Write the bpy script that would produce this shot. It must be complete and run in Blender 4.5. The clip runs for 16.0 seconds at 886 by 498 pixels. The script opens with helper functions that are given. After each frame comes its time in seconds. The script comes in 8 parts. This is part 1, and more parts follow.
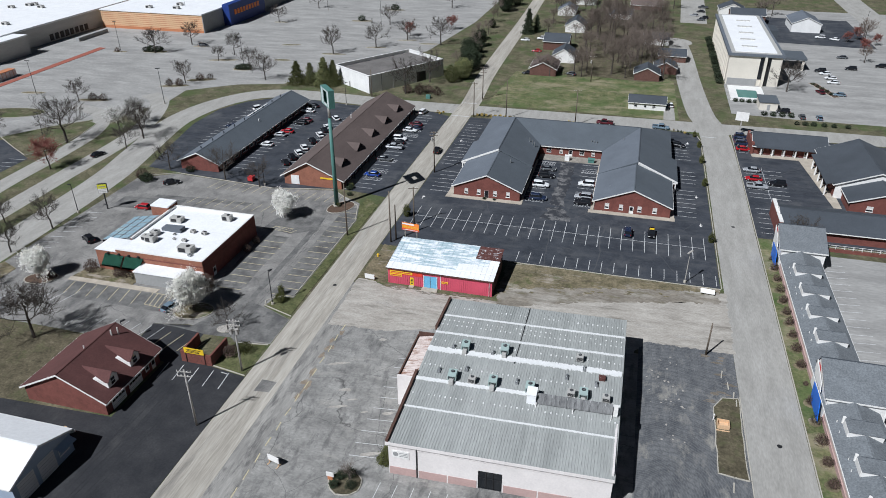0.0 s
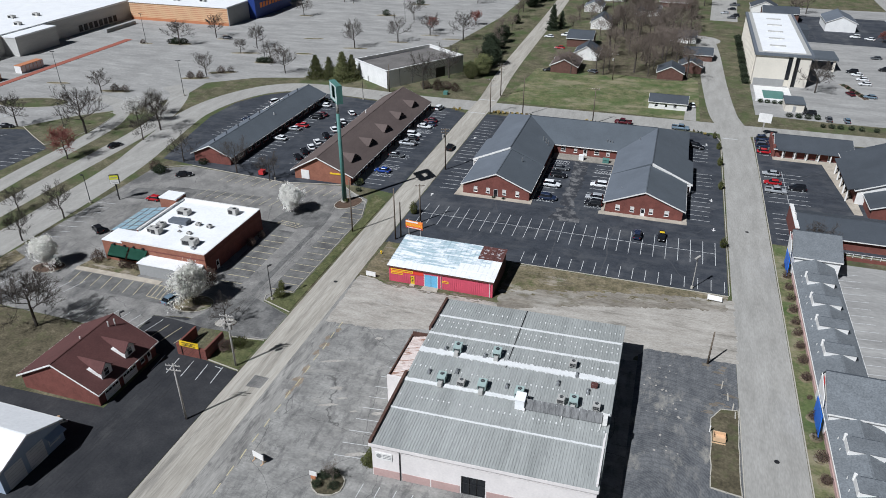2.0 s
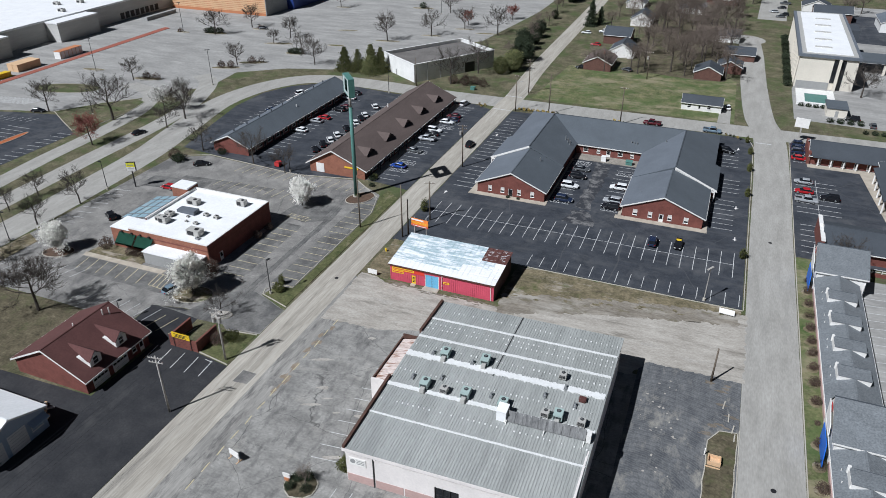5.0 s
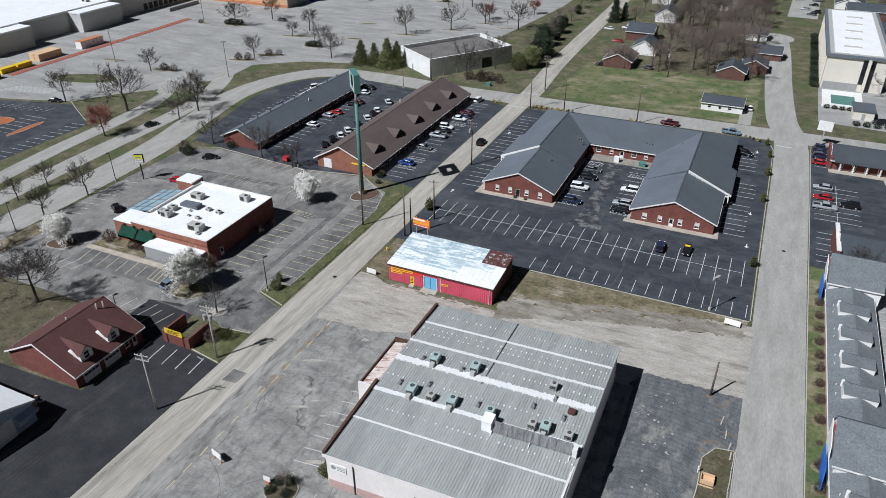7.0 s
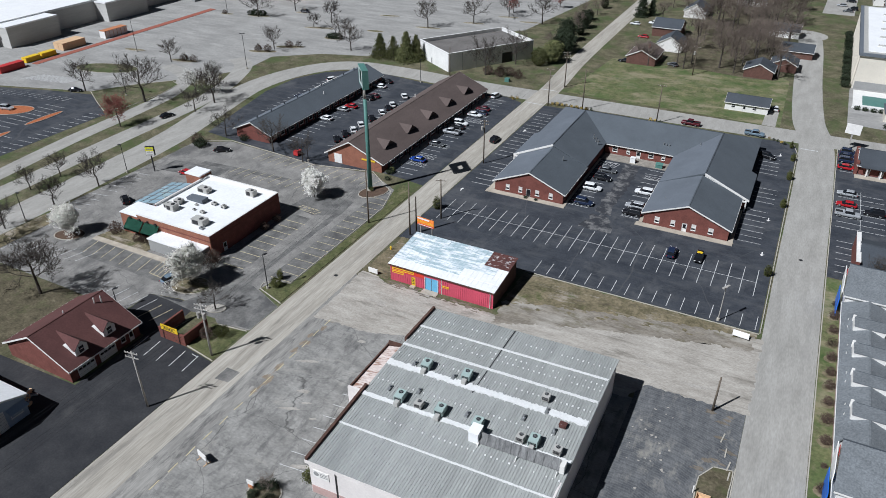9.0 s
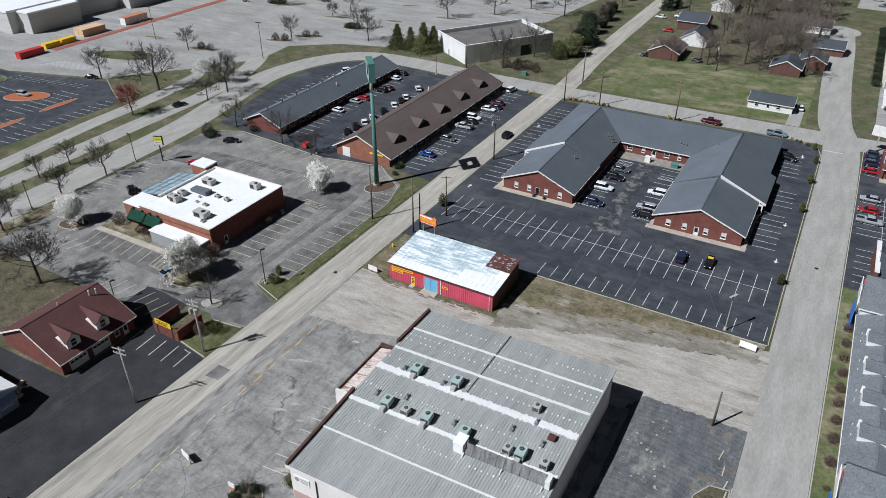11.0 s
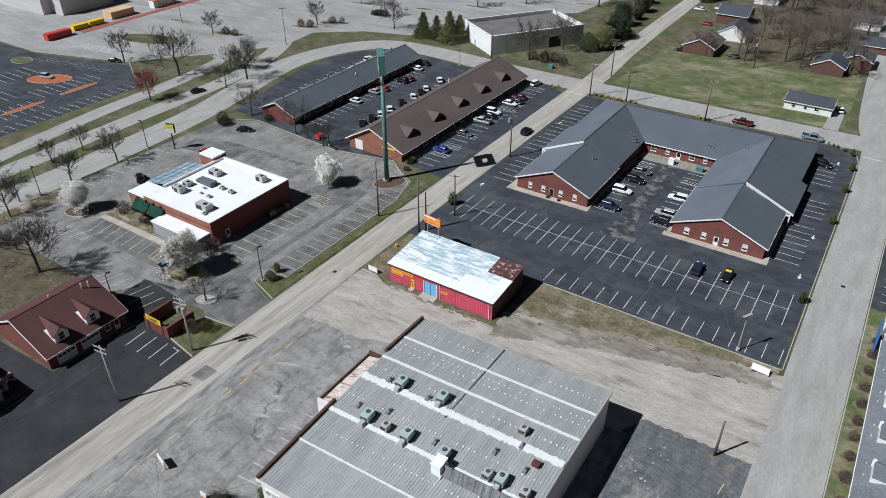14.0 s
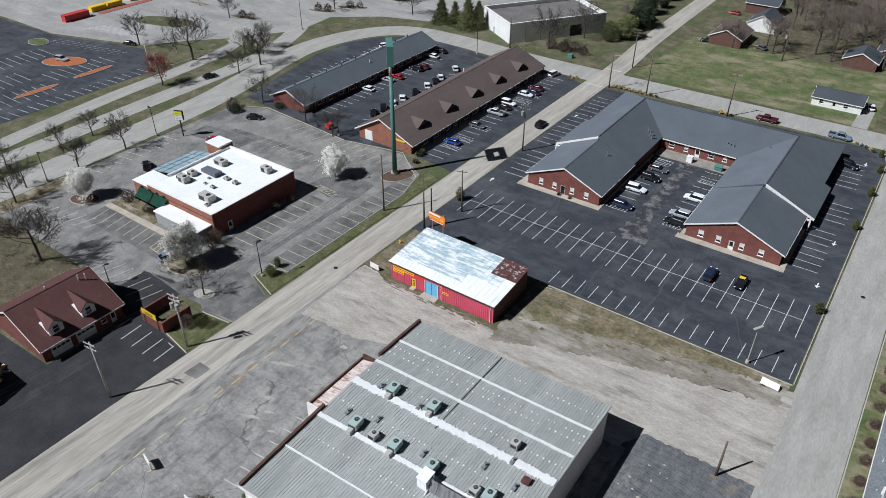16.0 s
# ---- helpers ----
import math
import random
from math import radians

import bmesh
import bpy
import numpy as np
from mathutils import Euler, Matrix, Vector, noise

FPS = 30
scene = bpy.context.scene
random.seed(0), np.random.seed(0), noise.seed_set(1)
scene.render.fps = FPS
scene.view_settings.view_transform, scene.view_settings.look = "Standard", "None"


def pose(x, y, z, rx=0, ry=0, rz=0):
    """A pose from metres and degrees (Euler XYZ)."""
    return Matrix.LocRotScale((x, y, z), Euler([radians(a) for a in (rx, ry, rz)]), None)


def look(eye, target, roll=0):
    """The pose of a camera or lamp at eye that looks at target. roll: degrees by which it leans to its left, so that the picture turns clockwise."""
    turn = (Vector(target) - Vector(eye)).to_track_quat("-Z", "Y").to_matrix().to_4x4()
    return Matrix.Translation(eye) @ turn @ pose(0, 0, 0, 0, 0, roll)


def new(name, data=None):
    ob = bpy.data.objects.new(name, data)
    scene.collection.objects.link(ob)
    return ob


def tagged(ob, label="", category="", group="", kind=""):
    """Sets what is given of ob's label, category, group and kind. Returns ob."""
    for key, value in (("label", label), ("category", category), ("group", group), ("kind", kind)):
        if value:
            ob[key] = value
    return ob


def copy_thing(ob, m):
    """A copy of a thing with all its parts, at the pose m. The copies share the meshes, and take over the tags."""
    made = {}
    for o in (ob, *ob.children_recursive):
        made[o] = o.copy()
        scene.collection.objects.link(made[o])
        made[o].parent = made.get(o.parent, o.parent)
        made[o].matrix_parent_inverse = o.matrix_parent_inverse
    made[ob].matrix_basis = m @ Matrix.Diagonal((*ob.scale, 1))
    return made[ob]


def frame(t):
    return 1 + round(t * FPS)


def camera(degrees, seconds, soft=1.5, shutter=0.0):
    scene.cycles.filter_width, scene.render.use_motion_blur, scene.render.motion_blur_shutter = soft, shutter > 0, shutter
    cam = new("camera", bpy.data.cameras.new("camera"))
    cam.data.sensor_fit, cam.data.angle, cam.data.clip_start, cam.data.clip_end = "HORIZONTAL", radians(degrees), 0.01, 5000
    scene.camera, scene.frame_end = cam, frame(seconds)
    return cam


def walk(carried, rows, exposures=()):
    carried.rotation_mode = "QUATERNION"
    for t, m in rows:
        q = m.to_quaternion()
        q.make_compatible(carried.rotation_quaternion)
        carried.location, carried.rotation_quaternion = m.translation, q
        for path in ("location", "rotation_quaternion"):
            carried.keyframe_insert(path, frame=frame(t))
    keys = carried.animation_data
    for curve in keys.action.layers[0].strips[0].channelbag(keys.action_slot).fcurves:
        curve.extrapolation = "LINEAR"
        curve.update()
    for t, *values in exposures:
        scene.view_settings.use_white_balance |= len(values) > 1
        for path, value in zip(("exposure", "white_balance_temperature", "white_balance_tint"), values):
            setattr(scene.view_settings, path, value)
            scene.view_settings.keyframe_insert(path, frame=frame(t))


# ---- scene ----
cam = camera(64.4, 16.0, 0.9)
METRES, EYE, TILT, LEAN, TURN = 50.72, 83.0, 0.0, 0.0, 15.1
ROWS = [
    (0.0, 0.0, 0.0, 0.0, -0.11, -29.51, 0.19),
    (0.5, 0.0287, 0.0089, 0.0015, 0.58, -29.72, 0.18),
    (1.0, 0.0584, 0.0184, -0.0029, 1.27, -29.8, 0.17),
    (1.5, 0.0887, 0.0285, -0.0044, 1.96, -29.81, 0.2),
    (2.0, 0.1194, 0.0399, -0.0022, 2.68, -29.9, 0.2),
    (2.5, 0.1481, 0.0522, -0.004, 3.37, -30.02, 0.17),
    (3.0, 0.1766, 0.0658, -0.0079, 4.06, -30.06, 0.17),
    (3.5, 0.2053, 0.0803, -0.0094, 4.74, -30.17, 0.14),
    (4.0, 0.2328, 0.0957, -0.0154, 5.44, -30.26, 0.13),
    (6.5, 0.3642, 0.1835, -0.0153, 8.84, -30.74, 0.08),
    (7.0, 0.3879, 0.2041, -0.0126, 9.41, -30.95, 0.07),
    (7.5, 0.4114, 0.2244, -0.0099, 10.1, -31.11, 0.09),
    (8.0, 0.4349, 0.2451, -0.0066, 10.77, -31.32, 0.08),
    (8.5, 0.4582, 0.2667, -0.0076, 11.45, -31.48, 0.09),
    (9.0, 0.4806, 0.2886, -0.007, 12.11, -31.63, 0.11),
    (11.5, 0.5791, 0.4074, -0.0055, 15.21, -32.69, 0.05),
    (12.0, 0.5958, 0.4331, -0.007, 15.81, -32.88, 0.05),
    (12.5, 0.6119, 0.459, -0.0093, 16.45, -33.06, 0.04),
    (13.0, 0.6281, 0.485, -0.0113, 17.1, -33.23, 0.03),
    (13.5, 0.6434, 0.5115, -0.0103, 17.69, -33.42, 0.02),
    (14.0, 0.6574, 0.5386, -0.0064, 18.21, -33.61, 0.01),
    (14.5, 0.67, 0.566, -0.0011, 18.82, -33.92, -0.0),
    (15.0, 0.6812, 0.5946, 0.0029, 19.45, -34.31, -0.04),
    (15.5, 0.6913, 0.6233, 0.0044, 20.02, -34.69, -0.04),
    (16.0, 0.7018, 0.6523, 0.0049, 20.58, -35.01, -0.03),
]
walk(cam, [(t, pose(0, 0, EYE, TILT, LEAN, TURN) @ pose(METRES * x, METRES * y, METRES * z, 90 + pitch, roll, yaw)) for t, x, y, z, yaw, pitch, roll in ROWS],
     [(0.0, 0.05, 5760, 10), (16.0, 0.05, 5760, 10)])

# ---- light ----
SUN_DIR = Vector((0.49, 0.76, -1.0)).normalized()
world = bpy.data.worlds.new("sky")
scene.world = world
world.use_nodes = True
wn = world.node_tree.nodes
sky = wn.new("ShaderNodeTexSky")
sky.sky_type = "NISHITA"
sky.sun_disc = False
sky.sun_elevation = math.asin(-SUN_DIR.z)
sky.sun_rotation = math.atan2(-SUN_DIR.x, -SUN_DIR.y)
world.node_tree.links.new(sky.outputs[0], wn["Background"].inputs[0])
wn["Background"].inputs[1].default_value = 0.0112
sun_data = bpy.data.lights.new("sun", "SUN")
sun_data.energy, sun_data.angle, sun_data.color = 5.0, radians(0.53), (1.0, 0.975, 0.94)
sun = new("sun", sun_data)
sun.matrix_world = look((0, 0, 200), Vector((0, 0, 200)) + SUN_DIR)


# ---- materials ----
def mat(name, base, rough=0.85, var=0.18, s1=0.15, s2=3.0, fine=0.12, alt=None, bump=0.15, metal=0.0, stretch=(1, 1, 1), spec=0.3, edge=(0.35, 0.65)):
    """A surface with stains at a large scale (s1 per metre) and grain at a small one (s2)."""
    m = bpy.data.materials.new(name)
    m.use_nodes = True
    nt = m.node_tree
    nodes, link = nt.nodes, nt.links.new
    bsdf = nodes["Principled BSDF"]
    geo = nodes.new("ShaderNodeNewGeometry")
    mp = nodes.new("ShaderNodeMapping")
    mp.inputs["Scale"].default_value = stretch
    link(geo.outputs["Position"], mp.inputs["Vector"])
    big = nodes.new("ShaderNodeTexNoise")
    big.inputs["Scale"].default_value, big.inputs["Detail"].default_value, big.inputs["Roughness"].default_value = s1, 10.0, 0.7
    small = nodes.new("ShaderNodeTexNoise")
    small.inputs["Scale"].default_value, small.inputs["Detail"].default_value = s2, 4.0
    for n in (big, small):
        link(mp.outputs[0], n.inputs["Vector"])
    ramp = nodes.new("ShaderNodeMapRange")
    ramp.inputs["From Min"].default_value, ramp.inputs["From Max"].default_value = edge
    link(big.outputs["Fac"], ramp.inputs["Value"])
    mix = nodes.new("ShaderNodeMix")
    mix.data_type = "RGBA"
    mix.inputs[6].default_value = (*[c * (1 - var) for c in base], 1)
    mix.inputs[7].default_value = (*(alt or [min(1, c * (1 + var)) for c in base]), 1)
    link(ramp.outputs[0], mix.inputs[0])
    grain = nodes.new("ShaderNodeMapRange")
    grain.inputs["From Min"].default_value, grain.inputs["From Max"].default_value = 0.25, 0.75
    grain.inputs["To Min"].default_value, grain.inputs["To Max"].default_value = 1 - fine, 1 + fine
    link(small.outputs["Fac"], grain.inputs["Value"])
    mul = nodes.new("ShaderNodeMix")
    mul.data_type, mul.blend_type = "RGBA", "MULTIPLY"
    mul.inputs[0].default_value = 1.0
    link(mix.outputs[2], mul.inputs[6])
    link(grain.outputs[0], mul.inputs[7])
    link(mul.outputs[2], bsdf.inputs["Base Color"])
    bsdf.inputs["Roughness"].default_value = rough
    bsdf.inputs["Metallic"].default_value = metal
    bsdf.inputs["Specular IOR Level"].default_value = spec
    if bump:
        b = nodes.new("ShaderNodeBump")
        b.inputs["Strength"].default_value, b.inputs["Distance"].default_value = bump, 0.05
        link(small.outputs["Fac"], b.inputs["Height"])
        link(b.outputs[0], bsdf.inputs["Normal"])
    return m


def add_layer(m, color, scale, lo, hi, stretch=(1, 1, 1), amount=1.0, kind="noise", offset=0.0):
    """Lays stains, cracks or wear of another colour over a material."""
    nt = m.node_tree
    nodes, link = nt.nodes, nt.links.new
    bsdf = nodes["Principled BSDF"]
    old = bsdf.inputs["Base Color"].links[0].from_socket
    geo = nodes.new("ShaderNodeNewGeometry")
    mp = nodes.new("ShaderNodeMapping")
    mp.inputs["Scale"].default_value = stretch
    mp.inputs["Location"].default_value = (offset, offset * 0.7, 0)
    link(geo.outputs["Position"], mp.inputs["Vector"])
    if kind == "crack":
        wob = nodes.new("ShaderNodeTexNoise")
        wob.inputs["Scale"].default_value = scale * 2.5
        wob.inputs["Detail"].default_value = 5.0
        link(mp.outputs[0], wob.inputs["Vector"])
        add = nodes.new("ShaderNodeMix")
        add.data_type, add.blend_type = "RGBA", "LINEAR_LIGHT"
        add.inputs[0].default_value = 2.2
        link(mp.outputs[0], add.inputs[6])
        link(wob.outputs["Color"], add.inputs[7])
        tex = nodes.new("ShaderNodeTexVoronoi")
        tex.feature = "DISTANCE_TO_EDGE"
        tex.inputs["Scale"].default_value = scale
        link(add.outputs[2], tex.inputs["Vector"])
        fac = tex.outputs["Distance"]
    elif kind == "rings":
        mp.inputs["Location"].default_value = (-offset * stretch[0], -78.0 * stretch[1], 0)
        tex = nodes.new("ShaderNodeTexWave")
        tex.wave_type, tex.rings_direction = "RINGS", "Z"
        tex.inputs["Scale"].default_value, tex.inputs["Distortion"].default_value = scale, 7.0
        tex.inputs["Detail"].default_value, tex.inputs["Detail Scale"].default_value = 4.0, 0.6
        link(mp.outputs[0], tex.inputs["Vector"])
        fac = tex.outputs["Fac"]
    else:
        tex = nodes.new("ShaderNodeTexNoise")
        tex.inputs["Scale"].default_value, tex.inputs["Detail"].default_value = scale, 10.0
        tex.inputs["Roughness"].default_value = 0.7
        link(mp.outputs[0], tex.inputs["Vector"])
        fac = tex.outputs["Fac"]
    r = nodes.new("ShaderNodeMapRange")
    r.inputs["From Min"].default_value, r.inputs["From Max"].default_value = lo, hi
    r.inputs["To Max"].default_value = amount
    link(fac, r.inputs["Value"])
    mix = nodes.new("ShaderNodeMix")
    mix.data_type = "RGBA"
    link(r.outputs[0], mix.inputs[0])
    link(old, mix.inputs[6])
    mix.inputs[7].default_value = (*color, 1)
    link(mix.outputs[2], bsdf.inputs["Base Color"])
    return m


def plain(name, base, rough=0.5, metal=0.0, spec=0.4, var=0.08):
    return mat(name, base, rough, var, 0.8, 9.0, 0.05, None, 0.03, metal, spec=spec)


GRASS = mat("grass", (0.09, 0.09, 0.045), 0.95, 0.35, 0.2, 2.2, 0.4, (0.165, 0.145, 0.09), 0.6)
add_layer(GRASS, (0.065, 0.09, 0.03), 0.09, 0.47, 0.6, amount=0.85, offset=31)
add_layer(GRASS, (0.075, 0.06, 0.045), 0.2, 0.55, 0.66, amount=0.7, offset=57)
add_layer(GRASS, (0.25, 0.215, 0.15), 0.3, 0.58, 0.7, amount=0.6, offset=3)
LAWN = mat("lawn", (0.085, 0.112, 0.04), 0.95, 0.3, 0.25, 1.8, 0.35, (0.19, 0.18, 0.09), 0.6)
add_layer(LAWN, (0.25, 0.22, 0.14), 0.1, 0.49, 0.58, (0.7, 1.3, 1), 0.85, offset=11)
add_layer(LAWN, (0.2, 0.165, 0.11), 0.4, 0.56, 0.66, amount=0.7, offset=81)
add_layer(LAWN, (0.055, 0.1, 0.025), 0.1, 0.46, 0.6, amount=0.6, offset=27)
DRYGRASS = mat("dry_grass", (0.125, 0.112, 0.06), 0.95, 0.3, 0.35, 1.8, 0.35, (0.23, 0.19, 0.12), 0.6)
add_layer(DRYGRASS, (0.33, 0.29, 0.235), 0.2, 0.54, 0.62, (0.6, 2.0, 1), 0.9, offset=5)
add_layer(DRYGRASS, (0.08, 0.065, 0.05), 0.3, 0.55, 0.66, (0.8, 1.7, 1), 0.6, offset=15)
add_layer(DRYGRASS, (0.07, 0.09, 0.025), 0.14, 0.55, 0.66, amount=0.8, offset=51)
FIELD = mat("brown_dormant_grass", (0.082, 0.07, 0.042), 0.95, 0.3, 0.4, 2.2, 0.4, (0.135, 0.115, 0.072), 0.6)
add_layer(FIELD, (0.075, 0.085, 0.035), 0.2, 0.52, 0.64, amount=0.7, offset=13)
add_layer(FIELD, (0.24, 0.2, 0.135), 0.5, 0.6, 0.7, amount=0.6, offset=63)
DIRT = mat("packed_gravel", (0.36, 0.328, 0.282), 0.95, 0.18, 0.25, 2.5, 0.22, (0.44, 0.41, 0.36), 0.5, stretch=(0.7, 2.0, 1))
add_layer(DIRT, (0.16, 0.145, 0.12), 0.16, 0.54, 0.66, (0.5, 2.2, 1), 0.75, offset=3)
add_layer(DIRT, (0.47, 0.435, 0.38), 0.2, 0.56, 0.66, (0.35, 2.4, 1), 0.7, offset=43)
CONCRETE = mat("road_concrete", (0.345, 0.316, 0.266), 0.9, 0.16, 0.25, 2.0, 0.12, (0.44, 0.408, 0.35), 0.2, stretch=(2.2, 0.16, 1))
add_layer(CONCRETE, (0.22, 0.205, 0.18), 0.3, 0.55, 0.66, (1.8, 0.1, 1), 0.75, offset=9)
add_layer(CONCRETE, (0.5, 0.475, 0.42), 0.3, 0.56, 0.68, (1.6, 0.08, 1), 0.6, offset=29)
SHOULDER = mat("worn_road_shoulder", (0.25, 0.24, 0.22), 0.92, 0.2, 0.3, 2.2, 0.16, (0.35, 0.335, 0.305), 0.25, stretch=(2.0, 0.25, 1))
add_layer(SHOULDER, (0.1, 0.096, 0.092), 0.4, 0.5, 0.62, (1.6, 0.35, 1), 0.8, offset=13)
EASTROAD = mat("pale_asphalt", (0.315, 0.302, 0.272), 0.9, 0.1, 0.3, 3.0, 0.13, (0.375, 0.36, 0.328), 0.2, stretch=(1.3, 0.3, 1))
add_layer(EASTROAD, (0.27, 0.26, 0.24), 0.2, 0.58, 0.7, (1.6, 0.2, 1), 0.5, offset=6)
OLDLOT = mat("worn_asphalt", (0.21, 0.204, 0.19), 0.92, 0.15, 0.22, 2.2, 0.18, (0.33, 0.32, 0.295), 0.3, stretch=(0.8, 1.4, 1))
add_layer(OLDLOT, (0.11, 0.107, 0.103), 0.45, 0.5, 0.64, (1.5, 0.5, 1), 0.7, offset=17)
add_layer(OLDLOT, (0.075, 0.073, 0.071), 0.1, 0.57, 0.66, (1.6, 0.5, 1), 0.65, offset=87)
add_layer(OLDLOT, (0.38, 0.36, 0.32), 0.15, 0.55, 0.66, (0.6, 1.6, 1), 0.65, offset=61)
add_layer(OLDLOT, (0.06, 0.057, 0.055), 0.075, 0.0045, 0.0, amount=0.8, kind="crack")
add_layer(OLDLOT, (0.1, 0.095, 0.09), 0.21, 0.006, 0.0, amount=0.55, kind="crack", offset=4)
add_layer(OLDLOT, (0.12, 0.117, 0.112), 1.3, 0.58, 0.68, (1, 1, 1), 0.6, offset=77)
SIDELOT = mat("sealed_old_asphalt", (0.085, 0.09, 0.098), 0.9, 0.25, 0.3, 2.6, 0.25, (0.16, 0.162, 0.162), 0.3, stretch=(1.5, 0.7, 1))
add_layer(SIDELOT, (0.19, 0.19, 0.19), 0.7, 0.5, 1.0, amount=0.33, kind="rings", offset=9)
add_layer(SIDELOT, (0.055, 0.06, 0.068), 0.31, 0.55, 1.0, amount=0.3, kind="rings", offset=14)
add_layer(SIDELOT, (0.34, 0.32, 0.275), 0.16, 0.54, 0.64, (1.2, 0.6, 1), 0.7, offset=8)
add_layer(SIDELOT, (0.24, 0.23, 0.21), 0.35, 0.54, 0.64, (1.4, 0.6, 1), 0.5, offset=38)
BLACKTOP = mat("dark_asphalt", (0.033, 0.038, 0.048), 0.85, 0.2, 0.2, 3.0, 0.22, (0.055, 0.06, 0.07), 0.2)
add_layer(BLACKTOP, (0.14, 0.14, 0.14), 0.1, 0.52, 0.7, (1, 0.6, 1), 0.6, offset=21)
add_layer(BLACKTOP, (0.095, 0.097, 0.1), 0.28, 0.48, 0.66, (0.4, 1.5, 1), 0.5, offset=44)
add_layer(BLACKTOP, (0.1, 0.1, 0.1), 0.045, 0.006, 0.0, amount=0.5, kind="crack", offset=23)
add_layer(BLACKTOP, (0.11, 0.11, 0.11), 0.4, 0.6, 0.72, (0.5, 1.6, 1), 0.5, offset=91)
GARLOT = mat("dark_worn_asphalt", (0.026, 0.027, 0.031), 0.88, 0.18, 0.2, 3.0, 0.18, (0.042, 0.042, 0.044), 0.2)
add_layer(GARLOT, (0.075, 0.073, 0.071), 0.12, 0.56, 0.68, (1.6, 0.5, 1), 0.5, offset=73)
RESTLOT = mat("grey_asphalt", (0.188, 0.181, 0.168), 0.9, 0.2, 0.2, 2.8, 0.2, (0.28, 0.268, 0.247), 0.25)
add_layer(RESTLOT, (0.09, 0.088, 0.087), 0.1, 0.52, 0.63, (1.2, 0.6, 1), 0.75, offset=14)
add_layer(RESTLOT, (0.07, 0.068, 0.066), 0.08, 0.004, 0.0, amount=0.7, kind="crack")
MALL = mat("lot_concrete", (0.285, 0.277, 0.26), 0.92, 0.14, 0.1, 1.2, 0.13, (0.36, 0.35, 0.327), 0.15, stretch=(0.6, 1.5, 1))
add_layer(MALL, (0.225, 0.218, 0.206), 0.07, 0.53, 0.64, (0.35, 1.9, 1), 0.65, offset=40)
add_layer(MALL, (0.45, 0.435, 0.405), 0.12, 0.57, 0.68, (0.4, 1.6, 1), 0.6, offset=70)
DARKLOT = mat("patched_dark_asphalt", (0.105, 0.102, 0.098), 0.9, 0.18, 0.25, 2.5, 0.15, (0.21, 0.204, 0.19), 0.25)
add_layer(DARKLOT, (0.07, 0.07, 0.071), 0.2, 0.52, 0.66, (1.2, 0.6, 1), 0.7, offset=33)
VERGEGRASS = mat("short_verge_grass", (0.072, 0.09, 0.03), 0.95, 0.3, 0.4, 2.2, 0.35, (0.13, 0.128, 0.058), 0.6)
add_layer(VERGEGRASS, (0.22, 0.19, 0.12), 0.25, 0.56, 0.66, (1.2, 0.6, 1), 0.7, offset=19)
BAREVERGE = mat("bare_verge_soil", (0.2, 0.175, 0.14), 0.95, 0.22, 0.35, 2.5, 0.25, (0.27, 0.24, 0.195), 0.5, stretch=(0.6, 1.6, 1))
add_layer(BAREVERGE, (0.36, 0.335, 0.29), 0.16, 0.47, 0.6, (0.5, 1.5, 1), 0.9, offset=52)
add_layer(BAREVERGE, (0.13, 0.115, 0.07), 0.28, 0.53, 0.64, (0.7, 1.4, 1), 0.75, offset=71)
KERB = mat("kerb_concrete", (0.42, 0.39, 0.33), 0.9, 0.12, 0.6, 5.0, 0.1)
SIDEWALK = mat("sidewalk_concrete", (0.41, 0.36, 0.29), 0.9, 0.16, 0.4, 4.0, 0.08)
CHALKWALK = mat("stained_court_concrete", (0.25, 0.225, 0.19), 0.92, 0.22, 0.5, 3.0, 0.2, (0.33, 0.3, 0.255), 0.2)
WHITELINE = mat("white_line_paint", (0.54, 0.54, 0.53), 0.8, 0.12, 1.2, 6.0, 0.15)
YELLOWLINE = mat("yellow_line_paint", (0.48, 0.42, 0.27), 0.85, 0.15, 1.0, 6.0, 0.2)
BRICK = mat("red_brick", (0.165, 0.06, 0.047), 0.9, 0.18, 0.8, 6.0, 0.22, None, 0.3)
HOUSEBRICK = mat("dull_brown_brick", (0.12, 0.062, 0.048), 0.9, 0.18, 0.8, 6.0, 0.22, None, 0.3)
BRICK_ORANGE = mat("orange_brick", (0.26, 0.112, 0.072), 0.9, 0.15, 0.8, 6.0, 0.2, None, 0.3)
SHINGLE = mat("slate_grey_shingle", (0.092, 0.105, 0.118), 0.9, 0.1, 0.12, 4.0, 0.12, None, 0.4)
# Lighter slate: sunlight painted into west slopes; also plain pale roofs and cornices.
SHINGLE_LIGHT = mat("pale_and_sunlit_shingle", (0.125, 0.14, 0.16), 0.9, 0.1, 0.12, 4.0, 0.12, None, 0.4)
SHINGLE_DARK = mat("charcoal_shingle", (0.06, 0.068, 0.078), 0.9, 0.12, 0.12, 4.0, 0.14, None, 0.4)
SHINGLE_BROWN = mat("brown_shingle", (0.112, 0.086, 0.077), 0.9, 0.14, 0.1, 3.0, 0.16, None, 0.4, stretch=(2.0, 0.7, 1))
SHINGLE_RED = mat("maroon_shingle", (0.096, 0.042, 0.038), 0.9, 0.14, 0.2, 4.0, 0.16, None, 0.4)
SHINGLE_MOTEL = mat("speckled_grey_shingle", (0.162, 0.174, 0.182), 0.9, 0.12, 0.3, 3.5, 0.32, None, 0.5)
TRIM = plain("white_trim", (0.74, 0.72, 0.68), 0.6)
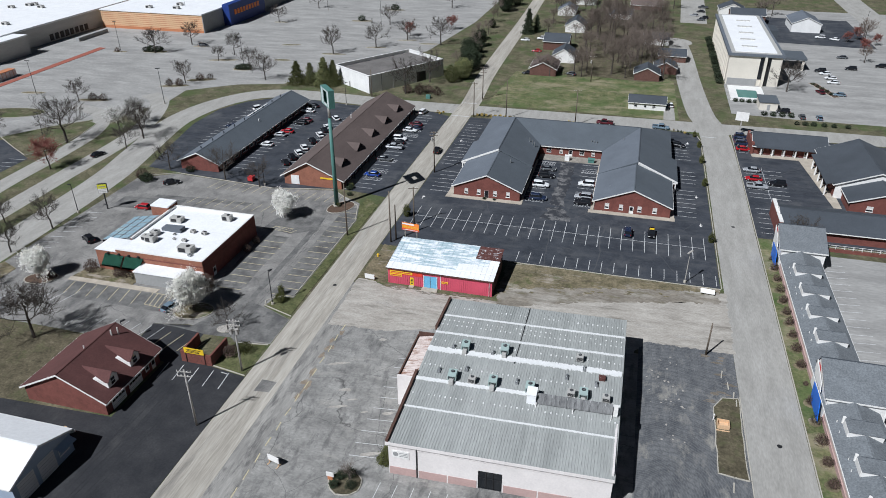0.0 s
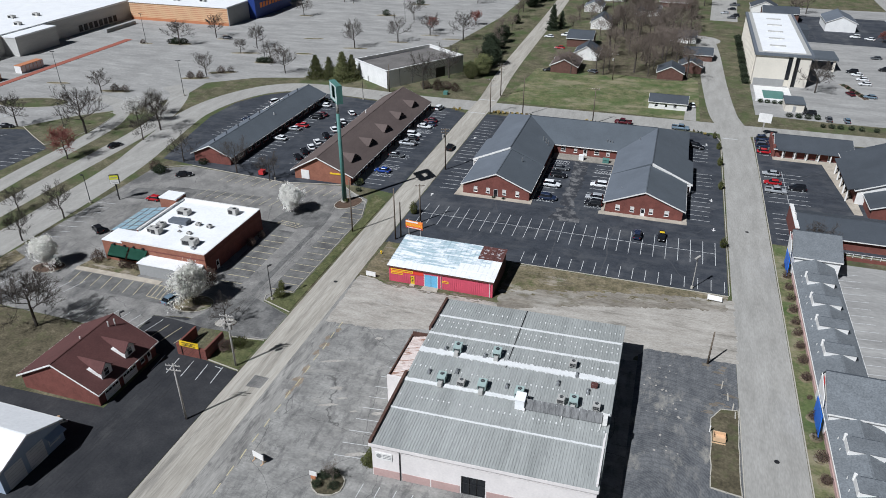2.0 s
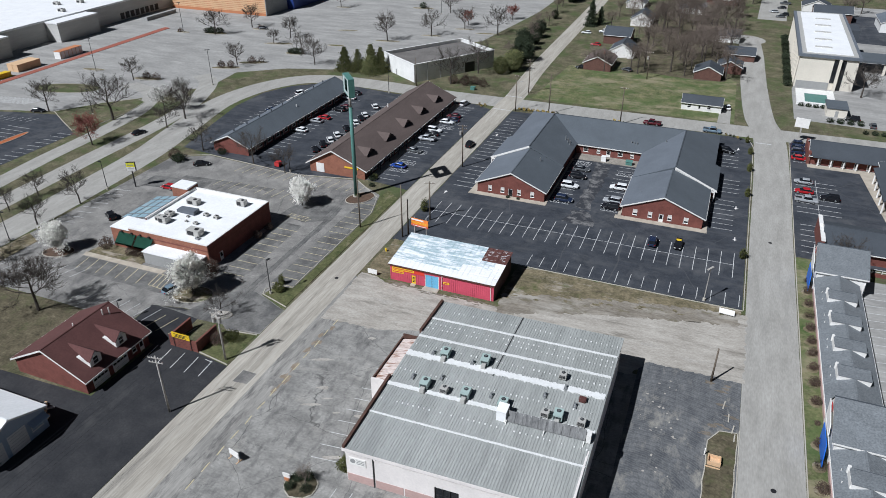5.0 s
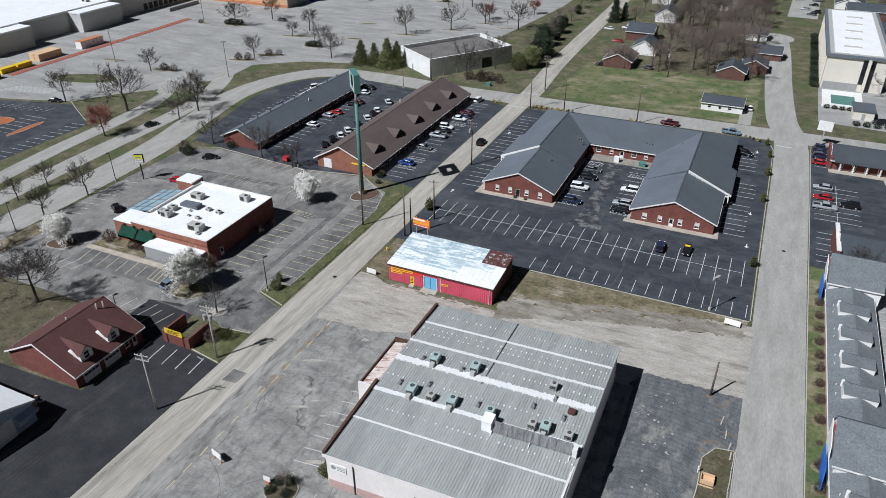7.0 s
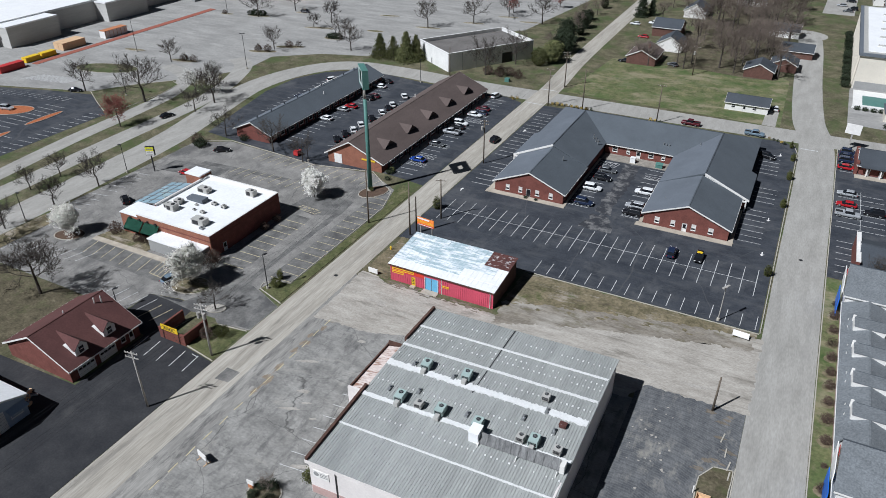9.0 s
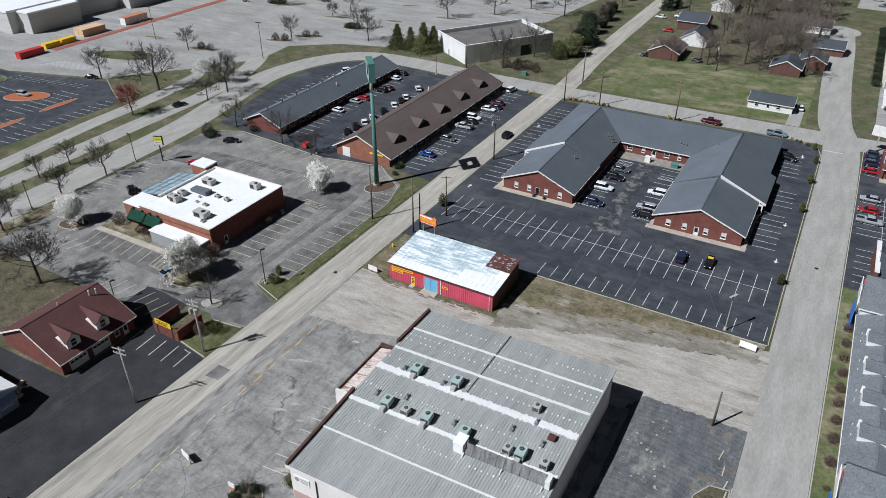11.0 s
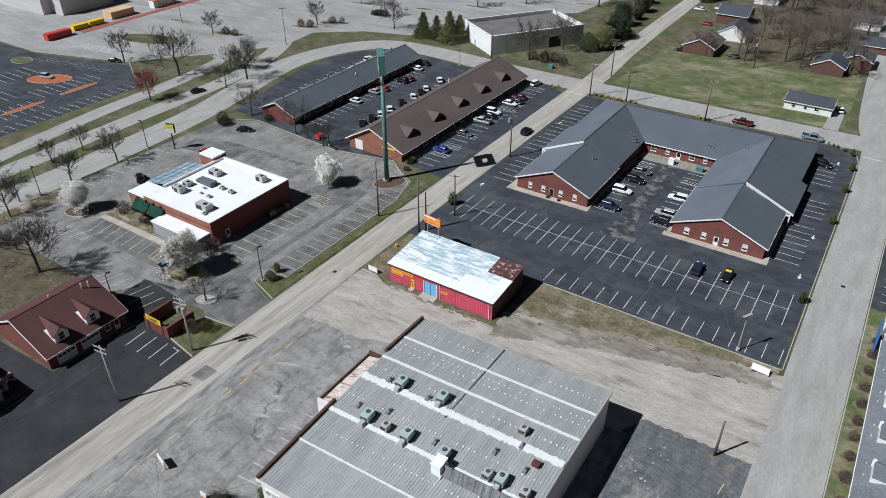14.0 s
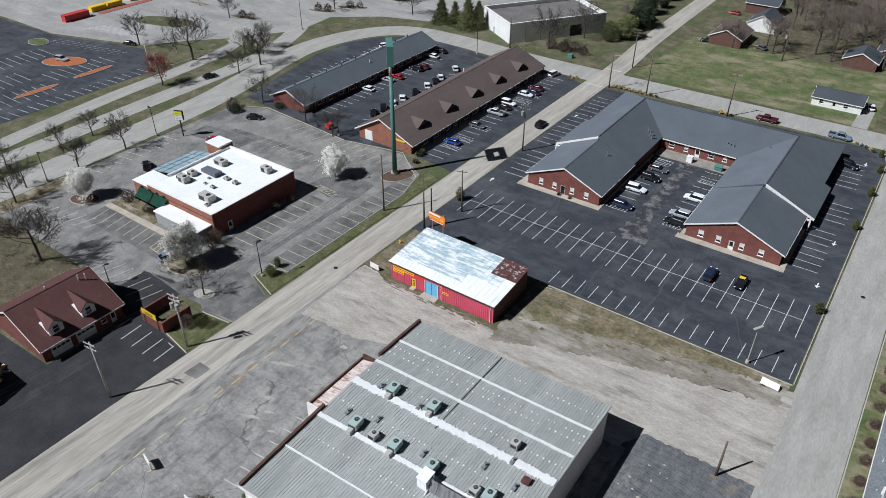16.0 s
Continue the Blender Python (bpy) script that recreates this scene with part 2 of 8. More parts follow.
WALLPAINT = mat("cream_wall_paint", (0.72, 0.675, 0.64), 0.75, 0.06, 0.3, 3.0, 0.05, None, 0.05)
PINK = mat("pink_wall_band", (0.46, 0.32, 0.29), 0.75, 0.08, 0.3, 3.0, 0.06)
WHITEROOF = mat("white_roof_membrane", (0.8, 0.8, 0.79), 0.6, 0.05, 0.25, 2.0, 0.04, None, 0.05)
add_layer(WHITEROOF, (0.6, 0.59, 0.56), 0.2, 0.6, 0.75, amount=0.5)
METALROOF = mat("weathered_metal_roof", (0.31, 0.32, 0.302), 0.6, 0.12, 0.2, 4.0, 0.14, (0.385, 0.393, 0.372), 0.1, stretch=(2.2, 0.25, 1))
add_layer(METALROOF, (0.25, 0.23, 0.2), 0.15, 0.62, 0.78, (2.5, 0.3, 1), 0.5)
COATING = mat("white_roof_coating", (0.78, 0.78, 0.76), 0.7, 0.1, 0.7, 3.0, 0.08, (0.66, 0.66, 0.64))
RUSTROOF = mat("rusty_metal_roof", (0.62, 0.5, 0.45), 0.75, 0.15, 0.5, 3.0, 0.2, (0.7, 0.62, 0.57), 0.1, stretch=(0.6, 2.5, 1))
add_layer(RUSTROOF, (0.25, 0.12, 0.07), 0.8, 0.52, 0.6, (0.45, 2.6, 1), 0.9)
RUST = mat("rust_brown_flashing", (0.09, 0.048, 0.036), 0.8, 0.25, 0.8, 4.0, 0.2)
SHEDROOF = mat("silver_coated_roof", (0.78, 0.8, 0.81), 0.65, 0.04, 0.3, 3.0, 0.05, None, 0.08)
add_layer(SHEDROOF, (0.3, 0.42, 0.46), 0.6, 0.43, 0.55, (0.5, 2.4, 1), 0.85, offset=2)
add_layer(SHEDROOF, (0.2, 0.24, 0.26), 1.2, 0.6, 0.66, (0.6, 2.0, 1), 0.6, offset=12)
SHEDRUST = mat("bare_rusted_roof_sheet", (0.1, 0.042, 0.036), 0.8, 0.2, 0.6, 4.0, 0.25, None, 0.1)
add_layer(SHEDRUST, (0.68, 0.68, 0.68), 0.9, 0.56, 0.62, (1, 2.2, 1), 0.8)
REDMETAL = mat("pinkish_red_metal_siding", (0.55, 0.085, 0.13), 0.6, 0.1, 0.3, 3.0, 0.06, None, 0.05)
REDPANEL = mat("orange_red_painted_panel", (0.62, 0.05, 0.03), 0.6, 0.1, 0.6, 3.0, 0.06)
BLUEPAINT = mat("faded_blue_paint", (0.16, 0.42, 0.62), 0.7, 0.1, 0.6, 4.0, 0.08)
SIGNYELLOW = plain("yellow_sign_paint", (0.75, 0.5, 0.02), 0.5)
LIMEYELLOW = plain("lime_yellow_sign_paint", (0.7, 0.68, 0.04), 0.5)
BLUESIGN = plain("bright_blue_panel", (0.02, 0.13, 0.55), 0.45)
REDSIGN = plain("red_panel", (0.5, 0.04, 0.04), 0.5)
DARKBLUE = plain("dark_blue_cladding", (0.02, 0.045, 0.2), 0.5)
ORANGESIGN = plain("orange_sign_letter", (0.75, 0.2, 0.03), 0.5)
TAN = mat("tan_ribbed_panel", (0.62, 0.42, 0.25), 0.8, 0.06, 0.2, 2.0, 0.05)
BRICKSTRIP = mat("dull_red_concrete", (0.3, 0.1, 0.07), 0.9, 0.15, 0.4, 3.0, 0.12)
ORANGETRIM = mat("orange_base_panel", (0.46, 0.19, 0.09), 0.8, 0.06, 0.2, 2.0, 0.05)
SCREEN = mat("weathered_dark_panel", (0.13, 0.13, 0.13), 0.85, 0.3, 0.8, 4.0, 0.2, (0.24, 0.24, 0.235), stretch=(2.5, 1, 0.5))
STOREWALL = mat("pale_grey_siding", (0.5, 0.49, 0.46), 0.85, 0.08, 0.2, 2.0, 0.06, stretch=(0.3, 0.3, 3))
GREYWALL = mat("grey_panel_wall", (0.3, 0.3, 0.29), 0.85, 0.08, 0.2, 2.0, 0.06)
PALEWALL = mat("pale_stucco", (0.74, 0.73, 0.7), 0.85, 0.07, 0.3, 2.0, 0.06)
GRAVELROOF = mat("gravel_roof", (0.15, 0.14, 0.13), 0.95, 0.2, 0.15, 2.0, 0.15)
GREENCLOTH = plain("green_awning_cloth", (0.012, 0.085, 0.05), 0.8)
GREENPOLE = mat("green_sign_paint", (0.085, 0.195, 0.168), 0.55, 0.12, 0.5, 4.0, 0.08)
TEAL = mat("teal_sign_face", (0.2, 0.36, 0.34), 0.4, 0.12, 0.4, 3.0, 0.06)
WOODPOLE = mat("weathered_pole_wood", (0.13, 0.105, 0.08), 0.95, 0.2, 0.8, 6.0, 0.2)
PALEPOLE = mat("pale_grey_pole", (0.36, 0.34, 0.31), 0.8, 0.12, 0.8, 6.0, 0.1)
STEEL = plain("galvanised_steel", (0.4, 0.41, 0.41), 0.45, 0.7)
DARKMETAL = plain("dark_metal", (0.03, 0.03, 0.032), 0.5, 0.3)
ACGREEN = plain("grey_green_unit_paint", (0.36, 0.45, 0.42), 0.55)
ACGREY = plain("grey_unit_paint", (0.42, 0.41, 0.38), 0.55)
BLACK = plain("black_rubber", (0.012, 0.012, 0.012), 0.8)
GLASS = plain("dark_window_glass", (0.012, 0.014, 0.017), 0.08, 0.0, 0.6)
BLIND = plain("pale_window_blind", (0.6, 0.58, 0.54), 0.8)
BARK = mat("grey_bark", (0.072, 0.061, 0.052), 0.95, 0.2, 2.0, 9.0, 0.2)
REDTWIG = mat("reddish_budding_twigs", (0.2, 0.075, 0.06), 0.95, 0.2, 2.0, 9.0, 0.2)
BLOSSOM = mat("white_blossom", (0.76, 0.74, 0.68), 0.9, 0.15, 0.8, 5.0, 0.15)
NEEDLE = mat("conifer_foliage", (0.1, 0.12, 0.045), 0.95, 0.3, 0.7, 5.0, 0.3, (0.19, 0.19, 0.08))
DARKNEEDLE = mat("dark_evergreen_foliage", (0.028, 0.038, 0.02), 0.95, 0.3, 0.7, 5.0, 0.3)
SHRUB = mat("shrub_foliage", (0.075, 0.08, 0.025), 0.95, 0.3, 0.9, 5.0, 0.3)
BROWNSHRUB = mat("brown_dormant_twigs", (0.088, 0.06, 0.046), 0.95, 0.25, 1.0, 6.0, 0.25)
MULCH = mat("bark_mulch", (0.1, 0.065, 0.045), 0.95, 0.2, 0.8, 5.0, 0.25)
REDMULCH = mat("orange_red_mulch", (0.36, 0.12, 0.05), 0.95, 0.2, 0.8, 5.0, 0.25)
STRAW = mat("yellow_ornamental_grass", (0.4, 0.29, 0.08), 0.95, 0.25, 1.2, 6.0, 0.2)


# ---- building helpers ----
ORG = {}


def thing(name, at, label, category, group="", kind=""):
    ob = new(name)
    ob.location = at
    ob.empty_display_size = 0.5
    ORG[ob] = Vector(at)
    return tagged(ob, label, category, group, kind)


def part(name, bm, material, parent=None, label="", smooth=False):
    """Links a bmesh, made in world metres, as one mesh under a thing or a part."""
    me = bpy.data.meshes.new(name)
    if parent is not None:
        o = ORG[parent]
        bmesh.ops.translate(bm, verts=bm.verts, vec=-o)
    if name == "wall":
        bmesh.ops.remove_doubles(bm, verts=bm.verts[:], dist=0.0005)
    bm.normal_update()
    bm.to_mesh(me)
    bm.free()
    for mm in (material if isinstance(material, (list, tuple)) else [material]):
        me.materials.append(mm)
    if smooth:
        for p in me.polygons:
            p.use_smooth = True
    ob = new(name, me)
    ORG[ob] = Vector((0, 0, 0))
    if parent is not None:
        ob.parent = parent
        ORG[ob] = o
    if label:
        tagged(ob, label)
    return ob


def solo(name, bm, material, label, category, kind="", group="", smooth=False):
    return tagged(part(name, bm, material, None, "", smooth), label, category, group, kind)


def B():
    return bmesh.new()


def box(bm, x0, y0, z0, x1, y1, z1, m=None, mi=0):
    vs = [bm.verts.new((x, y, z)) for z in (z0, z1) for x, y in ((x0, y0), (x1, y0), (x1, y1), (x0, y1))]
    if m is not None:
        for v in vs:
            v.co = m @ v.co
    for f in ((3, 2, 1, 0), (4, 5, 6, 7), (0, 1, 5, 4), (1, 2, 6, 5), (2, 3, 7, 6), (3, 0, 4, 7)):
        bm.faces.new([vs[i] for i in f]).material_index = mi
    return bm


def prism(bm, pts, z0, z1, m=None):
    """A flat polygon (counter-clockwise) made into a slab."""
    lo = [bm.verts.new((x, y, z0)) for x, y in pts]
    hi = [bm.verts.new((x, y, z1)) for x, y in pts]
    if m is not None:
        for v in lo + hi:
            v.co = m @ v.co
    n = len(pts)
    bm.faces.new(lo[::-1])
    bm.faces.new(hi)
    for i in range(n):
        bm.faces.new((lo[i], lo[(i + 1) % n], hi[(i + 1) % n], hi[i]))
    return bm


def tube(bm, a, b, r0, r1, n=8):
    """A tapered round bar from a to b."""
    a, b = Vector(a), Vector(b)
    d = (b - a).normalized()
    u = d.orthogonal().normalized()
    w = d.cross(u)
    lo, hi = [], []
    for i in range(n):
        c, s = math.cos(2 * math.pi * i / n), math.sin(2 * math.pi * i / n)
        lo.append(bm.verts.new(a + (u * c + w * s) * r0))
        hi.append(bm.verts.new(b + (u * c + w * s) * r1))
    for i in range(n):
        bm.faces.new((lo[i], lo[(i + 1) % n], hi[(i + 1) % n], hi[i]))
    if n > 3:
        bm.faces.new(lo[::-1])
        bm.faces.new(hi)
    return bm


def slab(bm, quad, thick):
    """A sloping board: four top corners, made thick straight down."""
    hi = [bm.verts.new(p) for p in quad]
    lo = [bm.verts.new((p[0], p[1], p[2] - thick)) for p in quad]
    n = len(quad)
    bm.faces.new(hi)
    bm.faces.new(lo[::-1])
    for i in range(n):
        bm.faces.new((hi[i], lo[i], lo[(i + 1) % n], hi[(i + 1) % n]))
    return bm


def strip(pts, half):
    """The outline of a band of that half width along a line of points."""
    left, right = [], []
    for i, p in enumerate(pts):
        a, b = pts[max(0, i - 1)], pts[min(len(pts) - 1, i + 1)]
        d = Vector((b[0] - a[0], b[1] - a[1])).normalized()
        left.append((p[0] - d.y * half, p[1] + d.x * half))
        right.append((p[0] + d.y * half, p[1] - d.x * half))
    return right + left[::-1]


def smooth_line(pts, n=6):
    """A Catmull-Rom line through the points."""
    out = []
    for i in range(len(pts) - 1):
        p = [Vector(pts[max(0, min(len(pts) - 1, i + k))]) for k in (-1, 0, 1, 2)]
        for j in range(n):
            t = j / n
            out.append(tuple(0.5 * (2 * p[1] + (p[2] - p[0]) * t + (2 * p[0] - 5 * p[1] + 4 * p[2] - p[3]) * t * t + (3 * p[1] - p[0] - 3 * p[2] + p[3]) * t ** 3)))
    return out + [tuple(pts[-1])]


def ring(cx, cy, rx, ry, n=20, turn=0.0):
    c, s = math.cos(radians(turn)), math.sin(radians(turn))
    return [(cx + rx * math.cos(2 * math.pi * i / n) * c - ry * math.sin(2 * math.pi * i / n) * s,
             cy + rx * math.cos(2 * math.pi * i / n) * s + ry * math.sin(2 * math.pi * i / n) * c) for i in range(n)]


def side(x, y, face):
    """The pose of a wall plane: u along the wall, v outwards, seen from outside with u to the right."""
    return Matrix.Translation((x, y, 0)) @ Matrix.Rotation(radians({"S": 0, "E": 90, "N": 180, "W": 270}[face] if isinstance(face, str) else face), 4, "Z")


def wall(bm, m, u0, u1, z0, z1, holes=(), thick=0.25):
    """A wall whose outer face lies at v = 0, with openings (u0, z0, u1, z1) that go through."""
    us = sorted({u0, u1, *[h[0] for h in holes], *[h[2] for h in holes]})
    zs = sorted({z0, z1, *[h[1] for h in holes], *[h[3] for h in holes]})
    for i in range(len(us) - 1):
        run = None
        for j in range(len(zs) - 1):
            cu, cz = (us[i] + us[i + 1]) / 2, (zs[j] + zs[j + 1]) / 2
            solid = not any(h[0] < cu < h[2] and h[1] < cz < h[3] for h in holes)
            if solid:
                run = [run[0] if run else zs[j], zs[j + 1]]
            if run and (not solid or j == len(zs) - 2):
                box(bm, us[i], 0, run[0], us[i + 1], thick, run[1], m)
                run = None
    return bm


def window(parent, m, h, blind=True, bars=1):
    """A window in an opening h: frame, pane, sill and a blind behind."""
    a, z0, b, z1 = h
    bm, w = B(), 0.07
    for q in ((a, z0, a + w, z1), (b - w, z0, b, z1), (a + w, z0, b - w, z0 + w), (a + w, z1 - w, b - w, z1)):
        box(bm, q[0], -0.03, q[1], q[2], 0.1, q[3], m)
    for k in range(bars):
        zc = z0 + (z1 - z0) * (k + 1) / (bars + 1)
        box(bm, a + w, -0.02, zc - 0.025, b - w, 0.08, zc + 0.025, m)
    win = part("window", bm, TRIM, parent)
    part("pane", box(B(), a + w, 0.06, z0 + w, b - w, 0.075, z1 - w, m), GLASS, win)
    part("sill", box(B(), a - 0.08, -0.1, z0 - 0.1, b + 0.08, -0.005, z0 - 0.003, m), TRIM, win)
    if blind:
        cut = z0 + (z1 - z0) * 0.35
        part("blind", box(B(), a + w, 0.03, cut, b - w, 0.052, z1 - w, m), BLIND, win)
    return win


def door(parent, m, h, material=None, glazed=True):
    a, z0, b, z1 = h
    d = part("door", box(B(), a + 0.05, 0.05, z0, b - 0.05, 0.12, z1 - 0.05, m), material or TRIM, parent)
    if glazed:
        part("pane", box(B(), a + 0.2, 0.03, z0 + 0.9, b - 0.2, 0.048, z1 - 0.25, m), GLASS, d)
    bm = B()
    for q in ((a, z0, a + 0.05, z1), (b - 0.05, z0, b, z1), (a + 0.05, z1 - 0.05, b - 0.05, z1)):
        box(bm, q[0], -0.03, q[1], q[2], 0.12, q[3], m)
    part("door_frame", bm, TRIM, d)
    part("handle", box(B(), b - 0.2, -0.03, z0 + 0.95, b - 0.15, 0.045, z0 + 1.15, m), DARKMETAL, d)
    return d


def lines(lot, name, rows, material, width=0.12, z=0.03, top=0.012):
    """Painted stall lines (x0, y0, x1, y1), each a piece of its own under the lot."""
    for x0, y0, x1, y1 in rows:
        d = Vector((x1 - x0, y1 - y0))
        n = Vector((-d.y, d.x)).normalized() * width / 2
        pts = [(x0 - n.x, y0 - n.y), (x1 - n.x, y1 - n.y), (x1 + n.x, y1 + n.y), (x0 + n.x, y0 + n.y)]
        if d.x * n.y - d.y * n.x < 0:
            pts = pts[::-1]
        part(name, prism(B(), pts, z - 0.002, z + top), material, lot)


def stalls(x, y, dx, dy, n, lx, ly):
    """Rows of parallel stall lines: n lines, stepping by (dx, dy), each (lx, ly) long."""
    return [(x + dx * i, y + dy * i, x + dx * i + lx, y + dy * i + ly) for i in range(n)]


def paving(name, pts, z, material, label, category="pavement"):
    return solo(name, prism(B(), pts, -0.3, z), material, label, category, "structure")


def kerb_line(parent, pts, w=0.16, z0=-0.1, z1=0.17, name="kerb"):
    """A kerb of long blocks along an open or closed line."""
    bm = B()
    for a, b in zip(pts[:-1], pts[1:]):
        d = Vector((b[0] - a[0], b[1] - a[1]))
        ln = d.length
        m = Matrix.Translation((*a, 0)) @ Matrix.Rotation(math.atan2(d.y, d.x), 4, "Z")
        box(bm, -w / 4, -w / 2, z0, ln + w / 4, w / 2, z1, m)
    return part(name, bm, KERB, parent)


def island(name, pts, material, label, z=0.13, kerb=True):
    t = thing(name, (*pts[0], 0), label, "planting island", kind="structure")
    part("bed", prism(B(), pts, -0.2, z), material, t)
    if kerb:
        kerb_line(t, list(pts) + [pts[0]])
    return t


# ---- ground, roads and lots ----
bm = B()
prism(bm, ring(0, 200, 3000, 3000, 48), -6.0, 0.0)
solo("ground", bm, GRASS, "patchy spring grass with bare brown soil", "ground", "structure")

paving("lawn", [(-51, 252.5), (18.5, 251.5), (17.5, 300), (10, 312), (-48, 300)], 0.012, LAWN, "wide patchy green lawn beside the cross road", "lawn")
paving("mall_lot", [(-1200, 165), (-240, 166), (-200, 178), (-178, 208), (-169, 222), (-171, 240), (-155, 252.5), (-137, 258), (-127, 293), (-95, 324), (-87, 393), (-84, 640), (-1200, 700)], 0.01, MALL, "huge pale concrete parking lot, mostly empty")
paving("leaf_litter", [(-26, 296), (-14, 300.5), (4, 297), (13, 299), (16.5, 312), (14, 360), (10, 402), (-20, 410), (-27, 360)], 0.02, FIELD, "brown leaf litter under the bare trees", "ground")
mall = bpy.data.objects["mall_lot"]
cross = smooth_line([(420, 247), (200, 246), (80, 246.5), (20, 245.5), (-60, 244.5), (-86, 244.6), (-116, 246.5), (-137, 244), (-149, 230), (-153.5, 208), (-149, 182), (-144.5, 160), (-142.5, 135), (-141.5, 108), (-141, 40), (-141, -120)])
paving("cross_road", strip(cross, 5.2), 0.024, EASTROAD, "pale worn asphalt street that bends into a frontage road", "road")
west = smooth_line([(-57.2, -150), (-57.1, 60), (-57.2, 150), (-57.2, 235), (-57, 255), (-59.4, 300), (-61, 414), (-62.5, 470), (-68, 700)])
paving("road_west", strip(west, 3.6), 0.036, CONCRETE, "tyre-streaked concrete street", "road")
road_west = bpy.data.objects["road_west"]
east = smooth_line([(30, -150), (30.1, 80), (30, 160), (29.7, 235), (26, 262), (23.6, 300), (22, 345), (20, 375)])
paving("road_east", strip(east, 4.75), 0.03, EASTROAD, "smooth pale grey asphalt street", "road")
road_east = bpy.data.objects["road_east"]
paving("cul_de_sac", ring(18, 372, 9.5, 9), 0.027, EASTROAD, "round end of a quiet street", "road")
paving("boulevard_lane_1", strip(smooth_line([(-157, 0), (-156, 100), (-156.5, 125), (-157.6, 150), (-159, 185), (-163, 204), (-172, 224), (-182, 232)]), 3.5), 0.022, EASTROAD, "one-way concrete carriageway", "road")
paving("boulevard_lane_2", strip(smooth_line([(-164, 0), (-164.5, 95), (-166.5, 117), (-170, 145), (-171.5, 170), (-174.5, 190), (-184, 206), (-200, 212)]), 3.1), 0.022, EASTROAD, "one-way concrete carriageway beside a grass median", "road")

LOT = 0.02
paving("worn_lot", [(-53.7, -100), (8, -100), (8, 112), (-28, 113), (-40, 110), (-53.7, 106)], LOT, OLDLOT, "cracked and patched pale asphalt lot")
worn_lot = bpy.data.objects["worn_lot"]
paving("road_shoulder", [(-54.2, -100)] + [(-49.3 + 0.9 * math.sin(y * 0.31) * (0.4 + (y % 7) / 12) - (max(0, y - 95) * 0.14), y) for y in range(-100, 124, 3)] + [(-54.2, 123)], 0.028, SHOULDER, "worn patched edge of the street", "road")
paving("side_lot", [(8, -100), (25.3, -100), (25.3, 116.8), (20, 117.2), (14, 116.5), (8, 117.2)], LOT, SIDELOT, "dark streaky old asphalt lot")
side_lot = bpy.data.objects["side_lot"]


def rough_edge(pts, step=1.5, amount=0.7, seed=1):
    """An outline with the ragged edge of loose ground."""
    rnd, out = random.Random(seed), []
    for a, b in zip(pts, pts[1:] + pts[:1]):
        n = max(1, int(math.dist(a, b) / step))
        out += [(a[0] + (b[0] - a[0]) * i / n + rnd.uniform(-amount, amount), a[1] + (b[1] - a[1]) * i / n + rnd.uniform(-amount, amount)) for i in range(n)]
    return out


paving("gravel_yard", rough_edge([(-52.7, 106), (-40, 107), (-29, 110.6), (7, 111.6), (9, 116.2), (25.6, 116.4), (25.6, 138.2), (14, 134.2), (0, 131), (-12, 127.5), (-20, 122.5), (-46, 122.6), (-53.2, 125)], 0.7, 0.3), 0.032, DIRT, "bare packed gravel and dirt yard")
paving("dry_verge", rough_edge([(-22.2, 124.5), (-12, 128.5), (0, 132), (14, 135), (24.2, 136.5), (24.2, 139.3), (-22, 139.3)], 0.7, 0.3, 4), 0.044, DRYGRASS, "dry brown grass strip with bare patches", "grass")
paving("sign_verge", rough_edge([(-53, 124), (-46.8, 123.5), (-46.8, 140), (-52.5, 140)], 1.5, 0.25, 5), 0.04, DRYGRASS, "dry grass corner beside the red shed", "grass")

SOIL = mat("dark_soil", (0.17, 0.148, 0.118), 0.95, 0.25, 0.5, 3.0, 0.25, (0.2, 0.17, 0.135), 0.4)
CHALK = mat("pale_gravel", (0.36, 0.335, 0.295), 0.95, 0.15, 0.5, 3.0, 0.2, (0.43, 0.4, 0.355), 0.4)
RUSTDIRT = mat("rusty_dirt", (0.24, 0.19, 0.14), 0.95, 0.2, 0.5, 3.0, 0.2, (0.3, 0.25, 0.19), 0.3)


def patches(owner, name, material, count, x0, x1, y0, y1, lx, ly, z, seed, slant=0.0, turn=0.0):
    """Thin irregular smears of loose soil or wear, joined because nobody could count them."""
    rnd, bm = random.Random(seed), B()
    for i in range(count):
        x, y = rnd.uniform(x0, x1), rnd.uniform(y0, y1)
        y += slant * (x - x0)
        a, b = rnd.uniform(*lx), rnd.uniform(*ly)
        pts = []
        for k in range(18):
            t = 2 * math.pi * k / 18
            f = 0.55 + 0.9 * abs(noise.noise(Vector((math.cos(t) * 1.6 + i * 3.1, math.sin(t) * 1.6, seed))))
            c, s = math.cos(radians(turn + rnd.uniform(-2, 2))), math.sin(radians(turn))
            u, v = math.cos(t) * a * f, math.sin(t) * b * f
            pts.append((x + u * c - v * s, y + u * s + v * c))
        zz = z + 0.0006 * i
        vs = [bm.verts.new((px, py, zz)) for px, py in pts]
        lo = [bm.verts.new((px, py, 0.0)) for px, py in pts]
        bm.faces.new(vs)
        for k in range(18):
            bm.faces.new((vs[k], lo[k], lo[(k + 1) % 18], vs[(k + 1) % 18]))
    ob = part(name, bm, material, owner)
    ob["kind"] = "stuff"


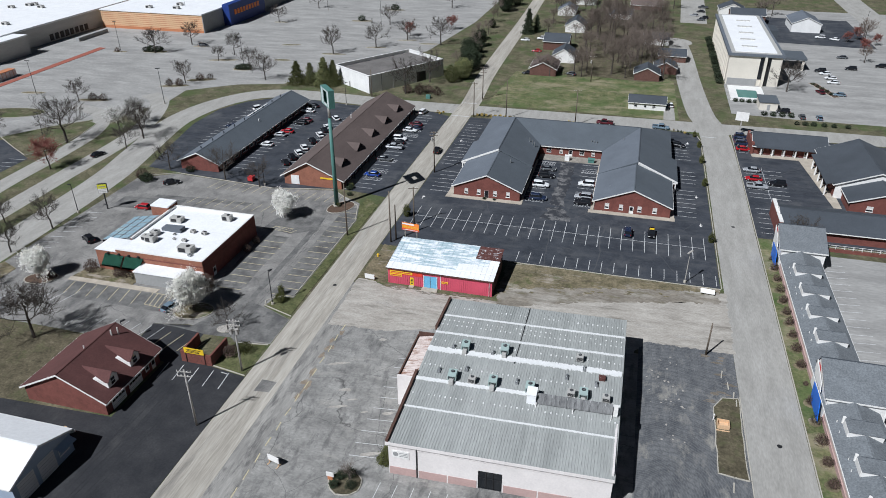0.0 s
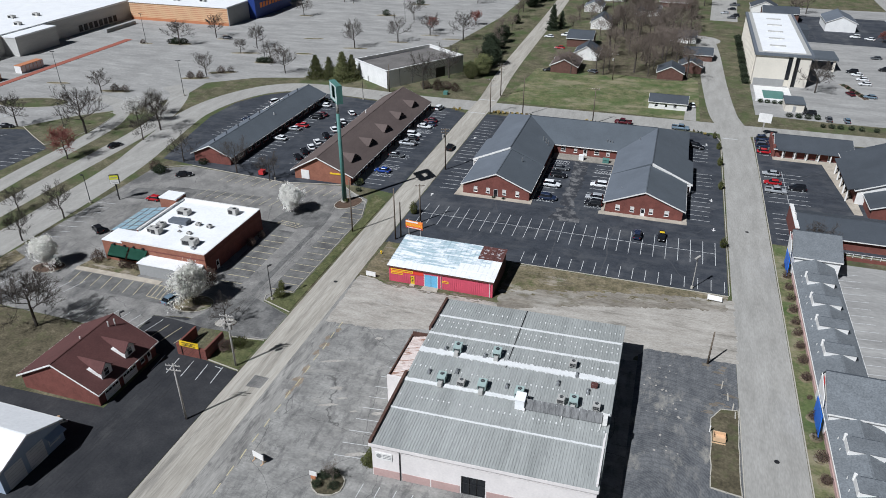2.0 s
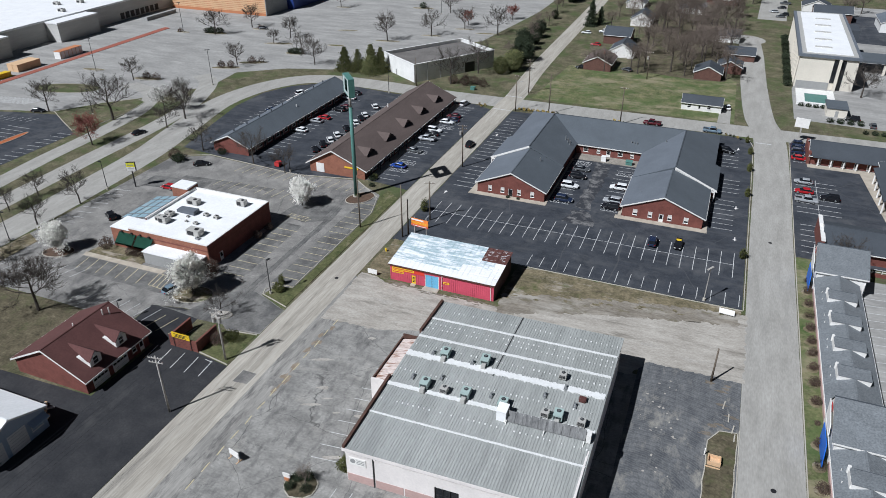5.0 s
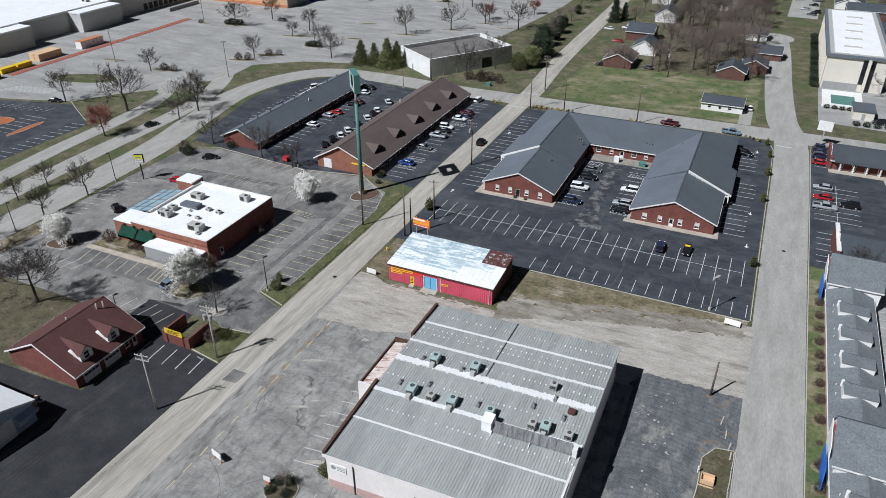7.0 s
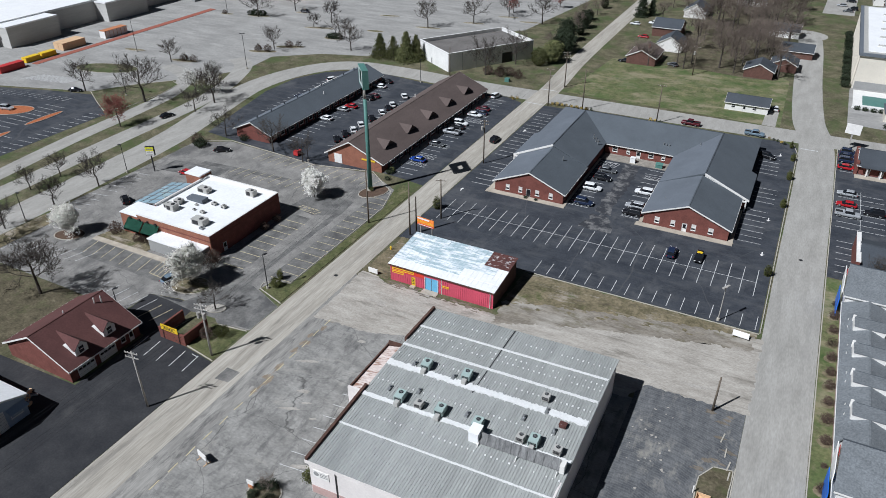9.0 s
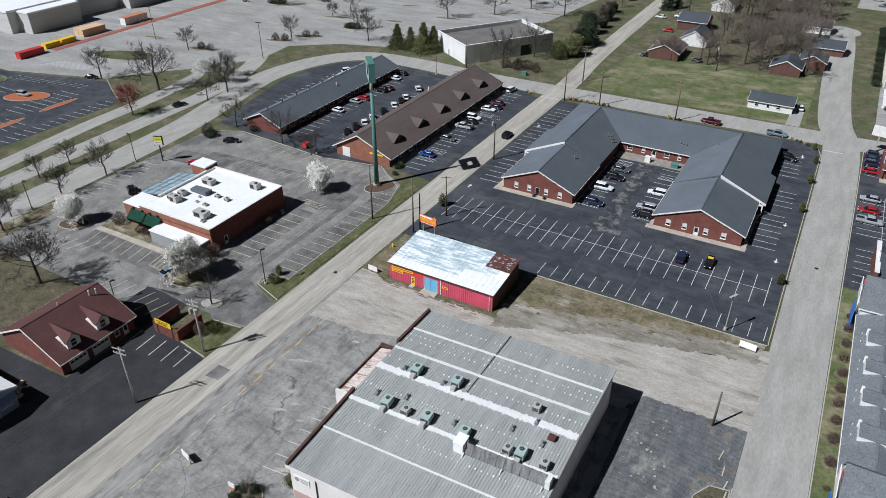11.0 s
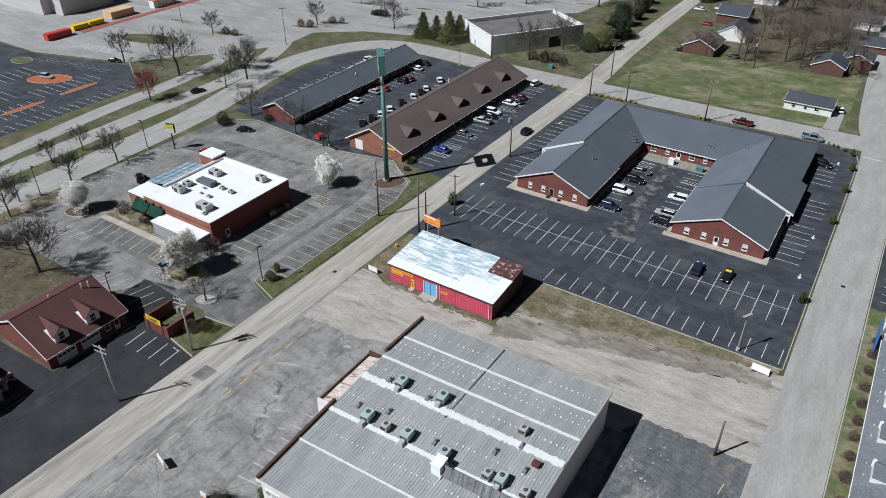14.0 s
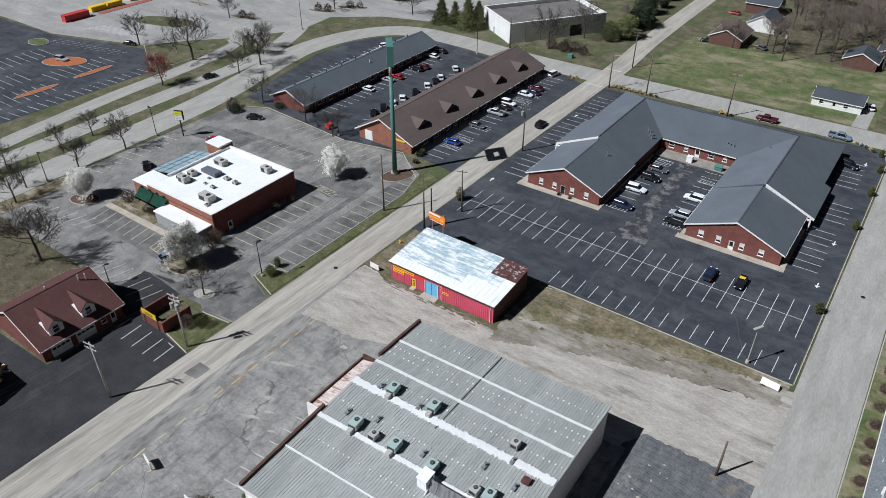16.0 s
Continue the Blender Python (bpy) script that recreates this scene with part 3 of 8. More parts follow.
yard = bpy.data.objects["gravel_yard"]
part("bare_strip", prism(B(), rough_edge([(-21, 119.8), (-12, 124.2), (0, 128), (14, 131.4), (24, 134), (24.2, 138), (14, 136.4), (0, 133.4), (-12, 130.4), (-22, 127.5)], 0.5, 0.45, 14), 0.0, 0.052), BAREVERGE, yard)
patches(yard, "grass_patch", DRYGRASS, 16, -21, 22, 126.5, 128.5, (0.4, 1.4), (0.2, 0.6), 0.058, 5, 0.2, 9)
patches(yard, "soil_patch", SOIL, 26, -46, -24, 121.6, 123.6, (0.5, 2.0), (0.15, 0.5), 0.046, 6)
patches(yard, "chalk_patch", CHALK, 10, -50, 20, 112.5, 120, (1.5, 5.0), (0.2, 0.7), 0.046, 7, 0.03, 3)
patches(bpy.data.objects["worn_lot"], "wear_patch", CHALK, 10, -46, -30, 74, 108, (0.8, 3.0), (0.2, 0.6), 0.022, 8, 0, 20)
patches(bpy.data.objects["road_shoulder"], "dirt_patch", RUSTDIRT, 20, -50.2, -48.6, 84, 104, (0.25, 0.7), (0.6, 1.8), 0.03, 9)
patches(bpy.data.objects["side_lot"], "chalk_patch", CHALK, 26, 9.5, 17, 90, 113, (0.1, 0.35), (0.1, 0.3), 0.023, 10)
patches(bpy.data.objects["side_lot"], "soil_patch", SOIL, 14, 20, 25, 101, 116, (0.3, 1.4), (0.2, 0.6), 0.04, 11)
paving("driveway", [(13.2, 251), (17.2, 251), (17.0, 268), (13.4, 268)], 0.02, EASTROAD, "short pale concrete driveway", "driveway")

paving("office_lot", [(-53.4, 140), (24.6, 139.8), (24.6, 236), (21, 239.4), (-53.4, 236.5)], LOT, BLACKTOP, "dark sealed asphalt parking lot with white lines")
office_lot = bpy.data.objects["office_lot"]
paving("strip_lot", [(-61, 165.5), (-61, 235.5), (-68, 238.8), (-100, 239), (-118, 241.3), (-130, 241), (-140, 233), (-145.5, 222), (-146, 206), (-141.5, 185), (-137.5, 168), (-126, 166.5), (-94, 163.5), (-75, 167.5), (-66, 166.5)][::1], LOT + 0.003, BLACKTOP, "dark asphalt lot round two brick strip buildings")
strip_lot = bpy.data.objects["strip_lot"]
paving("restaurant_lot", [(-135.5, 91), (-104, 90.9), (-86.9, 90.5), (-86.9, 97.3), (-80, 98.8), (-75, 98.4), (-72, 99), (-68, 96), (-60.9, 97), (-60.9, 105.5), (-68.4, 108.6), (-63.2, 113), (-63.4, 150), (-66.5, 160), (-77, 166), (-94, 163), (-126, 165.5), (-135.5, 160)], LOT, RESTLOT, "faded grey asphalt restaurant parking lot")
rest_lot = bpy.data.objects["restaurant_lot"]
paving("garage_lot", [(-112, -80), (-60.8, -80), (-60.8, 86.9), (-68.3, 88.05), (-74.5, 88.1), (-75.3, 98.2), (-80, 98.6), (-87, 97.2), (-86.4, 88), (-77.5, 87), (-77.5, 71.8), (-112, 70.5)], LOT + 0.006, GARLOT, "dark brownish asphalt lot")
garage_lot = bpy.data.objects["garage_lot"]
paving("dry_field", rough_edge([(-134, 40), (-112.5, 40), (-112.5, 70.8), (-96.5, 71), (-96.5, 90.6), (-134, 90.6)], 1.5, 0.25, 6), 0.012, FIELD, "brown dormant grass behind the garage", "grass")
paving("lodge_lot", [(62, 384), (112, 380), (112, 446), (62, 446)], LOT + 0.006, BLACKTOP, "dark asphalt lot round a lodge")
paving("east_lot", [(35, 166.5), (100, 166.5), (100, 240.5), (35, 240.5)], LOT, BLACKTOP, "dark sealed asphalt motel parking lot")
east_lot = bpy.data.objects["east_lot"]
paving("motel_lot", [(44.6, -100), (130, -100), (130, 161), (44.6, 161)], LOT, MALL, "pale concrete motel parking court")
motel_lot = bpy.data.objects["motel_lot"]
paving("hotel_lot", [(37, 264), (60, 262.5), (150, 262.5), (150, 470), (66, 470), (52, 400), (37, 300)], LOT, MALL, "pale concrete hotel parking lot")
hotel_lot = bpy.data.objects["hotel_lot"]
paving("far_road", strip(smooth_line([(190, 240), (150, 330), (131, 400), (126, 470), (130, 700)]), 8), 0.028, EASTROAD, "wide pale highway", "road")
paving("neighbourhood_street", strip([(30, 420), (33, 520), (36, 640)], 7), 0.02, EASTROAD, "pale residential parking street", "road")
paving("west_lot", [(-420, 105), (-177.5, 108), (-178, 164), (-198, 175.5), (-214, 172), (-236, 165.5), (-420, 160)], LOT, BLACKTOP, "dark asphalt lot with orange mulched islands")
west_lot = bpy.data.objects["west_lot"]
paving("motel_verge", [(35, -100), (38.2, -100), (38.2, 166), (35, 166)], 0.09, LAWN, "narrow grass verge with a row of dormant shrubs", "grass")

# kerbs along the streets
kerbs = thing("kerb", (25, 140, 0), "low concrete kerb along the street", "kerb", kind="structure")
kerb_line(kerbs, [(24.85, 139.8), (24.85, 232), (23.5, 238)])
kerb_line(kerbs, [(35.0, -100), (35.0, 240)])
kerb_line(kerbs, [(25.35, 60), (25.35, 84.5), (25.35, 104)], z1=0.1)
kerb_line(kerbs, [(-22, 139.65), (24.7, 139.45)], z1=0.12)
kerb_line(kerbs, [(-61.1, 106.6), (-68.2, 108.9), (-68.8, 110.6), (-67.6, 112.4)], z1=0.14)
kerb_line(kerbs, [(-67.6, 112.4), (-63.8, 113.2), (-63.9, 150), (-66.4, 158.5), (-77, 166.6), (-94, 163.2), (-126, 166), (-136, 161)], z1=0.14)
kerb_line(kerbs, [(-61.0, 87.2), (-68.2, 88.35)], z1=0.14)
kerb_line(kerbs, [(-61.2, 96.6), (-67.5, 95.8)], z1=0.14)

# painted lines
W, Y = WHITELINE, YELLOWLINE
S = 2.77
lines(office_lot, "parking_line", stalls(-20.4, 140.6, S, 0, 17, 0.05, 4.6), W)
lines(office_lot, "parking_line", stalls(-49.8, 151.8, S, 0, 27, 0, 11.0), W)
lines(office_lot, "centre_line", [(-49.8, 157.3, 22.4, 157.4)], W, 0.1, 0.034)
lines(office_lot, "parking_line", stalls(15.6, 174.0, 0, 2.75, 7, 5.6, 0) + stalls(16.6, 196, 0, 2.75, 4, 5.4, 0) + stalls(15.6, 214, 0, 2.75, 6, 5.4, 0), W)
lines(office_lot, "parking_line", stalls(-50.6, 173.5, 0, 2.75, 6, 5.4, 0) + stalls(-52.4, 193, 0, 2.75, 14, 5.2, 0), W)
lines(office_lot, "parking_line", stalls(-24.0, 176.4, 0, 2.85, 10, 5.0, 0) + stalls(-10.7, 176.4, 0, 2.85, 10, 5.0, 0), W)
lines(office_lot, "parking_line", stalls(-26, 232.0, 2.75, 0, 15, 0.4, 5.0), W)
for hx, hy in ((-23.6, 173.2), (-10.4, 173.2), (-10.4, 196), (-23.6, 200)):
    lines(office_lot, "hatch_line", stalls(hx, hy, 0.75, 0, 7, 0.6, 1.9) + [(hx, hy, hx + 5, hy), (hx, hy + 1.9, hx + 5, hy + 1.9)], W, 0.1, 0.034)
lines(east_lot, "parking_line", stalls(36.5, 169.5, 0, 2.85, 6, 5.2, 0) + stalls(36.0, 191, 0, 2.85, 8, 10.4, 0) + stalls(36, 225, 0, 2.85, 5, 5, 0), W)
lines(east_lot, "centre_line", [(41.2, 188, 41.2, 213)], W, 0.1, 0.034)
lines(motel_lot, "parking_line", stalls(47.6, 60, 0, 2.75, 36, 4.6, 0.5), W, 0.1)
lines(strip_lot, "parking_line", stalls(-71.8, 170, 0, 2.8, 24, 5.2, 0), W)
for hy in (175.6, 181.2, 189.6, 212, 217.6):
    lines(strip_lot, "hatch_line", stalls(-71.4, hy, 0.8, 0, 7, 0.5, 1.7) + [(-71.4, hy, -66, hy), (-71.4, hy + 1.7, -66, hy + 1.7)], W, 0.1, 0.036)
lines(strip_lot, "parking_line", stalls(-113.2, 174, 0, 2.8, 20, 5.2, 0) + stalls(-98.6, 176, 0, 2.8, 18, 4.6, 2.4) + stalls(-135, 190, 0, 2.8, 14, 5, 0), W)
lines(garage_lot, "parking_line", stalls(-76.2, 82.7, 3.1, 0, 5, -0.35, 4.4) + [(-65.6, 87.0, -64.0, 86.8)], W, 0.14)
lines(garage_lot, "yellow_line", stalls(-83, 90.5, 2.9, 0, 4, 1.2, 5.0), Y)
lines(rest_lot, "yellow_line", stalls(-112.7, 102.2, 2.8, 0, 7, -0.8, 4.7) + stalls(-81.6, 112.9, 0, 2.7, 9, 5.5, 0.1) + stalls(-93.0, 102.8, 1.2, -0.1, 5, -0.8, 4.3) + [(-93.8, 107.2, -88.6, 106.9), (-93.0, 102.8, -88.2, 102.4)], Y, 0.15)
lines(rest_lot, "yellow_line", stalls(-83.0, 140.7, 1.2, -0.1, 6, 0.8, 1.4) + [(-83.2, 140.6, -76.8, 139.9), (-82.6, 142.2, -77.2, 141.9)], Y, 0.13, 0.038)
lines(rest_lot, "pale_line", stalls(-69.0, 113.4, 0, 2.7, 16, 5.2, 0.1) + stalls(-112, 158.5, 2.75, 0, 15, 1.2, 5.0) + stalls(-112, 148.5, 2.75, 0, 11, 1.0, 4.6), Y)
lines(rest_lot, "pale_line", stalls(-134.8, 112, 0, 2.75, 10, 5.0, 0.8) + stalls(-104, 92.0, 2.7, 0, 8, 1.0, 4.6) + stalls(-133, 94, 2.75, 0.6, 9, 1.4, 4.8), W, 0.1)
lines(worn_lot, "pale_line", stalls(-29.0, 65.0, 2.6, 0.1, 7, 0.2, 5.0) + stalls(-35.5, 74, 0, 2.8, 10, 4.5, 0.5), W, 0.1)
lines(worn_lot, "yellow_dash", [(-49.2 + random.uniform(-0.15, 0.15), y, -49.2 + random.uniform(-0.15, 0.15), y + 2.0) for y in np.arange(58, 108, 3.6)], Y, 0.18)
lines(side_lot, "wheel_stop", [(22.6, 108.5, 22.9, 110.6), (24.2, 103.0, 24.5, 105), (23.6, 105.6, 23.6, 107.5), (24.6, 101.2, 24.7, 103), (22.5, 81.5, 22.7, 83.5)], KERB, 0.2, 0.02, 0.12)
lines(road_west, "pale_line", [(-60.4, 236.9, -54.2, 236.9), (-60.4, 252, -54.4, 252)], W, 0.4, 0.036)
lines(road_east, "stop_line", [(25.4, 236.5, 30, 236.5)], W, 0.4, 0.03)
lines(west_lot, "parking_line", stalls(-183.5, 112, 0, 2.8, 19, 5.2, 0.6) + stalls(-197, 112, 0, 2.8, 10, 10, 0) + stalls(-212, 112, 0, 2.8, 10, 10, 0) + stalls(-204, 142, 0, 2.8, 8, 9, 0.4) + stalls(-228, 112, 0, 2.8, 16, 10, 0), W)
lines(west_lot, "parking_line", stalls(-232, 160.5, 2.75, 0.5, 12, 1.2, 4.4), W)
lines(mall, "hatch_line", stalls(-236, 176, 1.4, 0.25, 14, 3.5, 7.0), W, 0.3, 0.012)

# painted arrows
for x, y, a in ((22.0, 169.8, 180), (20.6, 229.0, 180), (-51.0, 168.4, 0), (-51.2, 213.0, 0), (21.6, 187.0, 180)):
    mm = pose(x, y, 0, 0, 0, a)
    bm = prism(B(), [(-0.12, -1.0), (0.12, -1.0), (0.12, 0.1), (0.5, 0.1), (0, 0.9), (-0.5, 0.1), (-0.12, 0.1)], 0.026, 0.036, mm)
    part("painted_arrow", bm, TRIM, office_lot)
# dark resurfaced strips
for pts in ([(-123, 149.4), (-94, 151.2), (-94, 153.0), (-123, 151.4)], [(-131, 141.5), (-113, 143), (-113, 150), (-131, 148)], [(-72.7, 110.2), (-71.4, 110.6), (-71.3, 142.9), (-72.9, 142.9)]):
    part("asphalt_patch", prism(B(), rough_edge(pts, 2.0, 0.15, 12), 0.0, 0.027), DARKLOT, rest_lot)

# darker resurfaced bays and the apron to the street
for pts in ([(-115.4, 101.2), (-88, 101.2), (-87.6, 106.8), (-115.4, 106.9)], [(-82.6, 112), (-76, 112), (-76.6, 137.5), (-83.4, 137.5)], [(-69.2, 113.4), (-64.0, 113.6), (-64.1, 157), (-69.2, 157)], [(-86.5, 97.6), (-79.1, 97.8), (-77.6, 101.2), (-76.6, 104.8), (-72.1, 109.7), (-61.1, 105.6), (-61.0, 97.2), (-67.5, 97.2), (-75, 96.6)], [(-85, 140.2), (-77, 139.3), (-71.3, 143), (-72, 149.6), (-80, 150.5), (-84.7, 146)]):
    part("asphalt_patch", prism(B(), rough_edge(pts, 2.0, 0.12, 3), 0.0, 0.0305), DARKLOT, rest_lot)
paving("restaurant_walk", [(-115.6, 107.1), (-93.2, 107.1), (-93.2, 108.6), (-99.9, 108.6), (-115.9, 108.5)], 0.12, SIDEWALK, "tan concrete walk in front of the restaurant", "pavement")
paving("restaurant_bed", rough_edge([(-115.6, 108.6), (-100.1, 108.7), (-100.1, 113.0), (-114.6, 113.0)], 1.5, 0.08, 2), 0.13, DRYGRASS, "dry grass bed with brown shrubs by the restaurant", "grass")
paving("pole_verge", rough_edge([(-68.6, 88.6), (-68.4, 95.6), (-67.3, 95.6), (-61.3, 96.4), (-61.2, 87.5)], 1.5, 0.1, 8), 0.05, VERGEGRASS, "green grass corner round a utility pole", "grass")
island("island", ring(-71.4, 99.4, 2.1, 1.3, 16, 20), CHALK, "oval gravel bed with a bare bush")

# asphalt patches on the street
for x, y, a, b in ((-56.0, 85.5, 1.4, 1.6), (-50.5, 86.5, 1.2, 1.3)):
    part("asphalt_patch", prism(B(), [(x - a, y - b), (x + a, y - b + 0.3), (x + a + 0.1, y + b), (x - a, y + b)], 0.02, 0.041), RESTLOT, road_west)
for x, y in ((30.4, 93.3), (29.8, 171), (-57, 120)):
    solo("manhole_cover", prism(B(), ring(x, y, 0.42, 0.42, 14), 0.02, 0.046), DARKMETAL, "round iron manhole cover in the street", "manhole cover")

# pale worn lane through the office court
part("worn_lane", prism(B(), rough_edge([(-16.6, 172), (-13.0, 172), (-12.6, 203), (-16.9, 203)], 1.0, 0.5, 8), 0.0, 0.024), mat("worn_pale_asphalt", (0.042, 0.044, 0.05), 0.9, 0.1, 0.35, 3.0, 0.2, (0.19, 0.185, 0.18), 0.2, edge=(0.48, 0.62)), office_lot)
part("worn_lane", prism(B(), rough_edge([(-18, 163.5), (-10, 163.5), (-12.5, 171), (-16.8, 171)], 1.0, 0.6, 9), 0.0, 0.024), bpy.data.materials["worn_pale_asphalt"], office_lot)

# planted islands
island("island", rough_edge([(20.6, 85), (25.0, 84.4), (25.0, 103.4), (22.5, 103), (20.8, 100)], 2, 0.15, 7), FIELD, "kerbed grass island beside the street")
island("island", rough_edge(ring(-34, 68.6, 2.6, 2.4, 14), 0.8, 0.15, 3), FIELD, "kerbed bed with dormant shrubs")
island("island", ring(-81.5, 103.2, 4.2, 3.0, 18, 15), DRYGRASS, "kerbed grass island under a blossoming tree")
island("island", ring(-121.8, 106.0, 3.6, 2.4, 18, 20), MULCH, "kerbed mulch island under a blossoming tree")
island("island", [(-68.0, 109.2), (-61.3, 107.0), (-61.3, 160), (-65.6, 163.5), (-66, 158.4), (-63.6, 150), (-63.5, 113), (-67.3, 112.2)], VERGEGRASS, "grass strip between the lot and the street", 0.1, False)
island("island", ring(-70.5, 156.5, 2.8, 4.2, 16, -30), MULCH, "bed at the foot of the tall sign")
island("island", [(-136, 88), (-131, 88), (-130.5, 108), (-135.6, 110)], DRYGRASS, "grass bed with bare trees", 0.1, False)
island("island", [(-201, 177.5), (-191, 171.5), (-181, 166), (-177, 172), (-176.5, 186), (-179, 197), (-184, 199), (-192, 191)], GRASS, "rounded grass island with a bare tree")
island("island", ring(-218, 199, 13, 5.5, 20, 15), GRASS, "grass island in the concrete lot")
island("island", ring(-209, 152.5, 7.5, 4.2, 18, 30), REDMULCH, "island of orange mulch")
island("island", ring(-192.8, 152.8, 1.3, 6.8, 14, 0), REDMULCH, "long narrow island of orange mulch")
island("island", ring(-192, 133.5, 1.3, 7, 14, 0), REDMULCH, "long narrow island of orange mulch")
island("island", ring(-235, 158, 4.5, 3, 14, 0), LAWN, "small grass island")
for x, y, rx, ry, a in ((-198.2, 219.8, 6, 1.6, 12), (-220.4, 291.4, 6.0, 2.2, 10), (-236.8, 287.3, 3.5, 1.0, 10), (-179, 244, 6, 1.6, 20), (-173, 254.5, 6, 1.8, 25), (-180.7, 285.4, 7, 1.4, 15), (-164.3, 273.8, 4.5, 2.2, 10),
                        (-163.4, 319.7, 5, 1.1, 15), (-154.4, 292.1, 4, 1.4, 10), (-136, 308, 6, 1.2, 10), (-121, 325, 5, 1.2, 10), (-149.3, 381, 6, 2, 10), (-141, 415, 6, 2, 10), (-205, 306, 4, 1.4, 10), (-110.8, 343, 5, 1.1, 15), (-98, 338, 5, 1.2, 10), (-228, 222, 5, 1.3, 10), (-192, 367, 4, 1.2, 10)):
    island("island", ring(x, y, rx, ry, 16, a), DRYGRASS, "narrow planted island in the empty lot")
for y in (151.3, 146.5, 142, 137.7, 133.2, 129.4, 125.1, 120.6, 115.6, 105.2, 100.5, 95.7, 91, 86.4, 82, 77.5):
    solo("mulch_ring", prism(B(), rough_edge(ring(36.8, y, 1.05, 1.1, 12), 0.6, 0.08, int(y)), 0.0, 0.1), DRYGRASS, "ring of bare soil round a shrub", "mulch", "structure")
# red-brown kerbed strip by the large store
bm = B()
prism(bm, [(-249.5, 190), (-246.3, 190), (-248.3, 292), (-252, 292)], -0.1, 0.12)
solo("red_kerb_strip", bm, BRICKSTRIP, "long red-brown raised strip beside the store yard", "kerb", "structure")


# ---- metal-roofed commercial building ----
SH = Matrix(((1, 0, 0, 0), (0.036, 1, 0, 28.1 * 0.036), (0, 0, 1, 0), (0, 0, 0, 1)))
mx0, mx1, my0, my1 = -28.1, 4.75, 72.2, 109.7
shop = thing("commercial_building", (-12, 91, 0), "large pale commercial building with weathered ribbed metal roof", "building")


def sheared(bm):
    bm.transform(SH)
    return bm


def roof_z(y):
    return 6.75 + (y - my0) * 1.35 / 22.0 if y < 94.2 else 8.1 - (y - 94.2) * 0.35 / 15.5


door_hole = (13.7, 0.0, 17.3, 3.7)
m_s = side(mx0, my0, "S")
bm = wall(B(), m_s, 0, mx1 - mx0, 0, 6.5, [door_hole], 0.3)
part("wall", sheared(bm), WALLPAINT, shop)
for m, ln, top in ((side(mx1, my0 + 0.31, "E"), my1 - my0 - 0.62, 7.4), (side(mx0, my1 - 0.31, "W"), my1 - my0 - 0.62, 6.6), (side(mx1, my1, "N"), mx1 - mx0, 7.5)):
    part("wall", sheared(wall(B(), m, 0, ln, 0, top, thick=0.3)), WALLPAINT, shop)
for a, b in ((0.0, 13.6), (17.4, mx1 - mx0)):
    for k in range(max(1, round((b - a) / 4.6))):
        n = max(1, round((b - a) / 4.6))
        u = a + (b - a) * k / n
        part("pink_panel", sheared(box(B(), u + 0.1, -0.05, 0.05, u + (b - a) / n - 0.1, -0.004, 1.55, m_s)), PINK, shop, "pink painted lower wall panel")
bm = B()
box(bm, 0, -0.1, 5.55, mx1 - mx0, -0.004, 5.7, m_s)
part("moulding", sheared(bm), WALLPAINT, shop)
entrance = part("entrance", sheared(box(B(), 13.75, 0.2, 0, 17.25, 0.25, 3.65, m_s)), GLASS, shop, "dark glazed entrance")
bm = B()
for u in (13.7, 14.8, 15.9, 17.2):
    box(bm, u, 0.08, 0, u + 0.1, 0.19, 3.7, m_s)
for z in (0.0, 2.1, 3.6):
    box(bm, 13.8, 0.1, z, 17.2, 0.18, z + 0.1, m_s)
part("door_frame", sheared(bm), DARKMETAL, entrance)
part("downpipe", sheared(box(B(), 4.3, -0.14, 0, 4.45, -0.003, 6.4, m_s)), DARKMETAL, shop)
sg = part("wall_sign", sheared(box(B(), 0.6, -0.1, 3.6, 3.2, -0.004, 5.0, m_s)), TRIM, shop)
bm = prism(B(), ring(0, 0, 0.42, 0.42, 14), 0, 0.02, m_s @ Matrix.Translation((1.15, -0.105, 4.35)) @ Matrix.Rotation(radians(90), 4, "X"))
part("sign_mark", sheared(bm), GREYWALL, sg)
bm = B()
for z in (4.6, 4.3, 4.0):
    box(bm, 1.75, -0.115, z - 0.07, 3.0, -0.102, z + 0.07, m_s)
part("sign_bar", sheared(bm), GREYWALL, sg)

# roof panels with raised ribs, in runs between the coated seams
seams = [my0 - 0.35, 79.6, 86.0, 93.6, 98.6, my1 + 0.3]
for y0, y1 in zip(seams[:-1], seams[1:]):
    bm = B()
    xs, x = [], mx0 + 0.1
    while x < mx1 + 0.15:
        xs += [(x, 0.0), (x + 0.31, 0.0), (x + 0.335, 0.055), (x + 0.415, 0.055), (x + 0.44, 0.0)]
        x += 0.44
    rows = []
    for y in (y0, y1):
        lift = 0.03 if y == y0 else 0.0
        rows.append([bm.verts.new((px, y, roof_z(y) + pz + lift)) for px, pz in xs])
        rows.append([bm.verts.new((px, y, roof_z(y) - 0.12)) for px, pz in xs])
    for i in range(len(xs) - 1):
        bm.faces.new((rows[0][i], rows[0][i + 1], rows[2][i + 1], rows[2][i]))
        bm.faces.new((rows[1][i + 1], rows[1][i], rows[3][i], rows[3][i + 1]))
        bm.faces.new((rows[0][i + 1], rows[0][i], rows[1][i], rows[1][i + 1]))
        bm.faces.new((rows[2][i], rows[2][i + 1], rows[3][i + 1], rows[3][i]))
    part("roof_panel", sheared(bm), METALROOF, shop, "weathered grey ribbed roof sheets")
rnd = random.Random(3)


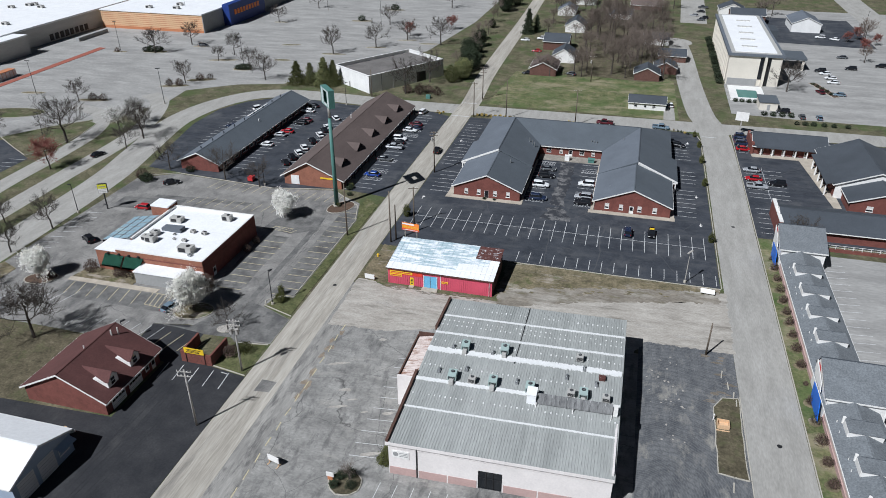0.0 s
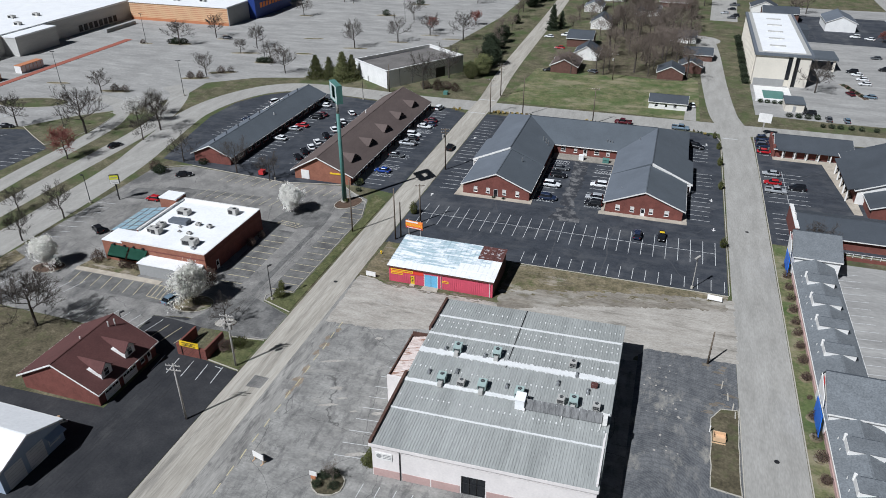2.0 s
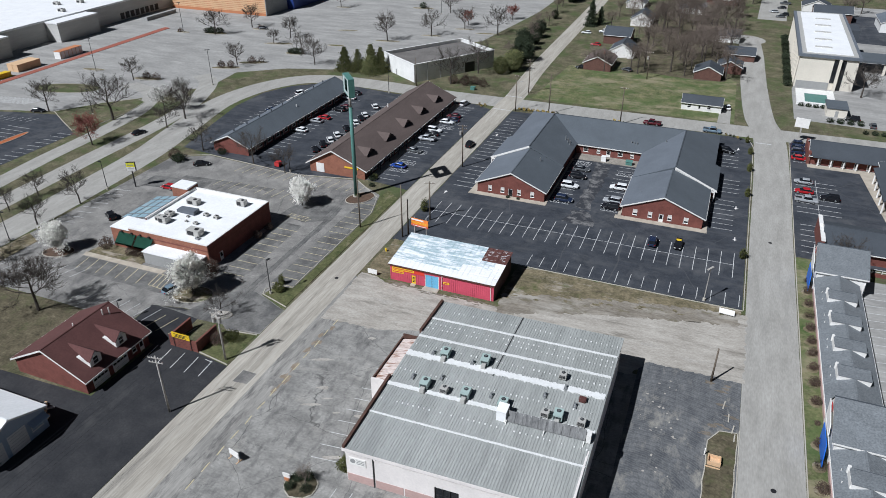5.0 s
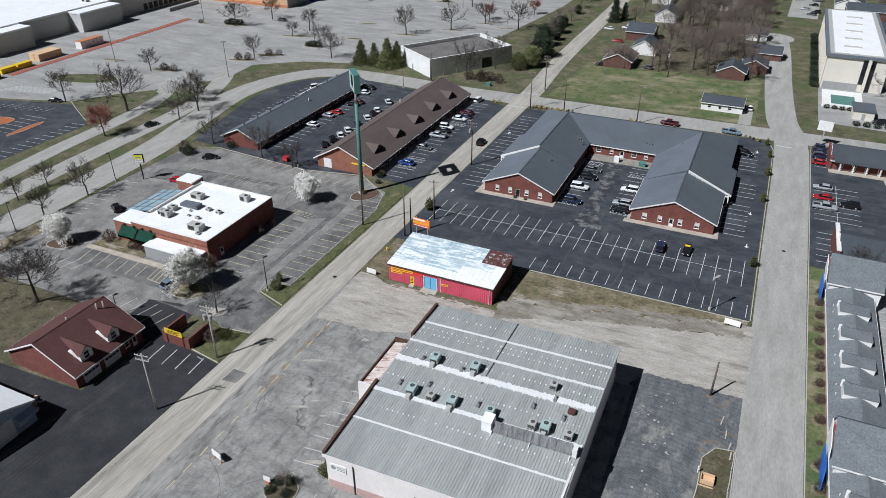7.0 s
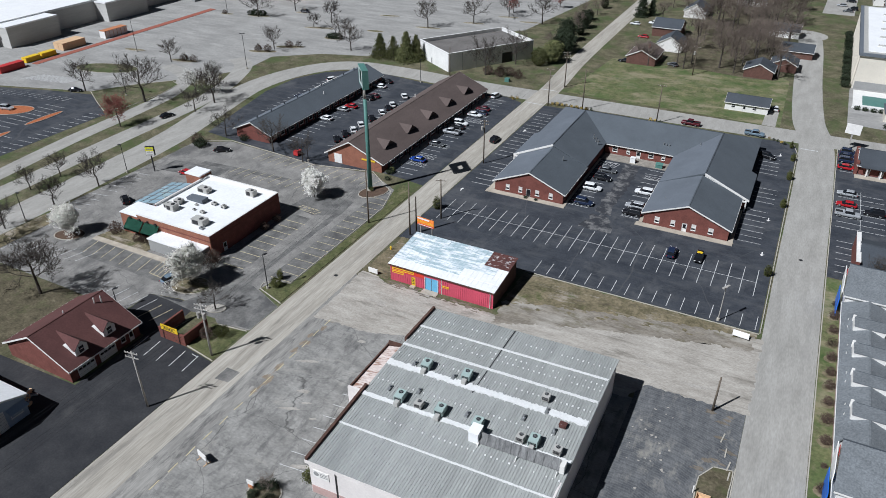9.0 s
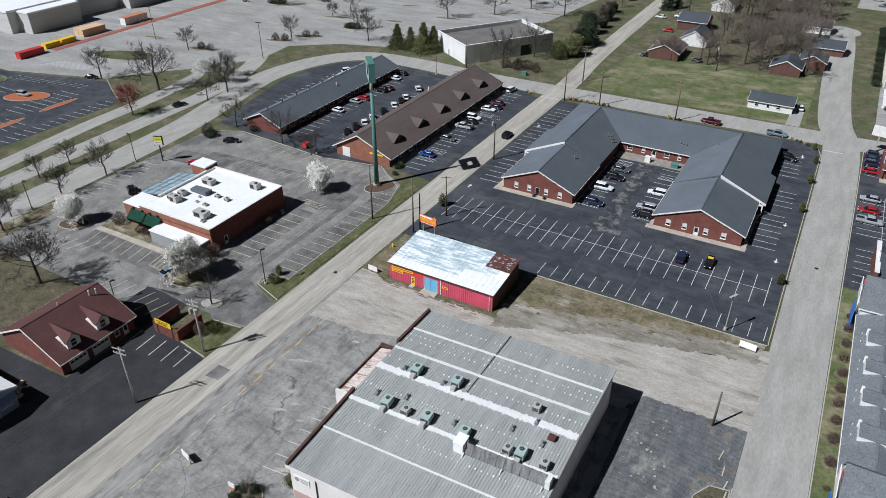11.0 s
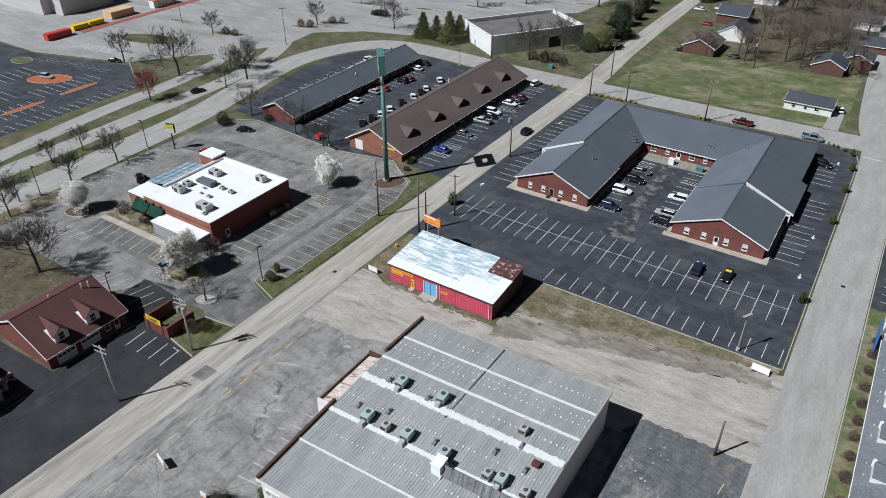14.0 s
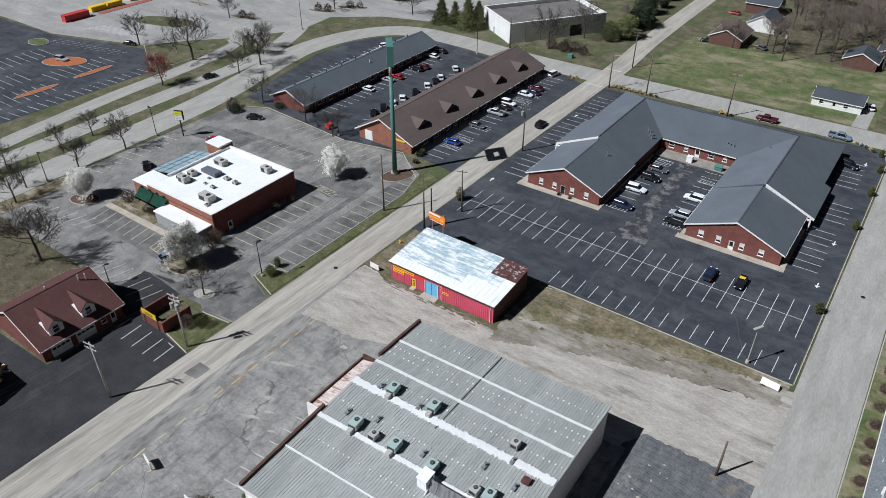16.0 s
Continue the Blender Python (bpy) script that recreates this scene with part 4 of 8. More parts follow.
def coated_seam(y, half, rag):
    """A brushed-on white band across the roof with an uneven edge."""
    bm = B()
    rows, x = [], mx0 + 0.15
    while x < mx1 + 0.1:
        a, b = half + rnd.uniform(-rag, rag), half + rnd.uniform(-rag, rag)
        rows.append([bm.verts.new((x, yy, roof_z(yy) + dz)) for yy, dz in ((y - a, 0.0), (y - a, 0.15), (y + b, 0.15), (y + b, 0.0))])
        x += 0.18
    for p, q in zip(rows[:-1], rows[1:]):
        for i in range(3):
            bm.faces.new((p[i], q[i], q[i + 1], p[i + 1]))
    bmesh.ops.recalc_face_normals(bm, faces=bm.faces[:])
    part("coating_band", sheared(bm), COATING, shop, "brushed white sealing band")


for y, h, r in ((79.6, 0.12, 0.04), (86.0, 0.34, 0.1), (93.6, 0.58, 0.18), (98.6, 0.22, 0.08), (104.2, 0.18, 0.04)):
    coated_seam(y, h, r)
bm = B()
for y in (82.6, 89.6, 96.2, 101.2, 102.6, 107.0):
    x = mx0 + 0.75
    while x < mx1:
        if rnd.random() < 0.85:
            s = rnd.uniform(0.06, 0.13)
            box(bm, x - s, y - s, roof_z(y) - 0.05, x + s, y + s, roof_z(y) + 0.15)
        x += 0.88
part("sealed_screw", sheared(bm), COATING, shop, "dabs of white sealant")["kind"] = "stuff"
bm = B()
for y0, y1 in zip((92.6, 99.0), (98.2, my1 + 0.2)):
    slab(bm, [(-12.88, y0, roof_z(y0) + 0.1), (-12.7, y0, roof_z(y0) + 0.1), (-12.7, y1, roof_z(y1) + 0.1), (-12.88, y1, roof_z(y1) + 0.1)], 0.1)
part("dark_joint", sheared(bm), DARKMETAL, shop)
for a, b in ((my0 - 0.3, 87.5), (99.7, my1 + 0.2)):
    bm = slab(B(), [(mx0 - 0.3, a, roof_z(a) + 0.45), (mx0 + 0.12, a, roof_z(a) + 0.45), (mx0 + 0.12, b, roof_z(b) + 0.45), (mx0 - 0.3, b, roof_z(b) + 0.45)], 0.9)
    part("parapet", sheared(bm), RUST, shop, "rusty brown parapet flashing")
bm = B()
box(bm, mx0 - 0.32, my0 - 0.42, 6.2, mx1 + 0.2, my0 - 0.36, 6.78)
part("fascia", sheared(bm), WALLPAINT, shop)
# lean-to
part("lean_to_wall", sheared(box(B(), -31.3, 87.7, 0, mx0 - 0.02, 99.4, 5.6)), WALLPAINT, shop)
for i in range(26):
    y = 87.7 + i * 0.45
    part("lean_to_sheet", sheared(slab(B(), [(-31.4, y, 5.75), (mx0 - 0.02, y, 6.5), (mx0 - 0.02, y + 0.4, 6.5), (-31.4, y + 0.4, 5.75)], 0.12)), RUSTROOF, shop, "pinkish rust-streaked lean-to roof")
bm = B()
box(bm, -31.65, 87.4, 5.5, -31.42, 99.8, 6.1)
box(bm, -31.42, 99.5, 5.5, mx0, 99.8, 6.7)
part("lean_to_parapet", sheared(bm), RUST, shop)
part("lean_to_end", sheared(box(B(), -31.6, 87.3, 0, mx0 - 0.35, 87.65, 6.4)), WALLPAINT, shop)


def ac_unit(x, y, kind, turn=0):
    """A rooftop cooling unit: casing, fan, grille, feet and a short duct."""
    x, y = x, y + (x - mx0) * 0.036
    z = roof_z(y) + 0.12
    green = kind == "green"
    t = thing("rooftop_unit", (x, y, z), ("grey-green" if green else "weathered grey") + " rooftop air-conditioning unit on the metal roof", "air conditioner", "units on the metal roof")
    t.rotation_euler.z = radians(turn)
    ORG[t] = Vector((0, 0, 0))
    w, d, h = (0.68, 0.9, 1.15) if green else (0.58, 0.6, 1.0)
    bm = box(B(), -w, -d, 0.2, w, d, h)
    bmesh.ops.bevel(bm, geom=bm.edges[:], offset=0.05, segments=1)
    body = part("casing", bm, ACGREEN if green else ACGREY, t)
    part("fan_ring", prism(B(), ring(0, d * 0.3, w * 0.5, w * 0.5, 16), h, h + 0.07), DARKMETAL, body)
    bm = B()
    for k in range(4):
        box(bm, -w * 0.5, -0.02, h + 0.07, w * 0.5, 0.02, h + 0.09, pose(0, d * 0.3, 0, 0, 0, 45 * k))
    part("fan_guard", bm, STEEL, body)
    bm = B()
    for k in range(7):
        box(bm, -w + 0.1, -d - 0.03, 0.35 + k * 0.09, w - 0.1, -d - 0.002, 0.39 + k * 0.09)
    part("grille", bm, DARKMETAL, body)
    for sx in (-1, 1):
        for sy in (-1, 1):
            part("foot", box(B(), sx * w * 0.8 - 0.06, sy * d * 0.8 - 0.06, -0.12, sx * w * 0.8 + 0.06, sy * d * 0.8 + 0.06, 0.2), STEEL, t)
    if green:
        bm = box(B(), -0.35, -d - 0.85, -0.1, 0.35, -d - 0.04, 0.6)
        part("duct", bm, ACGREY, t)
    return t


for x, y, kind in ((-21.6, 94.9, "green"), (-14.9, 95.6, "green"), (-2.3, 96.6, "grey"), (-22.0, 87.2, "green"), (-18.7, 87.0, "grey"), (-15.3, 87.4, "green"), (-9.3, 87.4, "green"), (-2.8, 87.7, "grey"), (-0.9, 88.0, "green"), (2.6, 87.8, "grey")):
    ac_unit(x, y - (x - mx0) * 0.036 + 0.1, kind, random.uniform(-4, 4))
for x, y in ((-23.7, 94.6), (-16.8, 94.4), (-20.2, 89.6), (-11.6, 88.3), (-3.9, 91.0), (-1.3, 93.6), (0.9, 90.3), (-24.6, 88.4)):
    yy = y + (x - mx0) * 0.036
    t = thing("roof_vent", (x, yy, roof_z(y)), "small metal vent pipe on the metal roof", "vent", "vents on the metal roof")
    part("base", box(B(), x - 0.25, yy - 0.6, roof_z(y) + 0.0, x + 0.25, yy + 0.6, roof_z(y) + 0.3), STEEL, t)
    part("pipe", tube(B(), (x, yy, roof_z(y) + 0.3), (x, yy, roof_z(y) + 0.75), 0.12, 0.12), STEEL, t)
t = thing("roof_hatch", (1.7, 93.5, 8), "small rusty red roof hatch", "hatch")
part("curb", box(B(), 1.2, 92.4, 8.0, 2.2, 93.3, 8.45), SHEDRUST, t)
part("lid", box(B(), 1.15, 92.35, 8.45, 2.25, 93.35, 8.52), SHEDRUST, t)
# grey screen on posts
scr = thing("roof_screen", (-2, 85.6, 7.6), "weathered grey panel screen on steel posts across the roof", "screen")
for i in range(10):
    x = -7.8 + i * 1.16
    part("panel", slab(B(), [(x, 84.75 + i * 0.04, 7.75), (x + 1.13, 84.75 + i * 0.04, 7.75), (x + 1.13, 85.55 + i * 0.04, 9.2), (x, 85.55 + i * 0.04, 9.2)], 0.08), SCREEN, scr)
for x in (-7.9, -2.2, 3.6):
    part("post", box(B(), x, 85.9, 7.4, x + 0.14, 86.03, 9.2), TRIM, scr)
    part("brace", tube(B(), (x + 0.06, 83.9, 7.3), (x + 0.06, 84.75, 7.9), 0.07, 0.07), TRIM, scr)
part("end_plate", box(B(), 3.9, 84.9, 7.6, 4.55, 86.1, 9.0), TRIM, scr)
t = thing("roof_box", (-9.2, 85.4, 7.6), "white sheet-metal housing at the end of the screen", "housing")
part("casing", box(B(), -9.4, 84.6, 7.4, -7.95, 86.4, 9.3), WHITEROOF, t)
part("lid", slab(B(), [(-9.5, 84.5, 9.34), (-7.9, 84.5, 9.34), (-7.9, 86.5, 9.5), (-9.5, 86.5, 9.5)], 0.06), WHITEROOF, t)


# ---- red shed ----
sx0, sx1, sy0, sy1 = -46.0, -22.75, 124.1, 135.9
shed = thing("red_shed", (-34, 130, 0), "pinkish-red metal-clad shed with a patchy silver roof", "shed")


def shed_z(y):
    return 4.0 + (y - sy0) * 1.1 / (sy1 - sy0)


m_s = side(sx0, sy0, "S")
hole_door, hole_side = (8.1, 0.0, 11.2, 3.0), (4.95, 0.0, 5.9, 2.1)
part("wall", wall(B(), m_s, 0, sx1 - sx0, 0, 3.85, [hole_door, hole_side], 0.15), REDMETAL, shed)
bm = B()
x = 0.15
while x < sx1 - sx0 - 0.1:
    if not (8.0 < x < 11.25 or 4.85 < x < 6.0):
        box(bm, x, -0.05, 0.05, x + 0.09, -0.003, 3.84, m_s)
    x += 0.42
part("siding_rib", bm, REDMETAL, shed)["kind"] = "stuff"
for m, ln in ((side(sx1, sy0 + 0.16, "E"), sy1 - sy0 - 0.32), (side(sx0, sy1 - 0.16, "W"), sy1 - sy0 - 0.32)):
    bm = wall(B(), m, 0, ln, 0, 3.9, thick=0.15)
    part("wall", bm, RUST if ln and m.translation.x > -30 else REDMETAL, shed)
for x in (sx0, sx1 - 0.15):
    bm = B()
    vs = [(x, sy0 + 0.16, 3.9), (x, sy1 - 0.16, 3.9), (x, sy1 - 0.16, shed_z(sy1) - 0.1), (x, sy0 + 0.16, 3.92)]
    a = [bm.verts.new(v) for v in vs]
    b = [bm.verts.new((v[0] + 0.15, v[1], v[2])) for v in vs]
    bm.faces.new(a[::-1]), bm.faces.new(b)
    for i in range(4):
        bm.faces.new((a[i], a[(i + 1) % 4], b[(i + 1) % 4], b[i]))
    part("gable_wall", bm, RUST if x > -30 else REDMETAL, shed)
part("wall", wall(B(), side(sx1, sy1, "N"), 0, sx1 - sx0, 0, 4.85, thick=0.15), RUST, shed)
# roof sheets, a course of four by columns, each its own piece
cols, courses = 22, 5
for j in range(courses):
    for i in range(cols):
        x0 = sx0 - 0.3 + (sx1 - sx0 + 0.6) * i / cols
        x1 = sx0 - 0.3 + (sx1 - sx0 + 0.6) * (i + 1) / cols
        y0 = sy0 - 0.35 + (sy1 - sy0 + 0.6) * j / courses
        y1 = sy0 - 0.35 + (sy1 - sy0 + 0.6) * (j + 1) / courses
        rusty = j >= 3 and i >= 17
        lift = 0.02 * (courses - j) / courses
        bm = slab(B(), [(x0 + 0.01, y0, shed_z(y0) + 0.06 + lift), (x1 - 0.01, y0, shed_z(y0) + 0.06 + lift), (x1 - 0.01, y1 + 0.04, shed_z(y1) + 0.02 + lift), (x0 + 0.01, y1 + 0.04, shed_z(y1) + 0.02 + lift)], 0.05)
        slab(bm, [(x0 - 0.03, y0, shed_z(y0) + 0.12), (x0 + 0.03, y0, shed_z(y0) + 0.12), (x0 + 0.03, y1, shed_z(y1) + 0.1), (x0 - 0.03, y1, shed_z(y1) + 0.1)], 0.06)
        white = j == 0 or (j == 1 and i > 13) or (j == 2 and i > 19)
        part("roof_sheet", bm, SHEDRUST if rusty else (WHITEROOF if white else SHEDROOF), shed, "bare rusted sheet" if rusty else "")
part("fascia", box(B(), sx0 - 0.3, sy0 - 0.4, 3.75, sx1 + 0.3, sy0 - 0.36, 4.05), RUST, shed)
gd = part("garage_door", box(B(), 8.15, 0.02, 0, 11.15, 0.08, 2.98, m_s), BLUEPAINT, shed, "faded light-blue double door")
part("door_seam", box(B(), 9.6, 0.0, 0.05, 9.68, 0.017, 2.9, m_s), RUST, gd)
for u in (8.1, 11.1):
    part("door_post", box(B(), u, -0.09, 0, u + 0.12, -0.055, 3.1, m_s), TRIM, gd)
d = part("door", box(B(), 5.0, 0.02, 0, 5.85, 0.08, 2.06, m_s), SIGNYELLOW, shed, "yellow entrance door with worn posters")
bm = B()
for k in range(4):
    box(bm, 5.2, -0.012, 0.5 + k * 0.36, 5.65, 0.016, 0.68 + k * 0.36, m_s)
part("poster_bar", bm, DARKMETAL, d)
red = part("painted_panel", box(B(), 0.4, -0.07, 2.55, 7.9, -0.055, 3.8, m_s), REDPANEL, shed)
for (u0, z0, u1, z1) in ((0.5, 2.75, 5.6, 3.35), (0.5, 2.0, 3.2, 2.6), (12.2, 1.7, 13.6, 2.2)):
    s = part("yellow_sign", box(B(), u0, -0.1, z0, u1, -0.075, z1, m_s), SIGNYELLOW, shed)
    bm = B()
    box(bm, u0 + 0.2, -0.115, (z0 + z1) / 2 - 0.1, u1 - 0.2, -0.102, (z0 + z1) / 2 + 0.1, m_s)
    part("sign_bar", bm, REDSIGN, s)
for u in (11.9, 22.6):
    part("downpipe", box(B(), u, -0.14, 0, u + 0.1, -0.055, 3.8, m_s), TRIM, shed)
solo("ramp", prism(B(), [(sx0 + 7.8, sy0 - 1.5), (sx0 + 11.4, sy0 - 1.5), (sx0 + 11.3, sy0 - 0.06), (sx0 + 7.9, sy0 - 0.06)], -0.05, 0.12), SIDEWALK, "small concrete slab before the blue door", "slab")
solo("step", prism(B(), [(sx0 + 4.9, sy0 - 0.9), (sx0 + 6.0, sy0 - 0.9), (sx0 + 6.0, sy0 - 0.06), (sx0 + 4.9, sy0 - 0.06)], -0.05, 0.15), SIDEWALK, "small concrete step before the yellow door", "step")


# ---- gabled buildings ----
def gabled(t, x0, x1, y0, y1, ze, zr, axis, wm, rm, over=0.5, holes=None, gable=None, mid=None, rm2=None, faces="SENW", chimney=False):
    """Walls, gables and two roof slopes with white fascias; the ridge runs along axis."""
    holes = holes or {}
    thick = 0.25
    lens = {"S": (x0, y0, x1 - x0), "N": (x1, y1, x1 - x0), "E": (x1, y0 + thick + 0.002, y1 - y0 - 2 * thick - 0.004), "W": (x0, y1 - thick - 0.002, y1 - y0 - 2 * thick - 0.004)}
    walls = {}
    for f in faces:
        x, y, ln = lens[f]
        m = side(x, y, f)
        bm = wall(B(), m, 0, ln, 0, ze, [h[:4] for h in holes.get(f, ())], thick)
        if (axis == "y" and f in "SN") or (axis == "x" and f in "EW"):
            c = (mid - x0 if f == "S" else x1 - mid) if (mid is not None and axis == "y") else ln / 2
            if axis == "x" and mid is not None:
                c = (mid - y0) if f == "E" else (y1 - mid)
            for (a, b) in (((0, ze), (c, zr)), ((c, zr), (ln, ze))):
                pts = [(a[0], ze), (b[0], ze), (b[0], b[1]), (a[0], a[1])]
                pts = [p for i, p in enumerate(pts) if p not in pts[:i]]
                lo = [bm.verts.new(m @ Vector((u, 0, z))) for u, z in pts]
                hi = [bm.verts.new(m @ Vector((u, thick, z))) for u, z in pts]
                bm.faces.new(lo), bm.faces.new(hi[::-1])
                for i in range(len(pts)):
                    bm.faces.new((lo[(i + 1) % len(pts)], lo[i], hi[i], hi[(i + 1) % len(pts)]))
        walls[f] = (part("wall", bm, (gable if gable and f in "SN" else wm), t), m)
        for h in holes.get(f, ()):
            if h[4] == "win":
                window(t, m, h[:4])
            elif h[4] == "dark":
                window(t, m, h[:4], False)
            else:
                door(t, m, h[:4], h[5] if len(h) > 5 else None)
    c = mid if mid is not None else ((x0 + x1) / 2 if axis == "y" else (y0 + y1) / 2)
    th = 0.22
    for sgn in (-1, 1):
        if axis == "y":
            e = x0 if sgn < 0 else x1
            slope = (zr - ze) / abs(e - c)
            ex, ez = e + sgn * over, ze - over * slope + th
            q = [(c, y0 - over * 0.6, zr + th), (ex, y0 - over * 0.6, ez), (ex, y1 + over * 0.6, ez), (c, y1 + over * 0.6, zr + th)]
            fas = [((c, y - 0.03, zr + th - 0.02), (ex, y - 0.03, ez - 0.02), (ex, y + 0.03, ez - 0.02), (c, y + 0.03, zr + th - 0.02)) for y in (y0 - over * 0.6 - 0.035, y1 + over * 0.6 + 0.035)]
        else:
            e = y0 if sgn < 0 else y1
            slope = (zr - ze) / abs(e - c)
            ey, ez = e + sgn * over, ze - over * slope + th
            q = [(x0 - over * 0.6, c, zr + th), (x0 - over * 0.6, ey, ez), (x1 + over * 0.6, ey, ez), (x1 + over * 0.6, c, zr + th)]
            fas = [((x - 0.03, c, zr + th - 0.02), (x - 0.03, ey, ez - 0.02), (x + 0.03, ey, ez - 0.02), (x + 0.03, c, zr + th - 0.02)) for x in (x0 - over * 0.6 - 0.035, x1 + over * 0.6 + 0.035)]
        bm = slab(B(), q, th)
        bmesh.ops.recalc_face_normals(bm, faces=bm.faces[:])
        rf = part("roof", bm, (rm2 if rm2 and sgn < 0 else rm), t)
        for f4 in fas:
            bm = slab(B(), f4, 0.32)
            bmesh.ops.recalc_face_normals(bm, faces=bm.faces[:])
            part("fascia", bm, TRIM, rf)
        bm = B()
        if axis == "y":
            box(bm, ex - 0.02 if sgn > 0 else ex - 0.1, y0 - over * 0.55, ez - th - 0.05, ex + 0.1 if sgn > 0 else ex + 0.02, y1 + over * 0.55, ez - 0.06)
        else:
            box(bm, x0 - over * 0.55, ey - 0.02 if sgn > 0 else ey - 0.1, ez - th - 0.05, x1 + over * 0.55, ey + 0.1 if sgn > 0 else ey + 0.02, ez - 0.06)
        part("gutter", bm, TRIM, rf)
    bm = B()
    if axis == "y":
        box(bm, c - 0.14, y0 - over * 0.5, zr + th - 0.06, c + 0.14, y1 + over * 0.5, zr + th + 0.03)
    else:
        box(bm, x0 - over * 0.5, c - 0.14, zr + th - 0.06, x1 + over * 0.5, c + 0.14, zr + th + 0.03)
    part("ridge_cap", bm, rm, t)
    if chimney:
        xc, yc = (x0 + x1) / 2 + 1.2, (y0 + y1) / 2
        part("chimney", box(B(), xc - 0.4, yc - 0.4, ze, xc + 0.4, yc + 0.4, zr + 0.9), BRICK, t)
    return t


# ---- brick office court ----
office = thing("office_building", (-15, 200, 0), "U-shaped red-brick office building with slate-grey shingle roofs", "building")


def wing(t, x0, x1, out, holes):
    """A front wing: brick walls and a gabled roof, then a wider, higher rear roof on its outer side."""
    # rm2 paints the sun on the west slope as a lighter shingle.
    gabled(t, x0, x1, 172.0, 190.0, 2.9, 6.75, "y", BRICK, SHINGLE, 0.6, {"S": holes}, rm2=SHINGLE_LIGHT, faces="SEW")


H_L = [(3.0, 0.9, 4.0, 2.4, "win"), (6.5, 0.9, 7.5, 2.4, "win"), (8.6, 0.0, 9.7, 2.2, "door", DARKMETAL), (11.0, 0.9, 12.0, 2.4, "win"), (14.6, 0.9, 15.6, 2.4, "win")]
H_R = [(2.6, 0.9, 3.7, 2.4, "win"), (6.3, 0.9, 7.3, 2.4, "win"), (8.9, 0.0, 10.0, 2.2, "door", TRIM), (11.0, 0.9, 12.0, 2.4, "win"), (14.8, 0.9, 15.9, 2.4, "win")]
wing(office, -43.2, -24.9, -1, H_L)
wing(office, -4.9, 14.3, 1, H_R)
for s, xr, xo, xo2, xi in ((-1, -34.3, -45.4, -44.0, -24.3), (1, 5.2, 16.4, 14.9, -5.4)):
    zr, yr = 7.65, 218.5
    ze = zr - 0.44 * abs(xo - xr)
    ze2 = zr - 0.44 * abs(xo2 - xr)
    zi = zr - 0.44 * abs(xi - xr)
    # West-facing slopes get the lighter shingle, sunlight put into their colour.
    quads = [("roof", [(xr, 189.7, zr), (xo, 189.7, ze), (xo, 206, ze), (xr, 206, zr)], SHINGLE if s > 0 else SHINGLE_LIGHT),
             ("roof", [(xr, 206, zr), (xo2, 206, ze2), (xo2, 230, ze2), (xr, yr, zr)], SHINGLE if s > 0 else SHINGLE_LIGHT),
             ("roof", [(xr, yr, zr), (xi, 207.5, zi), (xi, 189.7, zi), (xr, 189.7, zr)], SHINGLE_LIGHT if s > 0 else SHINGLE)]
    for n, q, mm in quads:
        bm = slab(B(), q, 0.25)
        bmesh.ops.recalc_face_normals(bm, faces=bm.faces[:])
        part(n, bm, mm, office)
    q = [(xr, 189.6, zr + 0.03), (xo, 189.6, ze + 0.03), (xo, 189.69, ze + 0.03), (xr, 189.69, zr + 0.03)]
    bm = slab(B(), q, 0.55)
    bmesh.ops.recalc_face_normals(bm, faces=bm.faces[:])
    part("fascia", bm, TRIM, office)
    q = [(xr, 189.62, zr + 0.03), (xi, 189.62, zi + 0.03), (xi, 189.69, zi + 0.03), (xr, 189.69, zr + 0.03)]
    bm = slab(B(), q, 0.4)
    bmesh.ops.recalc_face_normals(bm, faces=bm.faces[:])
    part("fascia", bm, SHINGLE, office)
    # gable infill above the lower front roof, and the outer return wall
    bm = B()
    vs = [(xr, 189.75, zr - 0.3), (xo - s * 0.6, 189.75, ze), (xo - s * 0.6, 189.75, 2.4), (xr, 189.75, 5.5)]
    a = [bm.verts.new(v) for v in vs]
    b = [bm.verts.new((v[0], v[1] + 0.2, v[2])) for v in vs]
    bm.faces.new(a), bm.faces.new(b[::-1])
    for i in range(4):
        bm.faces.new((a[i], a[(i + 1) % 4], b[(i + 1) % 4], b[i]))
    bmesh.ops.recalc_face_normals(bm, faces=bm.faces[:])
    part("gable_panel", bm, TRIM, office)
    xa, xb = sorted((xo - s * 0.7, xr))
    part("wall", box(B(), xa, 190.3, 0, xb, 206, 2.5), BRICK, office)
    xa, xb = sorted((xo2 - s * 0.7, xr))
    part("wall", box(B(), xa, 206.0, 0, xb, 229.3, 2.7), BRICK, office)
    part("post", box(B(), xo - s * 0.6 - 0.15, 188.6, 0, xo - s * 0.6 + 0.15, 188.9, ze + 0.1), TRIM, office)
    part("porch_beam", box(B(), min(xo - s * 0.75, xo - s * 3), 188.55, ze - 0.25, max(xo - s * 0.75, xo - s * 3), 188.95, ze + 0.05), TRIM, office)
    part("wall", box(B(), *sorted((xi + s * 0.6, xr))[:1], 190.3, 0, sorted((xi + s * 0.6, xr))[1], 207.9, 2.8), BRICK, office)
bm = slab(B(), [(-34.3, 218.5, 7.65), (-24.3, 207.5, 3.2), (-5.4, 207.5, 3.0), (5.2, 218.5, 7.65)], 0.25)
bmesh.ops.recalc_face_normals(bm, faces=bm.faces[:])
part("roof", bm, SHINGLE, office)
bm = slab(B(), [(-34.3, 218.5, 7.65), (5.2, 218.5, 7.65), (14.9, 230, 3.1), (-44, 230, 3.1)], 0.25)
